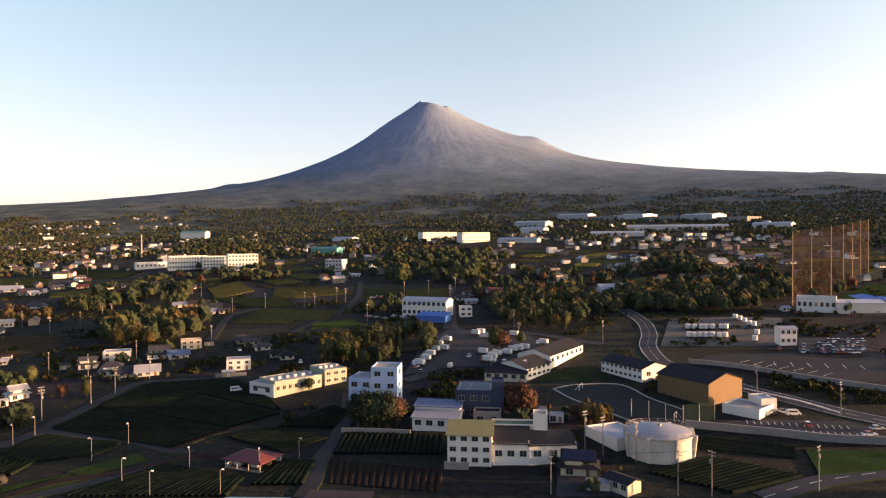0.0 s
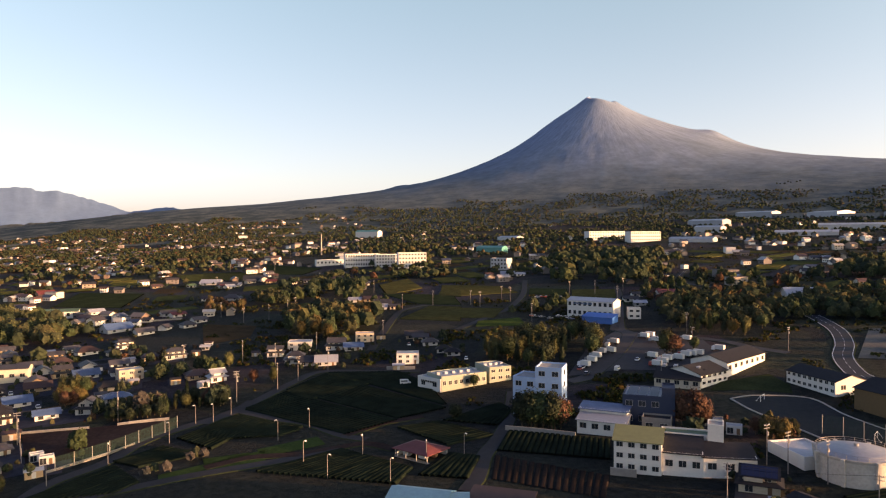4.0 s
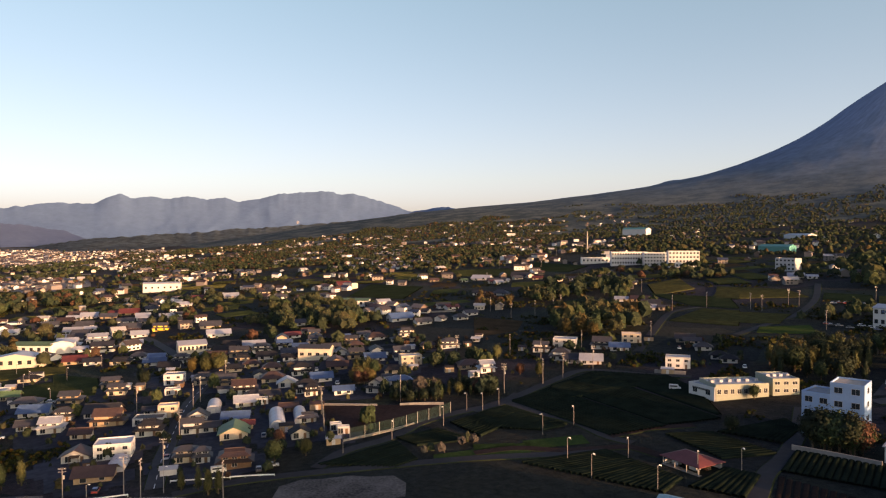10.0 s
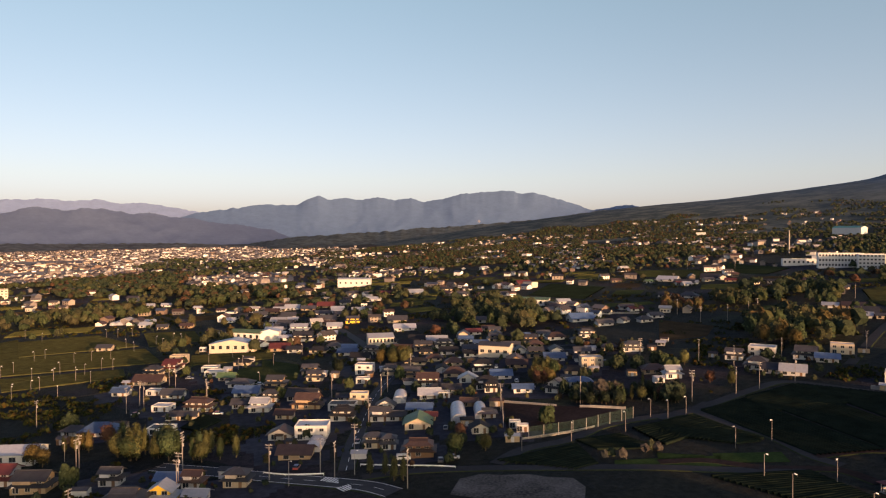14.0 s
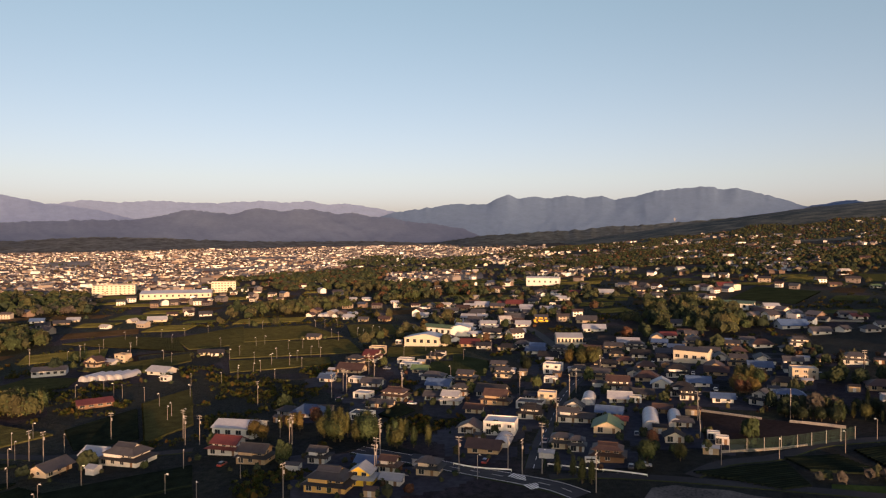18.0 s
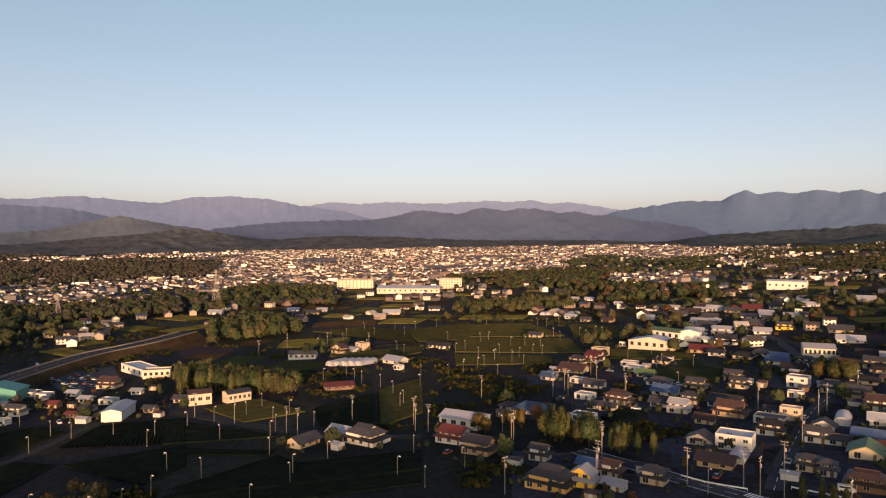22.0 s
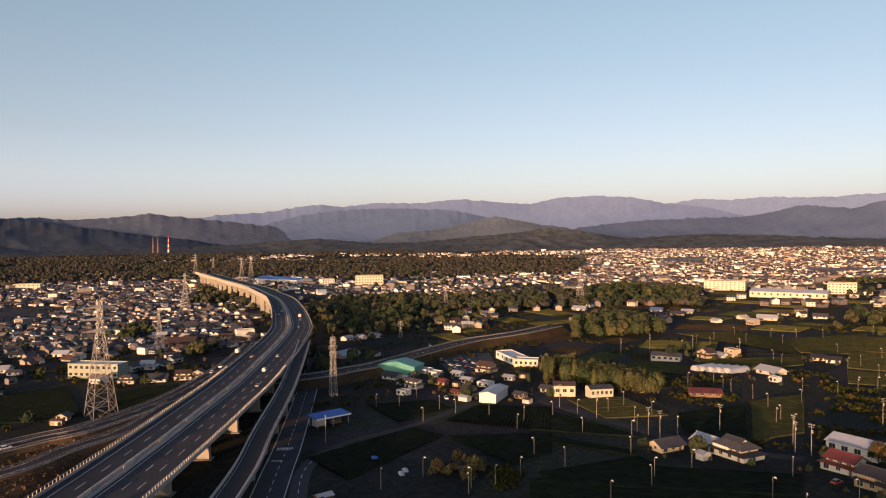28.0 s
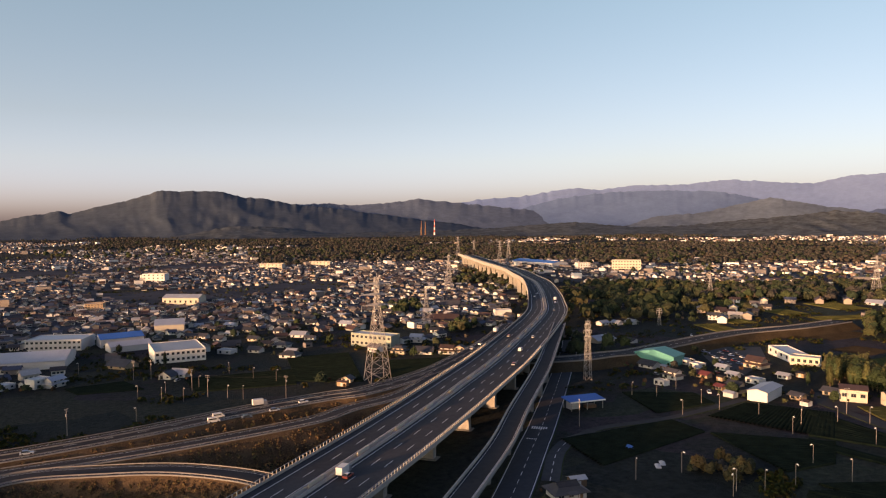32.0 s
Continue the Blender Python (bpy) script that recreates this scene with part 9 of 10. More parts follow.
def frost_fan(x, y):
    m = at(x, y, random.uniform(0, 360))
    if "fan" in MASTERS:
        return copy_thing(MASTERS["fan"], m)
    ob = thing("frost_fan", m, "slim pale frost-fan pole standing in a tea field", "frost fan", "frost fans")
    part("pole", Geo().tube((0, 0, -0.8), (0, 0, 6.8), 0.11, 0.08, 7), POLE, ob)
    part("arm", Geo().tube((0, 0, 6.75), (0, -0.5, 6.95), 0.07, 0.06, 6), STEEL, ob)
    part("motor", Geo().tube((0, -0.4, 6.95), (0, -1.0, 6.75), 0.17, 0.15, 8), PAINT, ob, "white fan motor")
    g = Geo()
    for k in range(3):
        a = k * 2.094
        g.solid([(0, -1.02, 6.74), (math.cos(a) * 0.45 + 0.05, -1.05, 6.74 + math.sin(a) * 0.45), (math.cos(a) * 0.45, -1.08, 6.78 + math.sin(a) * 0.45)], [(0, -0.99, 6.76), (math.cos(a) * 0.45 + 0.05, -1.02, 6.76 + math.sin(a) * 0.45), (math.cos(a) * 0.45, -1.05, 6.8 + math.sin(a) * 0.45)])
    part("fan_rotor", g, STEEL, ob)
    MASTERS["fan"] = ob


def street_lamp(x, y):
    ob = thing("street_lamp", at(x, y), "steel street lamp with a curved arm", "street lamp", "street lamps")
    part("pole", Geo().tube((0, 0, -0.5), (0, 0, 7.5), 0.1, 0.07, 8), STEEL, ob)
    part("arm", Geo().tube((0, 0, 7.45), (1.4, 0, 8.0), 0.05, 0.04, 6), STEEL, ob)
    part("lamp_head", Geo().box(1.2, -0.14, 7.9, 1.9, 0.14, 8.05), PAINT, ob)


def pylon(x, y, h, turn, slim=False):
    ob = thing("pylon", at(x, y, turn), "slim steel lattice tower with short arms" if slim else "tall galvanised steel lattice power pylon", "pylon", "power pylons")
    b, t = (h * 0.055, h * 0.03) if slim else (h * 0.105, h * 0.018)
    legs, brace, levels = [], Geo(), 9
    far = math.hypot(x, y) > 700
    thick = 0.0028 * h + (0.08 if far else 0.03)

    def corner(k, u):
        s = b + (t - b) * min(1.0, u * 1.25) if u < 0.8 else t
        return ((-s, s, s, -s)[k], (-s, -s, s, s)[k], h * u - 0.5)

    for k in range(4):
        g = Geo().tube(corner(k, 0), corner(k, 0.8), thick, thick * 0.8, 4)
        part("leg", g, STEEL, ob)
        part("upper_leg", Geo().tube(corner(k, 0.8), corner(k, 1.0), thick * 0.8, thick * 0.6, 4), STEEL, ob)
    for i in range(levels):
        for k in range(4):
            a, c = corner(k, i / levels), corner((k + 1) % 4, (i + 1) / levels)
            d, e = corner((k + 1) % 4, i / levels), corner(k, (i + 1) / levels)
            brace.tube(a, c, thick * 0.55, n=3).tube(d, e, thick * 0.55, n=3).tube(e, c, thick * 0.5, n=3)
    tagged(part("bracing", brace, STEEL, ob), kind="stuff")
    for u, w in ((0.72, 0.15), (0.82, 0.17), (0.92, 0.13)):
        L, z = w * h * (0.4 if slim else 1.0), h * u
        g = Geo().solid([(-L, -0.08, z + 0.3), (0, -t, z), (L, -0.08, z + 0.3), (L, 0.08, z + 0.3), (0, t, z), (-L, 0.08, z + 0.3)], [(-L, -0.08, z + 0.5), (0, -t * 0.5, z + h * 0.03), (L, -0.08, z + 0.5), (L, 0.08, z + 0.5), (0, t * 0.5, z + h * 0.03), (-L, 0.08, z + 0.5)])
        for s in (-1, 1):
            g.tube((s * L, 0, z + 0.4), (s * L, 0, z - 1.6), 0.12, n=5)
        part("crossarm", g, STEEL, ob)
    part("peak", Geo().tube((0, 0, h * 0.97), (0, 0, h * 1.03), thick, thick * 0.4, 4), STEEL, ob)


def mast(x, y, h, striped):
    ob = thing("mast", at(x, y), "red and white striped radio mast" if striped else "slim rust-brown lattice radio mast", "mast", "radio masts")
    n = 7
    for k in range(n):
        part("mast_section", Geo().tube((0, 0, h * k / n - 1), (0, 0, h * (k + 1) / n), 4.5 - k * 0.45, 4.0 - k * 0.45, 6), (RED if k % 2 == 0 else WHITE) if striped else BROWNW, ob)


def chimney(x, y, h):
    ob = thing("chimney", at(x, y), "tall slim pale concrete chimney", "chimney")
    part("shaft", Geo().tube((0, 0, -2), (0, 0, h), 1.3, 0.9, 12), PALECON, ob)
    part("rim", Geo().tube((0, 0, h - 0.1), (0, 0, h + 0.6), 1.05, 1.05, 12), CONCRETE, ob)


def water_tank(x, y, r, h):
    """A round concrete water tank with buttresses, a shallow dome and a rim rail."""
    ob = thing("water_tank", at(x, y), "round white concrete water tank with buttresses", "water tank")
    n = 48
    c = [(math.cos(2 * math.pi * k / n), math.sin(2 * math.pi * k / n)) for k in range(n)]
    part("shell", Geo().solid([(a * r, b * r, -2) for a, b in c], [(a * r, b * r, h) for a, b in c]), TANKCON, ob)
    part("ring_beam", Geo().solid([(a * (r + 0.35), b * (r + 0.35), h - 0.4) for a, b in c], [(a * (r + 0.35), b * (r + 0.35), h + 0.25) for a, b in c]), PALECON, ob)
    g = Geo()
    for i in range(4):
        r0, r1 = r * (1 - i / 4) - 0.3 * (i == 0), r * (1 - (i + 1) / 4)
        z0, z1 = h + 0.26 + 1.5 * (1 - (1 - i / 4) ** 2), h + 0.26 + 1.5 * (1 - (1 - (i + 1) / 4) ** 2)
        for k in range(n):
            (a, b), (d, e) = c[k], c[(k + 1) % n]
            g.poly([(a * r0, b * r0, z0), (d * r0, e * r0, z0), (d * r1, e * r1, z1), (a * r1, b * r1, z1)] if r1 > 0.01 else [(a * r0, b * r0, z0), (d * r0, e * r0, z0), (0, 0, z1)])
    part("dome", g, ROOF_PALE, ob, "stained pale dome roof")
    for k in range(8):
        a = 2 * math.pi * k / 8 + 0.2
        u, v = math.cos(a), math.sin(a)
        p, q = (u * r, v * r), (-v * 0.45, u * 0.45)
        pts = [(p[0] + q[0], p[1] + q[1]), (p[0] - q[0], p[1] - q[1]), (p[0] - q[0] + u * 0.35, p[1] - q[1] + v * 0.35), (p[0] + q[0] + u * 0.35, p[1] + q[1] + v * 0.35)]
        top = [(p[0] + q[0], p[1] + q[1]), (p[0] - q[0], p[1] - q[1]), (p[0] - q[0] + u * 1.3, p[1] - q[1] + v * 1.3), (p[0] + q[0] + u * 1.3, p[1] + q[1] + v * 1.3)]
        part("buttress", Geo().solid([(*w, -2) for w in pts], [(*w, h + 0.3) for w in top]), TANKCON, ob)
    for k in range(24):
        a, b = c[k * 2]
        part("rail_post", Geo().tube((a * r, b * r, h + 0.2), (a * r, b * r, h + 1.4), 0.05, n=5), STEEL, ob)
    rail = Geo()
    for z in (0.8, 1.4):
        for k in range(n):
            (a, b), (d, e) = c[k], c[(k + 1) % n]
            rail.tube((a * r, b * r, h + z), (d * r, e * r, h + z), 0.04, n=4)
    part("rail", rail, STEEL, ob)
    part("hatch", Geo().tube((0, 0, h + 1.6), (0, 0, h + 2.4), 0.6, 0.6, 12), STEEL, ob)


def low_wall(pts, h, label):
    line = smooth_line(pts, 5.0)
    line[:, 2] = ground_z(line[:, 0], line[:, 1])
    ob = new("boundary_wall", loft(line, [(-0.2, -1.5), (0.2, -1.5), (0.2, h), (-0.2, h)]).mesh("boundary_wall", CONCRETE))
    tagged(ob, label, "wall", kind="structure")
    part("coping", loft(line, [(-0.24, h), (0.24, h), (0.24, h + 0.1), (-0.24, h + 0.1)]), PALECON, ob)


def net_fence(pts, h, label):
    """Posts, rails and a net of thin cords."""
    line = smooth_line(pts, 5.0)
    line[:, 2] = ground_z(line[:, 0], line[:, 1])
    ob = thing("net_fence", Matrix(), label, "fence")
    for p in line:
        part("post", Geo().tube((p[0], p[1], p[2] - 0.5), (p[0], p[1], p[2] + h), 0.12, 0.1, 6), STEEL, ob)
    cords = Geo()
    k = 0.4
    while k < h:
        g = loft(line, [(-0.02, k), (0.02, k), (0.02, k + 0.08), (-0.02, k + 0.08)])
        n = len(cords.v)
        cords.v += g.v
        cords.f += [tuple(i + n for i in f) for f in g.f]
        k += 0.32
    part("net", cords, NET, ob, "green cord net")


def guard_fence(pts, label):
    line = smooth_line(pts, 4.0)
    line[:, 2] = ground_z(line[:, 0], line[:, 1])
    ob = thing("guard_rail", Matrix(), label, "guard rail")
    for p in line:
        part("post", Geo().tube((p[0], p[1], p[2] - 0.3), (p[0], p[1], p[2] + 0.9), 0.07, n=6), PAINT, ob)
    part("rail", loft(line, [(-0.05, 0.5), (0.05, 0.5), (0.05, 0.9), (-0.05, 0.9)]), PAINT, ob)


def range_net(pts, h):
    """Tall golf range net: steel poles with a brown cord net between them."""
    line = smooth_line(pts, 26.0)
    line[:, 2] = ground_z(line[:, 0], line[:, 1])
    ob = thing("golf_net", Matrix(), "very tall brown golf range net on steel poles", "golf net")
    for p in line:
        part("pole", Geo().tube((p[0], p[1], p[2] - 1), (p[0], p[1], p[2] + h), 0.3, 0.2, 8), TAN, ob)
    fine = smooth_line(pts, 0.9)
    fine[:, 2] = ground_z(fine[:, 0], fine[:, 1])
    g = Geo()
    for p in fine:
        g.tube((p[0], p[1], p[2]), (p[0], p[1], p[2] + h - 0.5), 0.03, n=3)
    for k in range(int(h / 1.4)):
        q = loft(line, [(-0.03, k * 1.4), (0.03, k * 1.4), (0.03, k * 1.4 + 0.055), (-0.03, k * 1.4 + 0.055)])
        n = len(g.v)
        g.v += q.v
        g.f += [tuple(i + n for i in f) for f in q.f]
    part("net", g, CORD, ob, "brown cord net")


def goal(x, y, turn):
    """A small football goal: white tube frame with a sagging back."""
    ob = thing("football_goal", at(x, y, turn), "white tubular football goal on a sports ground", "goal")
    for sx in (-2.2, 2.2):
        part("post", Geo().tube((sx, 0, 0), (sx, 0, 2.2), 0.09, n=6), PAINT, ob)
        part("back_stay", Geo().tube((sx, 0, 2.2), (sx, 1.6, 0.05), 0.05, n=5), PAINT, ob)
    part("crossbar", Geo().tube((-2.25, 0, 2.2), (2.25, 0, 2.2), 0.09, n=6), PAINT, ob)
    part("ground_bar", Geo().tube((-2.2, 1.6, 0.06), (2.2, 1.6, 0.06), 0.05, n=5), PAINT, ob)


goal(53.5, 271.3, 62)
goal(77.0, 231.0, -118)
edge_line = smooth_line([(43, 273), (52, 278), (70, 276), (76, 256), (83, 241)], 3.0)
part("kerb", loft(drape(edge_line, 0.0, 0.0), [(-0.3, -0.3), (0.3, -0.3), (0.3, 0.3), (-0.3, 0.3)]), PALECON, scene.objects["sports_ground"], "pale concrete kerb")
edge_line = smooth_line([(43, 273), (48, 258), (57, 241), (63, 229)], 3.0)
part("kerb", loft(drape(edge_line, 0.0, 0.0), [(-0.3, -0.3), (0.3, -0.3), (0.3, 0.3), (-0.3, 0.3)]), PALECON, scene.objects["sports_ground"])


# ---- vehicles ----
def vehicle(kind, x, y, turn, z=None):
    m = pose(x, y, (gz(x, y) + 0.22) if z is None else z, 0, 0, turn)
    if kind in MASTERS:
        return copy_thing(MASTERS[kind], m)
    if kind == "car":
        ob = thing("car", m, "small parked or passing passenger car", "car", "cars")
        L, W = 4.2, 0.85
        g = Geo()
        g.solid([(-L / 2, -W, 0.3), (L / 2, -W, 0.3), (L / 2, W, 0.3), (-L / 2, W, 0.3)], [(-L / 2 + 0.05, -W, 0.85), (L / 2 - 0.1, -W, 0.75), (L / 2 - 0.1, W, 0.75), (-L / 2 + 0.05, W, 0.85)])
        part("body", g, CARPAINT, ob)
        r = Geo().solid([(-1.75, -0.8, 0.84), (1.1, -0.8, 0.8), (1.1, 0.8, 0.8), (-1.75, 0.8, 0.84)], [(-1.3, -0.66, 1.42), (0.35, -0.66, 1.42), (0.35, 0.66, 1.42), (-1.3, 0.66, 1.42)])
        part("glasshouse", r, GLASS, ob)
        part("roof", Geo().solid([(-1.3, -0.67, 1.42), (0.35, -0.67, 1.42), (0.35, 0.67, 1.42), (-1.3, 0.67, 1.42)], [(-1.2, -0.6, 1.49), (0.25, -0.6, 1.49), (0.25, 0.6, 1.49), (-1.2, 0.6, 1.49)]), CARPAINT, ob)
        wheels, wr, wx = (-1.3, 1.3), 0.31, W
    elif kind == "van":
        ob = thing("van", m, "white boxy delivery van with dark windows", "van", "vans")
        g = Geo().solid([(-2.3, -0.88, 0.32), (2.3, -0.88, 0.32), (2.3, 0.88, 0.32), (-2.3, 0.88, 0.32)], [(-2.3, -0.86, 1.1), (2.25, -0.86, 0.95), (2.25, 0.86, 0.95), (-2.3, 0.86, 1.1)])
        g.solid([(-2.3, -0.86, 1.1), (1.9, -0.86, 1.0), (1.9, 0.86, 1.0), (-2.3, 0.86, 1.1)], [(-2.25, -0.78, 1.98), (1.15, -0.78, 1.98), (1.15, 0.78, 1.98), (-2.25, 0.78, 1.98)])
        part("body", g, WHITE, ob)
        part("windscreen", Geo().solid([(1.72, -0.75, 1.15), (1.9, -0.75, 1.15), (1.9, 0.75, 1.15), (1.72, 0.75, 1.15)], [(1.2, -0.7, 1.85), (1.33, -0.7, 1.85), (1.33, 0.7, 1.85), (1.2, 0.7, 1.85)]), GLASS, ob)
        part("side_glazing", Geo().box(-1.9, -0.875, 1.2, 0.9, 0.875, 1.7), GLASS, ob)
        wheels, wr, wx = (-1.4, 1.5), 0.33, 0.86
    else:
        ob = thing("truck", m, "white box truck with a pale cargo body", "truck", "trucks")
        part("cargo_box", Geo().box(-3.1, -1.05, 0.95, 1.3, 1.05, 3.1), WHITE, ob)
        part("cab", Geo().solid([(1.4, -0.98, 0.5), (3.1, -0.98, 0.5), (3.1, 0.98, 0.5), (1.4, 0.98, 0.5)], [(1.4, -0.95, 2.3), (2.8, -0.95, 2.3), (2.8, 0.95, 2.3), (1.4, 0.95, 2.3)]), CARPAINT, ob)
        part("windscreen", Geo().solid([(2.9, -0.85, 1.35), (3.05, -0.85, 1.35), (3.05, 0.85, 1.35), (2.9, 0.85, 1.35)], [(2.74, -0.82, 2.15), (2.87, -0.82, 2.15), (2.87, 0.82, 2.15), (2.74, 0.82, 2.15)]), GLASS, ob)
        part("chassis", Geo().box(-3.0, -0.5, 0.55, 2.9, 0.5, 0.93), BLACK, ob)
        wheels, wr, wx = (-2.0, 2.2), 0.42, 0.95
    for wy in wheels:
        for s in (-1, 1):
            part("wheel", Geo().tube((wy, s * (wx - 0.2), wr), (wy, s * (wx + 0.02), wr), wr, n=12), BLACK, ob)
    MASTERS[kind] = ob


random.seed(31)
utility_pole(-260, 57, 45)
utility_pole(-229, 81, 130)
utility_pole(-213, 74, 40)
utility_pole(-332, 100, 135)
utility_pole(-372, 125, 135)
utility_pole(-351, 121, 45)
utility_pole(-310, 121, 40)
utility_pole(-199, 97, 40)
utility_pole(-278, 167, 40)
utility_pole(-257, 180, 135)
utility_pole(-266, 190, 130)
utility_pole(-224, 151, 40)
utility_pole(-197, 127, 45)
utility_pole(-185, 112, 130)
utility_pole(-161, 122, 130)
utility_pole(-192, 111, 45)
utility_pole(-199, 198, 40)
utility_pole(-286, 219, 130)
utility_pole(-212, 314, 45)
utility_pole(-151, 260, 40)
utility_pole(-181, 226, 130)
utility_pole(-140, 275, 130)
utility_pole(-137, 289, 45)
utility_pole(-131, 309, 45)
utility_pole(-163, 318, 130)
utility_pole(-154, 348, 130)
utility_pole(-185, 325, 130)
utility_pole(-148, 255, 40)
utility_pole(-129, 386, 130)
utility_pole(27, 176, 135)
utility_pole(46, 201, 45)
utility_pole(42, 207, 45)
utility_pole(54, 195, 45)
utility_pole(58, 172, 135)
utility_pole(66, 171, 130)
utility_pole(93, 172, 40)
utility_pole(115, 255, 130)
utility_pole(131, 229, 40)
utility_pole(5, 534, 130)
utility_pole(41, 404, 130)
utility_pole(82, 358, 45)
utility_pole(20, 294, 135)
utility_pole(39, 360, 135)
utility_pole(-153, 504, 130)
utility_pole(-240, 459, 135)
utility_pole(-287, 473, 135)
utility_pole(-237, 496, 45)
utility_pole(-250, 441, 45)
utility_pole(-134, 523, 130)
utility_pole(-518, 1069, 130)
utility_pole(-439, 858, 40)
utility_pole(-500, 849, 40)
utility_pole(-417, 680, 40)
utility_pole(-303, 695, 135)
utility_pole(-236, 481, 130)
utility_pole(-212, 609, 135)
utility_pole(-104, 522, 130)
utility_pole(-95, 513, 45)
utility_pole(-84, 548, 45)
utility_pole(-76, 540, 40)
utility_pole(-49, 447, 135)
utility_pole(-32, 569, 45)
utility_pole(5, 519, 135)
utility_pole(-12, 571, 130)
utility_pole(10, 588, 45)
utility_pole(-316, -57, 130)
utility_pole(-294, -32, 135)
utility_pole(-289, -27, 130)
utility_pole(-306, -5, 45)
utility_pole(-333, -78, 130)
utility_pole(-530, -27, 40)
utility_pole(-520, 4, 40)
utility_pole(-246, -156, 45)
utility_pole(-506, -74, 130)
utility_pole(-532, -57, 45)
utility_pole(-283, 21, 40)
utility_pole(-204, 42, 130)
utility_pole(-280, 26, 45)
utility_pole(-255, 55, 130)
utility_pole(-235, 83, 135)
utility_pole(-206, 71, 40)
utility_pole(-338, 100, 40)
utility_pole(-316, 123, 130)
utility_pole(-293, 21, 40)
utility_pole(-333, 57, 130)
utility_pole(-327, 91, 130)
utility_pole(-175, -352, 40)
utility_pole(-173, -331, 130)
utility_pole(-166, -405, 130)
utility_pole(-174, -400, 130)
utility_pole(-99, -309, 45)
utility_pole(-198, -298, 135)
frost_fan(-152, 185)
frost_fan(-145, 206)
frost_fan(-142, 228)
frost_fan(-140, 237)
frost_fan(-148, 226)
frost_fan(-158, 167)
frost_fan(-108, 212)
frost_fan(-103, 226)
frost_fan(-90, 193)
frost_fan(-74, 201)
frost_fan(-59, 182)
frost_fan(-78, 183)
frost_fan(-43, 205)
frost_fan(-53, 198)
frost_fan(-253, -69)
frost_fan(-243, -55)
frost_fan(-315, -77)
frost_fan(-322, -67)
frost_fan(-289, -58)
frost_fan(-329, -54)
frost_fan(-344, -49)
frost_fan(-314, -40)
frost_fan(-264, -35)
frost_fan(-289, -38)
frost_fan(-298, -37)
frost_fan(-326, -34)
frost_fan(-230, -24)
frost_fan(-212, -34)
frost_fan(-252, -13)
frost_fan(-299, -21)
frost_fan(-228, 11)
frost_fan(-251, 18)
frost_fan(-316, 23)
frost_fan(-332, 19)
frost_fan(-356, 15)
frost_fan(-375, 9)
frost_fan(-388, -1)
frost_fan(-397, -5)
frost_fan(-412, -10)
frost_fan(-404, -23)
frost_fan(-289, -131)
frost_fan(-313, -133)
frost_fan(-309, -123)
frost_fan(-309, -106)
frost_fan(-327, -94)
frost_fan(-288, -86)
frost_fan(-302, -87)
frost_fan(-228, -67)
frost_fan(-216, -72)
frost_fan(-218, -99)
frost_fan(-207, -78)
frost_fan(-202, -107)
frost_fan(-309, -166)
frost_fan(-313, -155)
frost_fan(-336, -156)
frost_fan(-239, -24)
frost_fan(-232, 34)
frost_fan(-216, 19)
frost_fan(-400, 33)
frost_fan(-393, 48)
frost_fan(-409, 59)
frost_fan(-411, 68)
frost_fan(-417, 73)
frost_fan(-440, 84)
frost_fan(-384, 75)
frost_fan(-434, 94)
frost_fan(-440, 100)
frost_fan(-410, 96)
frost_fan(-452, 112)
frost_fan(-483, 71)
frost_fan(-519, 88)
frost_fan(-650, 104)
frost_fan(-616, 110)
frost_fan(-489, 105)
frost_fan(-488, 115)
frost_fan(-597, 152)
frost_fan(-592, 159)
frost_fan(-527, 147)
frost_fan(-585, 168)
frost_fan(-521, 166)
frost_fan(-507, 166)
frost_fan(-526, 180)
frost_fan(-517, 183)
frost_fan(-435, 83)
frost_fan(-425, 92)
frost_fan(-450, 75)
frost_fan(-402, 58)
frost_fan(-459, 91)
frost_fan(-443, 116)
frost_fan(-482, 125)
frost_fan(-505, 146)
frost_fan(-412, 162)
frost_fan(-386, 172)
frost_fan(-332, 157)
frost_fan(-377, 187)
frost_fan(-421, 181)
frost_fan(-397, 217)
frost_fan(-381, 167)
frost_fan(-147, -354)
frost_fan(-161, -353)
frost_fan(-160, -331)
frost_fan(-153, -340)
frost_fan(-180, -354)
frost_fan(-178, -320)
frost_fan(-182, -312)
frost_fan(-127, -308)
frost_fan(-212, -379)
frost_fan(-217, -336)
frost_fan(-212, -352)
frost_fan(-151, -448)
frost_fan(-536, -35)
frost_fan(-556, -16)
frost_fan(-584, -14)
frost_fan(-567, -26)
frost_fan(-512, 3)
frost_fan(-499, 24)
frost_fan(-482, 28)
frost_fan(-579, 34)
frost_fan(-614, 46)
frost_fan(-618, 65)
frost_fan(-534, 65)
frost_fan(-583, 9)
frost_fan(-618, 28)
frost_fan(-622, 1)
frost_fan(-272, 55)
frost_fan(-212, -79)
frost_fan(-326, 17)
frost_fan(-369, 30)
frost_fan(-523, 95)
frost_fan(-474, 63)
street_lamp(-190, 99)
street_lamp(-183, 118)
pylon(-254, -292, 59, 159)
pylon(-432, -431, 35, 155)
pylon(-681, -636, 51, 153)
pylon(-330, -204, 33, 142, True)
pylon(-806, -333, 31, 132)
pylon(-922, -188, 46, 122)
pylon(-559, -275, 15, 136)
pylon(-1164, -937, 47, 149)
pylon(-1174, -921, 51, 148)
pylon(-1259, -1144, 50, 152)
pylon(-1422, -1234, 34, 151)
pylon(-2052, 2446, 62, 60)
pylon(-3173, 2970, 78, 67)
vehicle("truck", -11.7, 320.8, 146)
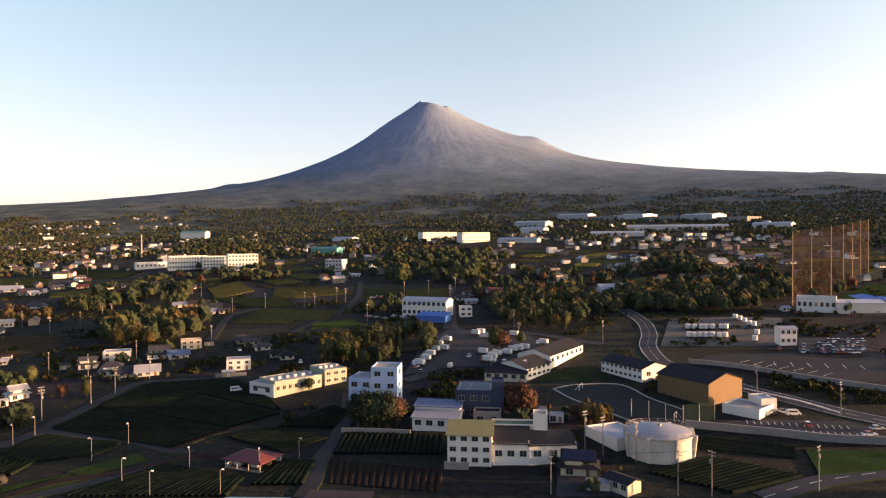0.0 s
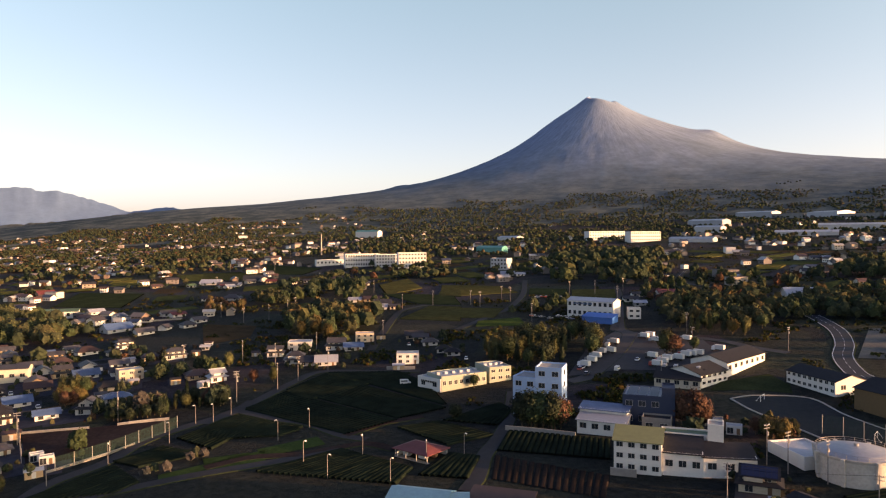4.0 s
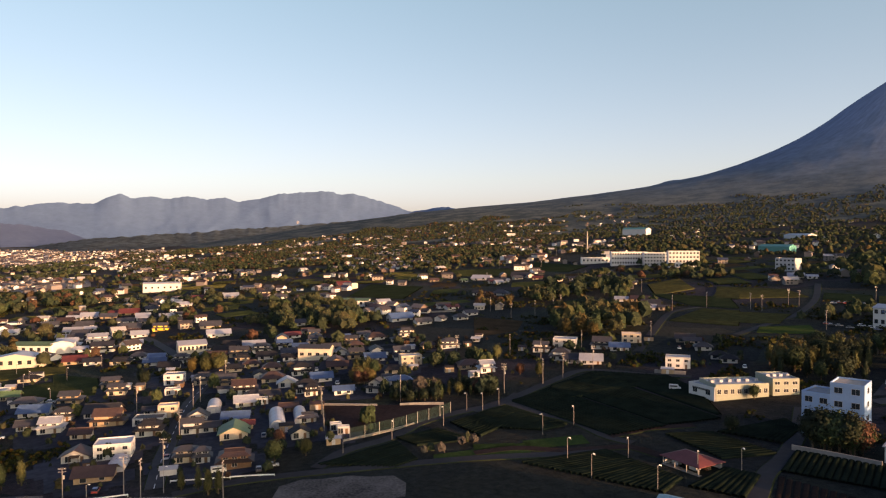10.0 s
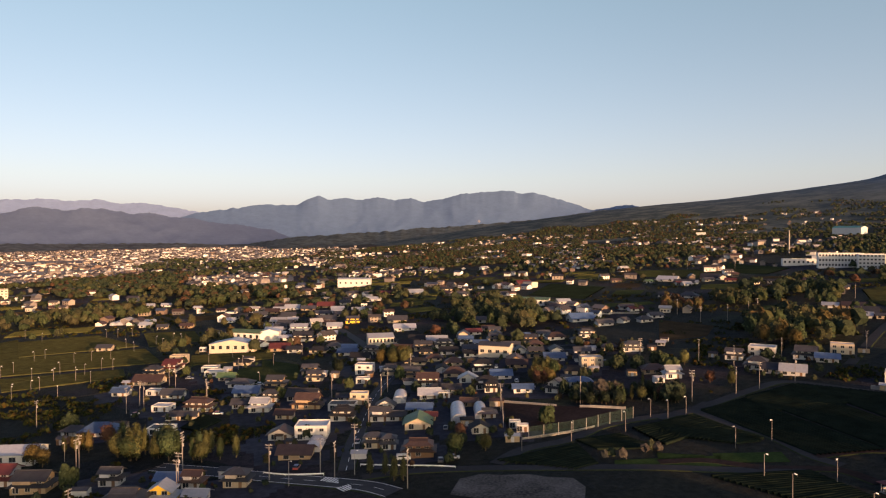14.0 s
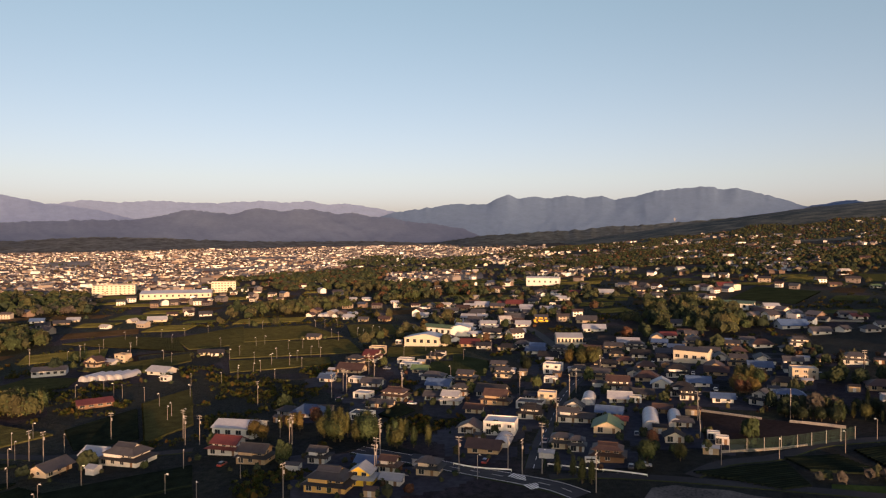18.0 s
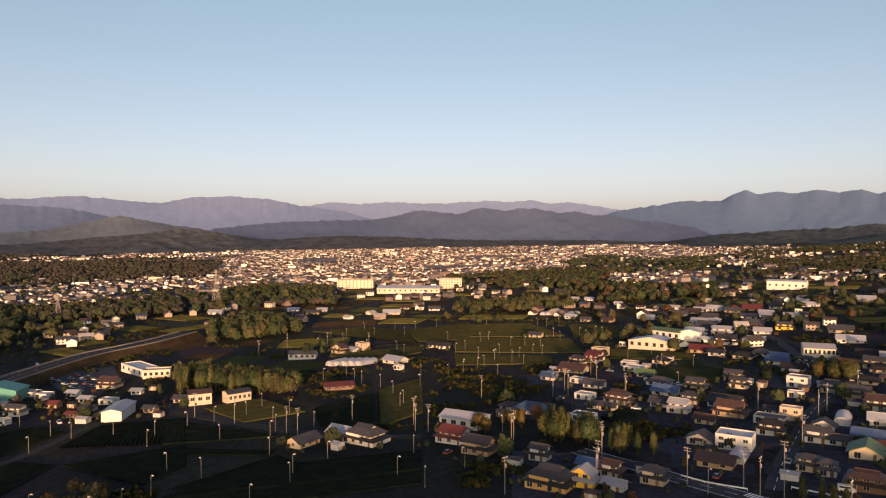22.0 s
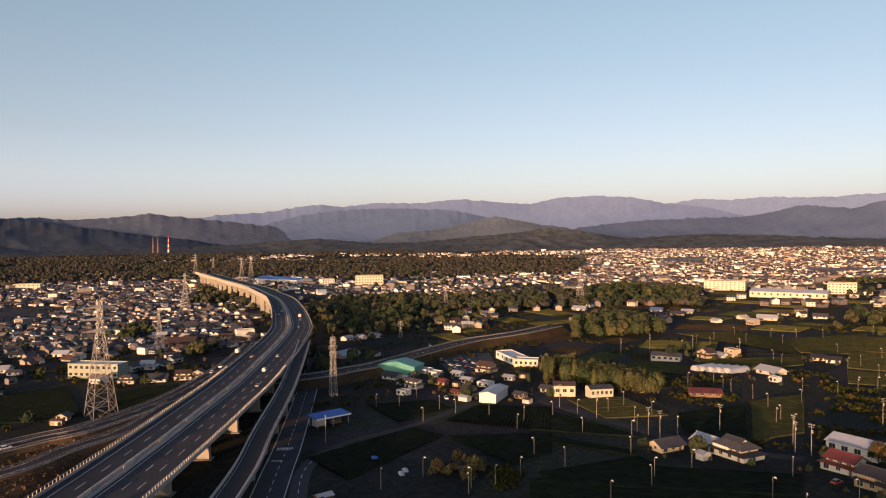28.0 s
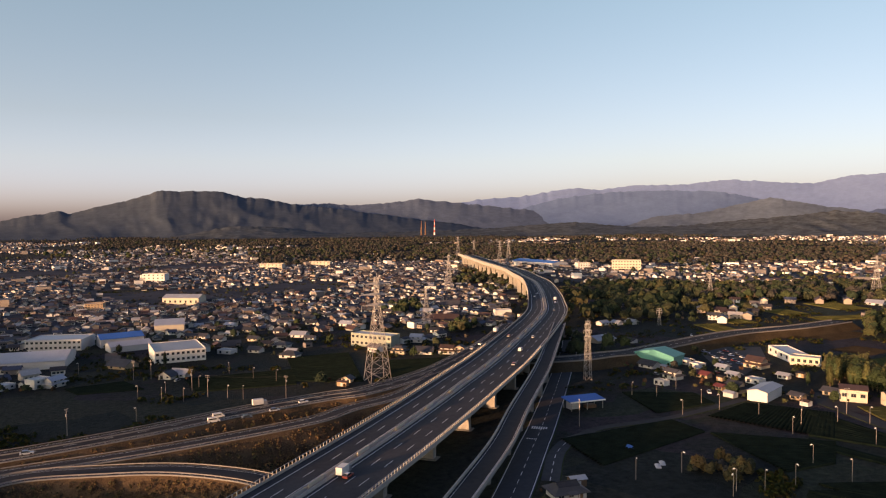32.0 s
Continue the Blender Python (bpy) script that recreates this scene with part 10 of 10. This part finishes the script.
vehicle("truck", -9.0, 329.9, 146)
vehicle("truck", -7.0, 338.9, 146)
vehicle("truck", -4.9, 349.0, 146)
vehicle("truck", -0.4, 351.0, 146)
vehicle("truck", 1.3, 373.0, 146)
vehicle("truck", 17.2, 388.6, 146)
vehicle("truck", 20.2, 391.5, 146)
vehicle("truck", 22.4, 378.3, 146)
vehicle("truck", 18.5, 339.5, 146)
vehicle("truck", 19.5, 322.4, 146)
vehicle("truck", 22.3, 328.2, 146)
vehicle("truck", 24.7, 334.1, 146)
vehicle("truck", 29.9, 335.7, 146)
vehicle("truck", 33.6, 342.4, 146)
vehicle("truck", 36.3, 344.1, 146)
vehicle("truck", 39.6, 345.7, 146)
vehicle("truck", 38.0, 381.1, 146)
vehicle("truck", 50.5, 356.4, 146)
vehicle("van", 2.9, 315.0, 76)
vehicle("van", -1.5, 367.0, 76)
vehicle("car", 12.2, 334.8, 76)
vehicle("car", -13.2, 315.7, 76)
vehicle("car", -10.1, 306.8, 76)
vehicle("car", -12.3, 317.8, 76)
vehicle("truck", 134.8, 383.0, 60)
vehicle("truck", 138.1, 381.8, 60)
vehicle("truck", 141.8, 381.5, 60)
vehicle("truck", 144.1, 380.7, 60)
vehicle("truck", 147.2, 380.5, 60)
vehicle("truck", 151.9, 379.7, 60)
vehicle("truck", 154.1, 378.9, 60)
vehicle("truck", 127.7, 361.1, 60)
vehicle("truck", 130.3, 360.2, 60)
vehicle("truck", 133.3, 360.1, 60)
vehicle("truck", 135.9, 359.1, 60)
vehicle("truck", 138.9, 359.1, 60)
vehicle("truck", 141.9, 356.8, 60)
vehicle("truck", 144.7, 356.8, 60)
vehicle("truck", 171.5, 408.4, 60)
vehicle("truck", 171.9, 402.9, 60)
vehicle("truck", 171.3, 395.5, 60)
vehicle("truck", 170.3, 387.2, 60)
vehicle("truck", 171.4, 383.4, 60)
vehicle("truck", 162.9, 360.9, 60)
vehicle("truck", 155.0, 345.9, 60)
vehicle("car", 188.8, 341.2, 80)
vehicle("car", 190.7, 340.2, 80)
vehicle("car", 193.0, 340.1, 80)
vehicle("car", 197.5, 339.8, 80)
vehicle("car", 199.3, 338.7, 80)
vehicle("car", 201.5, 338.6, 80)
vehicle("car", 203.8, 338.4, 80)
vehicle("car", 180.0, 333.6, 80)
vehicle("car", 181.7, 332.6, 80)
vehicle("car", 184.0, 332.5, 80)
vehicle("car", 186.3, 332.4, 80)
vehicle("car", 192.5, 331.1, 80)
vehicle("car", 194.7, 331.0, 80)
vehicle("car", 196.4, 330.0, 80)
vehicle("car", 175.2, 324.8, 80)
vehicle("car", 177.4, 324.7, 80)
vehicle("car", 181.4, 323.6, 80)
vehicle("car", 185.8, 323.4, 80)
vehicle("car", 188.0, 323.3, 80)
vehicle("car", 189.7, 322.3, 80)
vehicle("car", 191.8, 322.2, 80)
vehicle("car", 194.0, 322.1, 80)
vehicle("car", 173.1, 316.8, 80)
vehicle("car", 177.5, 316.7, 80)
vehicle("car", 179.1, 315.7, 80)
vehicle("car", 181.3, 315.6, 80)
vehicle("car", 183.5, 315.5, 80)
vehicle("car", 185.1, 314.6, 80)
vehicle("car", 187.2, 314.5, 80)
vehicle("car", 189.4, 314.4, 80)
vehicle("car", 172.0, 332.1, 60)
vehicle("car", 168.5, 324.9, 60)
vehicle("car", 165.1, 318.8, 60)
vehicle("car", 157.9, 326.9, 60)
vehicle("car", 214.6, 422.6, 60)
vehicle("car", 216.9, 420.3, 60)
vehicle("car", 221.2, 419.2, 60)
vehicle("car", 225.4, 420.4, 60)
vehicle("car", 237.1, 407.0, 60)
vehicle("car", 113.8, 233.8, 93)
vehicle("car", 115.0, 219.7, 87)
vehicle("car", 128.1, 208.8, -2)
vehicle("car", 133.5, 213.8, 0)
vehicle("car", 166.9, 321.2, -1)
vehicle("car", 174.5, 320.6, 86)
vehicle("car", 179.9, 317.6, 4)
vehicle("car", 182.2, 317.4, 91)
vehicle("car", 184.9, 317.0, 95)
vehicle("van", 116.1, 230.4, -0)
vehicle("car", -47.8, 461.5, 20)
vehicle("car", -43.7, 459.9, 20)
vehicle("car", -37.8, 454.4, 20)
vehicle("car", -32.9, 462.8, 20)
vehicle("car", -27.8, 457.2, 20)
vehicle("car", -24.3, 451.3, 20)
vehicle("car", -50.7, 466.2, 20)
vehicle("car", -49.2, 558.8, 20)
vehicle("car", -43.2, 555.3, 20)
vehicle("car", -37.3, 553.7, 20)
vehicle("car", -53.2, 560.5, 20)
vehicle("car", -56.8, 558.1, 20)
vehicle("van", -181.7, 136.1, 60)
vehicle("car", -171.1, 143.0, 140)
vehicle("car", -209.5, 136.4, 140)
vehicle("car", -467.9, -226.9, 30)
vehicle("car", -515.2, -227.0, 30)
vehicle("car", -337.3, -139.4, 30)
vehicle("car", -450.7, -189.7, 60)
vehicle("car", -441.8, -182.4, 60)
vehicle("car", -433.8, -175.7, 60)
vehicle("car", -451.7, -179.4, 60)
vehicle("car", -461.3, -179.6, 60)
vehicle("car", -447.5, -170.8, 60)
vehicle("car", -452.4, -169.1, 60)
vehicle("car", -444.2, -162.6, 60)
vehicle("car", -417.1, -169.0, 60)
vehicle("car", -421.0, -167.3, 60)
vehicle("car", -418.0, -161.2, 60)
vehicle("car", -459.9, -193.5, 60)
vehicle("car", -433.7, -170.6, 60)
vehicle("car", -430.3, -162.6, 60)
vehicle("car", -422.0, -156.2, 60)
vehicle("van", -85.8, 286.4, 20)
vehicle("car", -354.8, -258.8, -157, 0.1)
vehicle("van", -314.4, -238.2, -157, 0.1)
vehicle("car", -347.8, -272.7, -157, 0.1)
vehicle("car", -541.9, -393.5, -150, 0.1)
vehicle("car", -568.6, -409.3, -150, 0.1)
vehicle("car", -625.8, -454.3, -150, 0.1)
vehicle("car", -513.9, -351.0, -149, 0.1)
vehicle("car", -470.7, -322.8, -149, 0.1)
vehicle("truck", -532.0, -363.3, -153, 0.1)
vehicle("truck", -355.7, -290.0, -153, 0.1)
vehicle("car", -300.2, -262.2, -157, 0.1)
vehicle("car", -314.7, -268.4, -157, 0.1)
vehicle("car", -125.6, -158.0, -157, 0.1)
vehicle("car", -281.6, -217.6, -157, 0.1)
vehicle("truck", -126.0, -160.3, -157, 0.1)
vehicle("van", -136.7, -253.3, 163, -3.2)
vehicle("van", -132.4, -249.0, 163, -3.2)
vehicle("car", -143.2, -242.8, 163, -2.8)
vehicle("car", -156.3, -243.7, 163, -2.8)
vehicle("car", -171.7, -245.6, 163, -2.8)
vehicle("car", -70.6, -259.8, 163, -2.8)
vehicle("truck", -156.3, -254.6, 163, -2.7)
greenhouse(-243.7, 180.1, 50, 5.8, 14, 3.4)
greenhouse(-199.5, 176.0, 50, 6.2, 22, 3.6)
greenhouse(-197.3, 185.8, 50, 5.0, 16, 3.2)
greenhouse(-213.5, 120.1, 50, 5.8, 12, 2.8)
greenhouse(-678.0, 177.9, 50, 6.1, 18, 3)
greenhouse(-674.7, 182.7, 50, 6.0, 18, 3)
greenhouse(-671.3, 187.5, 50, 6.0, 18, 3)
greenhouse(-667.9, 192.2, 50, 6.0, 18, 3)
greenhouse(-664.4, 196.9, 50, 6.0, 18, 3)
greenhouse(-660.9, 201.6, 50, 6.0, 18, 3)
greenhouse(-450.5, -21.8, 50, 6.4, 16, 3.2)
greenhouse(-448.7, -17.2, 50, 6.4, 16, 3.2)
greenhouse(-447.8, -12.6, 50, 6.3, 16, 3.2)
greenhouse(-446.9, -7.9, 50, 6.3, 16, 3.2)
greenhouse(-445.0, -3.3, 50, 6.3, 16, 3.2)
low_wall([(77.5, 222.9), (89.8, 217.2), (102.1, 211.7), (114.4, 205.3), (128.4, 201.6), (138.1, 198.7)], 2.3, "grey concrete retaining wall below a car park")
low_wall([(108.4, 307.4), (126.2, 294.1), (139.3, 278.1), (154.1, 262.0), (162.2, 254.7)], 2.0, "grey concrete retaining wall of a large lot")
low_wall([(-34.1, 229.5), (-23.6, 227.8), (-10.9, 224.7)], 1.6, "low pale concrete boundary wall")
low_wall([(-0.1, 195.0), (6.8, 193.9)], 2.0, "concrete plinth wall beside a field")
low_wall([(-177.7, 221.5), (-169.9, 226.3), (-161.7, 229.8)], 0.9, "long low pale wall")
low_wall([(-208.3, 208.9), (-196.6, 213.2), (-186.2, 217.1)], 0.8, "low pale wall behind a soil lot")
low_wall([(-166.5, 176.2), (-161.0, 188.0), (-158.0, 195.5), (-156.2, 203.0)], 0.7, "low grey retaining wall under a net fence")
low_wall([(-102.8, 312.5), (-89.2, 313.5)], 1.5, "low white roadside wall")
low_wall([(-388.5, 430.7), (-365.6, 442.5), (-339.4, 453.0), (-314.5, 464.5)], 1.2, "long low pale wall by a road")
net_fence([(-165.3, 178.2), (-162.8, 183.1), (-159.8, 189.7), (-156.8, 197.2), (-155.2, 206.1), (-153.5, 213.5), (-152.0, 220.7)], 4.5, "green net fence on tall steel posts")
net_fence([(63.6, 235.6), (69.4, 232.9), (73.9, 229.4), (77.9, 227.0), (84.2, 228.0), (89.4, 229.2)], 6.0, "green net fence beside the sports ground")
net_fence([(-182.2, 182.7), (-193.7, 193.8), (-208.3, 207.5)], 5.0, "green net fence on tall steel posts")
guard_fence([(-188.1, 123.5), (-181.2, 128.3), (-174.9, 133.4), (-168.5, 138.4), (-162.7, 142.0)], "white roadside guard rail")
guard_fence([(-205.7, 98.3), (-198.0, 102.7), (-189.9, 111.0)], "white roadside guard rail")
guard_fence([(113.5, 262.5), (120.3, 252.8), (126.3, 243.1), (131.2, 230.3)], "white roadside guard rail")
range_net([(227, 452), (244, 469), (255, 472), (270, 486), (287, 503), (306, 524), (327, 548), (352, 576)], 49)
chimney(-489, 1129, 36)
water_tank(62.6, 201.8, 9.5, 6.2)
mast(-2178, -2117, 76, True)
mast(-2150, -2170, 72, False)
mast(-2159, -2154, 67, False)


# ---- small things of the villages ----
random.seed(77)
near_houses = sorted((o for o in scene.objects if o.name.startswith("house") and o.type == "EMPTY"), key=lambda o: math.hypot(o.location.x, o.location.y))
count = 0
for ob in near_houses[:150]:
    a = random.uniform(0, 6.28)
    r = random.uniform(9.5, 12.5)
    x, y = ob.location.x + math.cos(a) * r, ob.location.y + math.sin(a) * r
    if min(math.hypot(o.location.x - x, o.location.y - y) for o in near_houses if o is not ob) < 10:
        continue
    turn = math.degrees(ob.rotation_euler.z) if ob.rotation_mode == "XYZ" else 48
    count += 1
    if count % 3:
        roofm, rw = random.choice(((TILE_GREY, "grey"), (ROOF_PALE, "pale steel"), (TILE_BROWN, "brown"), (ROOF_DARK, "dark")))
        wallm, ww = random.choice(((GREYW, "grey"), (TAN, "tan"), (BROWNW, "dark timber")))
        shed(x, y, turn, random.uniform(3.5, 6), random.uniform(2.8, 4), random.uniform(2.1, 2.6), wallm, roofm, f"small {ww} garden shed with a {rw} roof")
    else:
        vehicle("car", x, y, turn + random.choice((0, 90)))


def crossing(x, y, turn, n, length):
    """A zebra crossing painted on a street."""
    ob = thing("zebra_crossing", at(x, y, turn, 0.26), "white striped zebra crossing painted on asphalt", "crossing", kind="structure")
    for k in range(n):
        part("stripe", Geo().box(k * 0.95 - n * 0.475, -length / 2, 0, k * 0.95 - n * 0.475 + 0.5, length / 2, 0.02), PAINT, ob)


crossing(-183.2, 110.6, 28, 8, 3.5)
crossing(-174.8, 109.9, 92, 5, 4)
crossing(-233.0, -166.7, 117, 7, 3.5)
crossing(-218.1, -160.0, 114, 4, 1.0)


def parking_bays(a, b, n, depth):
    """White bay lines along a kerb from a to b."""
    (x0, y0), (x1, y1) = a, b
    turn = math.degrees(math.atan2(y1 - y0, x1 - x0))
    ob = thing("parking_bays", at(x0, y0, turn, 0.0), "white painted parking bay lines on asphalt", "markings", kind="structure")
    L = math.hypot(x1 - x0, y1 - y0)
    for k in range(n + 1):
        c = L * k / n
        xa, ya = x0 + (x1 - x0) * k / n, y0 + (y1 - y0) * k / n
        z = gz(xa, ya) - gz(x0, y0) + 0.2
        part("bay_line", Geo().box(c - 0.08, -depth / 2, z, c + 0.08, depth / 2, z + 0.02), PAINT, ob)


parking_bays((98.5, 225.4), (126.3, 216.9), 14, 4.5)
parking_bays((102.6, 217.0), (127.2, 209.4), 13, 4.5)
parking_bays((143.9, 302.5), (175.1, 291.5), 5, 16)
parking_bays((134.9, 307.7), (156.7, 281.3), 6, 14)

# power lines between neighbouring poles
poles = [o for o in scene.objects if o.name.startswith("utility_pole")]
strung = 0
for i, p in enumerate(poles):
    near_by = sorted((math.hypot(p.location.x - q.location.x, p.location.y - q.location.y), k) for k, q in enumerate(poles) if k != i)
    d, k = near_by[0]
    if d > 75 or math.hypot(p.location.x, p.location.y) > 420 or k < i and near_by[0][0] < 30:
        continue
    q = poles[k]
    ob = thing("power_line", Matrix(), "thin black overhead power line between poles", "cable", "power lines")
    for off in (-0.6, 0.6):
        g = Geo()
        a, b = p.location + Vector((off, 0, 11.2)), q.location + Vector((off, 0, 11.2))
        pts = [a.lerp(b, u / 8) - Vector((0, 0, d * 0.02 * 4 * (u / 8) * (1 - u / 8))) for u in range(9)]
        g.pipe(pts, 0.025, 3)
        part("wire", g, BLACK, ob)
    strung += 1
    if strung > 60:
        break

# solar panels on the dark-roofed house by the factory, lettering on works fronts
for ob in list(scene.objects):
    if ob.type != "EMPTY" or "label" not in ob:
        continue
    if ob["label"] == "low white office in front of a yellow factory":
        sign_bars(ob, -4.5, 4.5, 3.2, 4.0, BLACK, 9)
    elif ob["label"] == "white two-storey factory with a blue awning":
        sign_bars(ob, -11, 2, 8.6, 9.8, TILE_BLUE, 8)
    elif ob["label"].startswith("two-storey cream house with a dark gable") and math.hypot(ob.location.x - 35, ob.location.y - 183) < 8:
        roof = [c for c in ob.children if c.name.startswith("roof")][0]
        top = max(v.co.z for v in roof.data.vertices)
        xs = [v.co.x for v in roof.data.vertices]
        ys = [v.co.y for v in roof.data.vertices]
        zl = min(v.co.z for v in roof.data.vertices)
        ym = (min(ys) + max(ys)) / 2
        slope = math.atan2(top - zl - 0.18, ym - min(ys))
        for r in range(2):
            for c in range(6):
                w = (max(xs) - min(xs) - 1.2) / 6
                p = part("solar_panel", Geo().box(0.05, 0, 0, w - 0.05, (ym - min(ys)) / math.cos(slope) * 0.44, 0.06), SOLAR, ob)
                y0 = min(ys) + 0.25 + r * (ym - min(ys)) * 0.47
                p.matrix_local = pose(min(xs) + 0.6 + c * w, y0, zl + 0.26 + (y0 - min(ys)) * math.tan(slope), math.degrees(slope), 0, 0)

# solar panels on the flat roof of the navy building
for ob in [o for o in scene.objects if o.type == "EMPTY" and o.get("label", "") == "navy-blue clad building with a flat roof"]:
    for row in range(4):
        for col in range(3):
            x0, y0 = -5.2 + col * 3.5, 1.6 + row * 3.4
            g = Geo().solid([(x0, y0, 10.05), (x0 + 3.2, y0, 10.05), (x0 + 3.2, y0 + 2.6, 10.45), (x0, y0 + 2.6, 10.45)], [(x0, y0, 10.12), (x0 + 3.2, y0, 10.12), (x0 + 3.2, y0 + 2.6, 10.52), (x0, y0 + 2.6, 10.52)])
            part("solar_panel", g, SOLAR, ob, "dark blue solar panel")


# rough scrub on the slip road banks
def tarpaulin(x, y, turn, w, d, h, material, label):
    """A heap under a creased plastic sheet, lying on a field."""
    ob = thing("tarpaulin", at(x, y, turn), label, "tarpaulin")
    g, n = Geo(), 8
    z = [[h * max(0.0, math.sin(math.pi * i / n) * math.sin(math.pi * j / n)) ** 0.6 * (0.85 + 0.3 * noise.noise(Vector((i * 0.9, j * 0.9, x)))) - 0.05 for j in range(n + 1)] for i in range(n + 1)]
    for i in range(n):
        for j in range(n):
            g.poly([(w * (a / n - 0.5), d * (b / n - 0.5), z[a][b]) for a, b in ((i, j), (i + 1, j), (i + 1, j + 1), (i, j + 1))])
    part("sheet", g, material, ob)
    part("tie_rope", Geo().tube((-w * 0.5, 0, 0.02), (-w * 0.5, d * 0.4, 0.02), 0.03, n=5), CORD, ob)


tarpaulin(-231.8, -125.3, 35, 7.0, 4.0, 1.1, BLUESHEET, "creased blue tarpaulin over a heap on a field")
tarpaulin(-222.7, -108.0, 35, 5.0, 2.0, 0.9, PLASTIC, "white plastic sheet over a low crop bed")
tarpaulin(-218.9, -107.7, 35, 5.0, 2.0, 0.9, PLASTIC, "white plastic sheet over a low crop bed")


def bank_scrub():
    """Tall dry grass and bushes on the banks and in the waste ground between the slip roads."""
    r = np.random.RandomState(4)
    pts = []
    ramps = [(smooth_line(ramp, 3.0), h) for ramp, h in ((RAMP_LOW, 4.0), (RAMP_NEAR, 4.25), (RAMP_FAR, 6.0))]

    def gap(line, x, y):
        return np.hypot(line[:, 0] - x, line[:, 1] - y).min()

    for line, h in ramps:
        nn = normals(line)
        for k in range(len(line)):
            for _ in range(30):
                side, u = r.choice((-1, 1)), r.uniform(0.12, 1.0)
                o = side * (h + 9 * u)
                x, y = line[k][0] + nn[k][0] * o, line[k][1] + nn[k][1] * o
                if all(gap(other, x, y) > g + 0.8 for other, g in ramps):
                    pts.append((x, y, (line[k][2] - 0.4) * (1 - u) + gz(x, y) * u, r.uniform(0.35, 1.1)))
    for _ in range(14000):
        x, y = r.uniform(-190, -25), r.uniform(-290, -160)
        if gap(VLINE, x, y) < 17 or not inside([(-30, -290), (-190, -262), (-190, -235), (-150, -222), (-120, -165), (-70, -165), (-25, -225)], x, y) or any(gap(line, x, y) < h + 8 for line, h in ramps):
            continue
        if noise.noise(Vector((x * 0.06, y * 0.06, 3.3))) > -0.25:
            pts.append((x, y, gz(x, y), r.uniform(0.4, 1.3)))
    t = np.repeat(np.array(pts), 10, 0)
    d = r.normal(size=(len(t), 3))
    d[:, 2] = np.abs(d[:, 2])
    d /= np.linalg.norm(d, axis=1)[:, None]
    V = leaf_quads(t[:, :3] + d * t[:, 3:4] * np.array([1.2, 1.2, 0.9]), d, t[:, 3] * 0.4, r)
    ob = new("bank_scrub", quick_mesh("bank_scrub", V, np.arange(len(V)).reshape(-1, 4), BRUSH))
    tagged(ob, "russet dry grass and bushes on road banks", "scrub", kind="stuff")


bank_scrub()
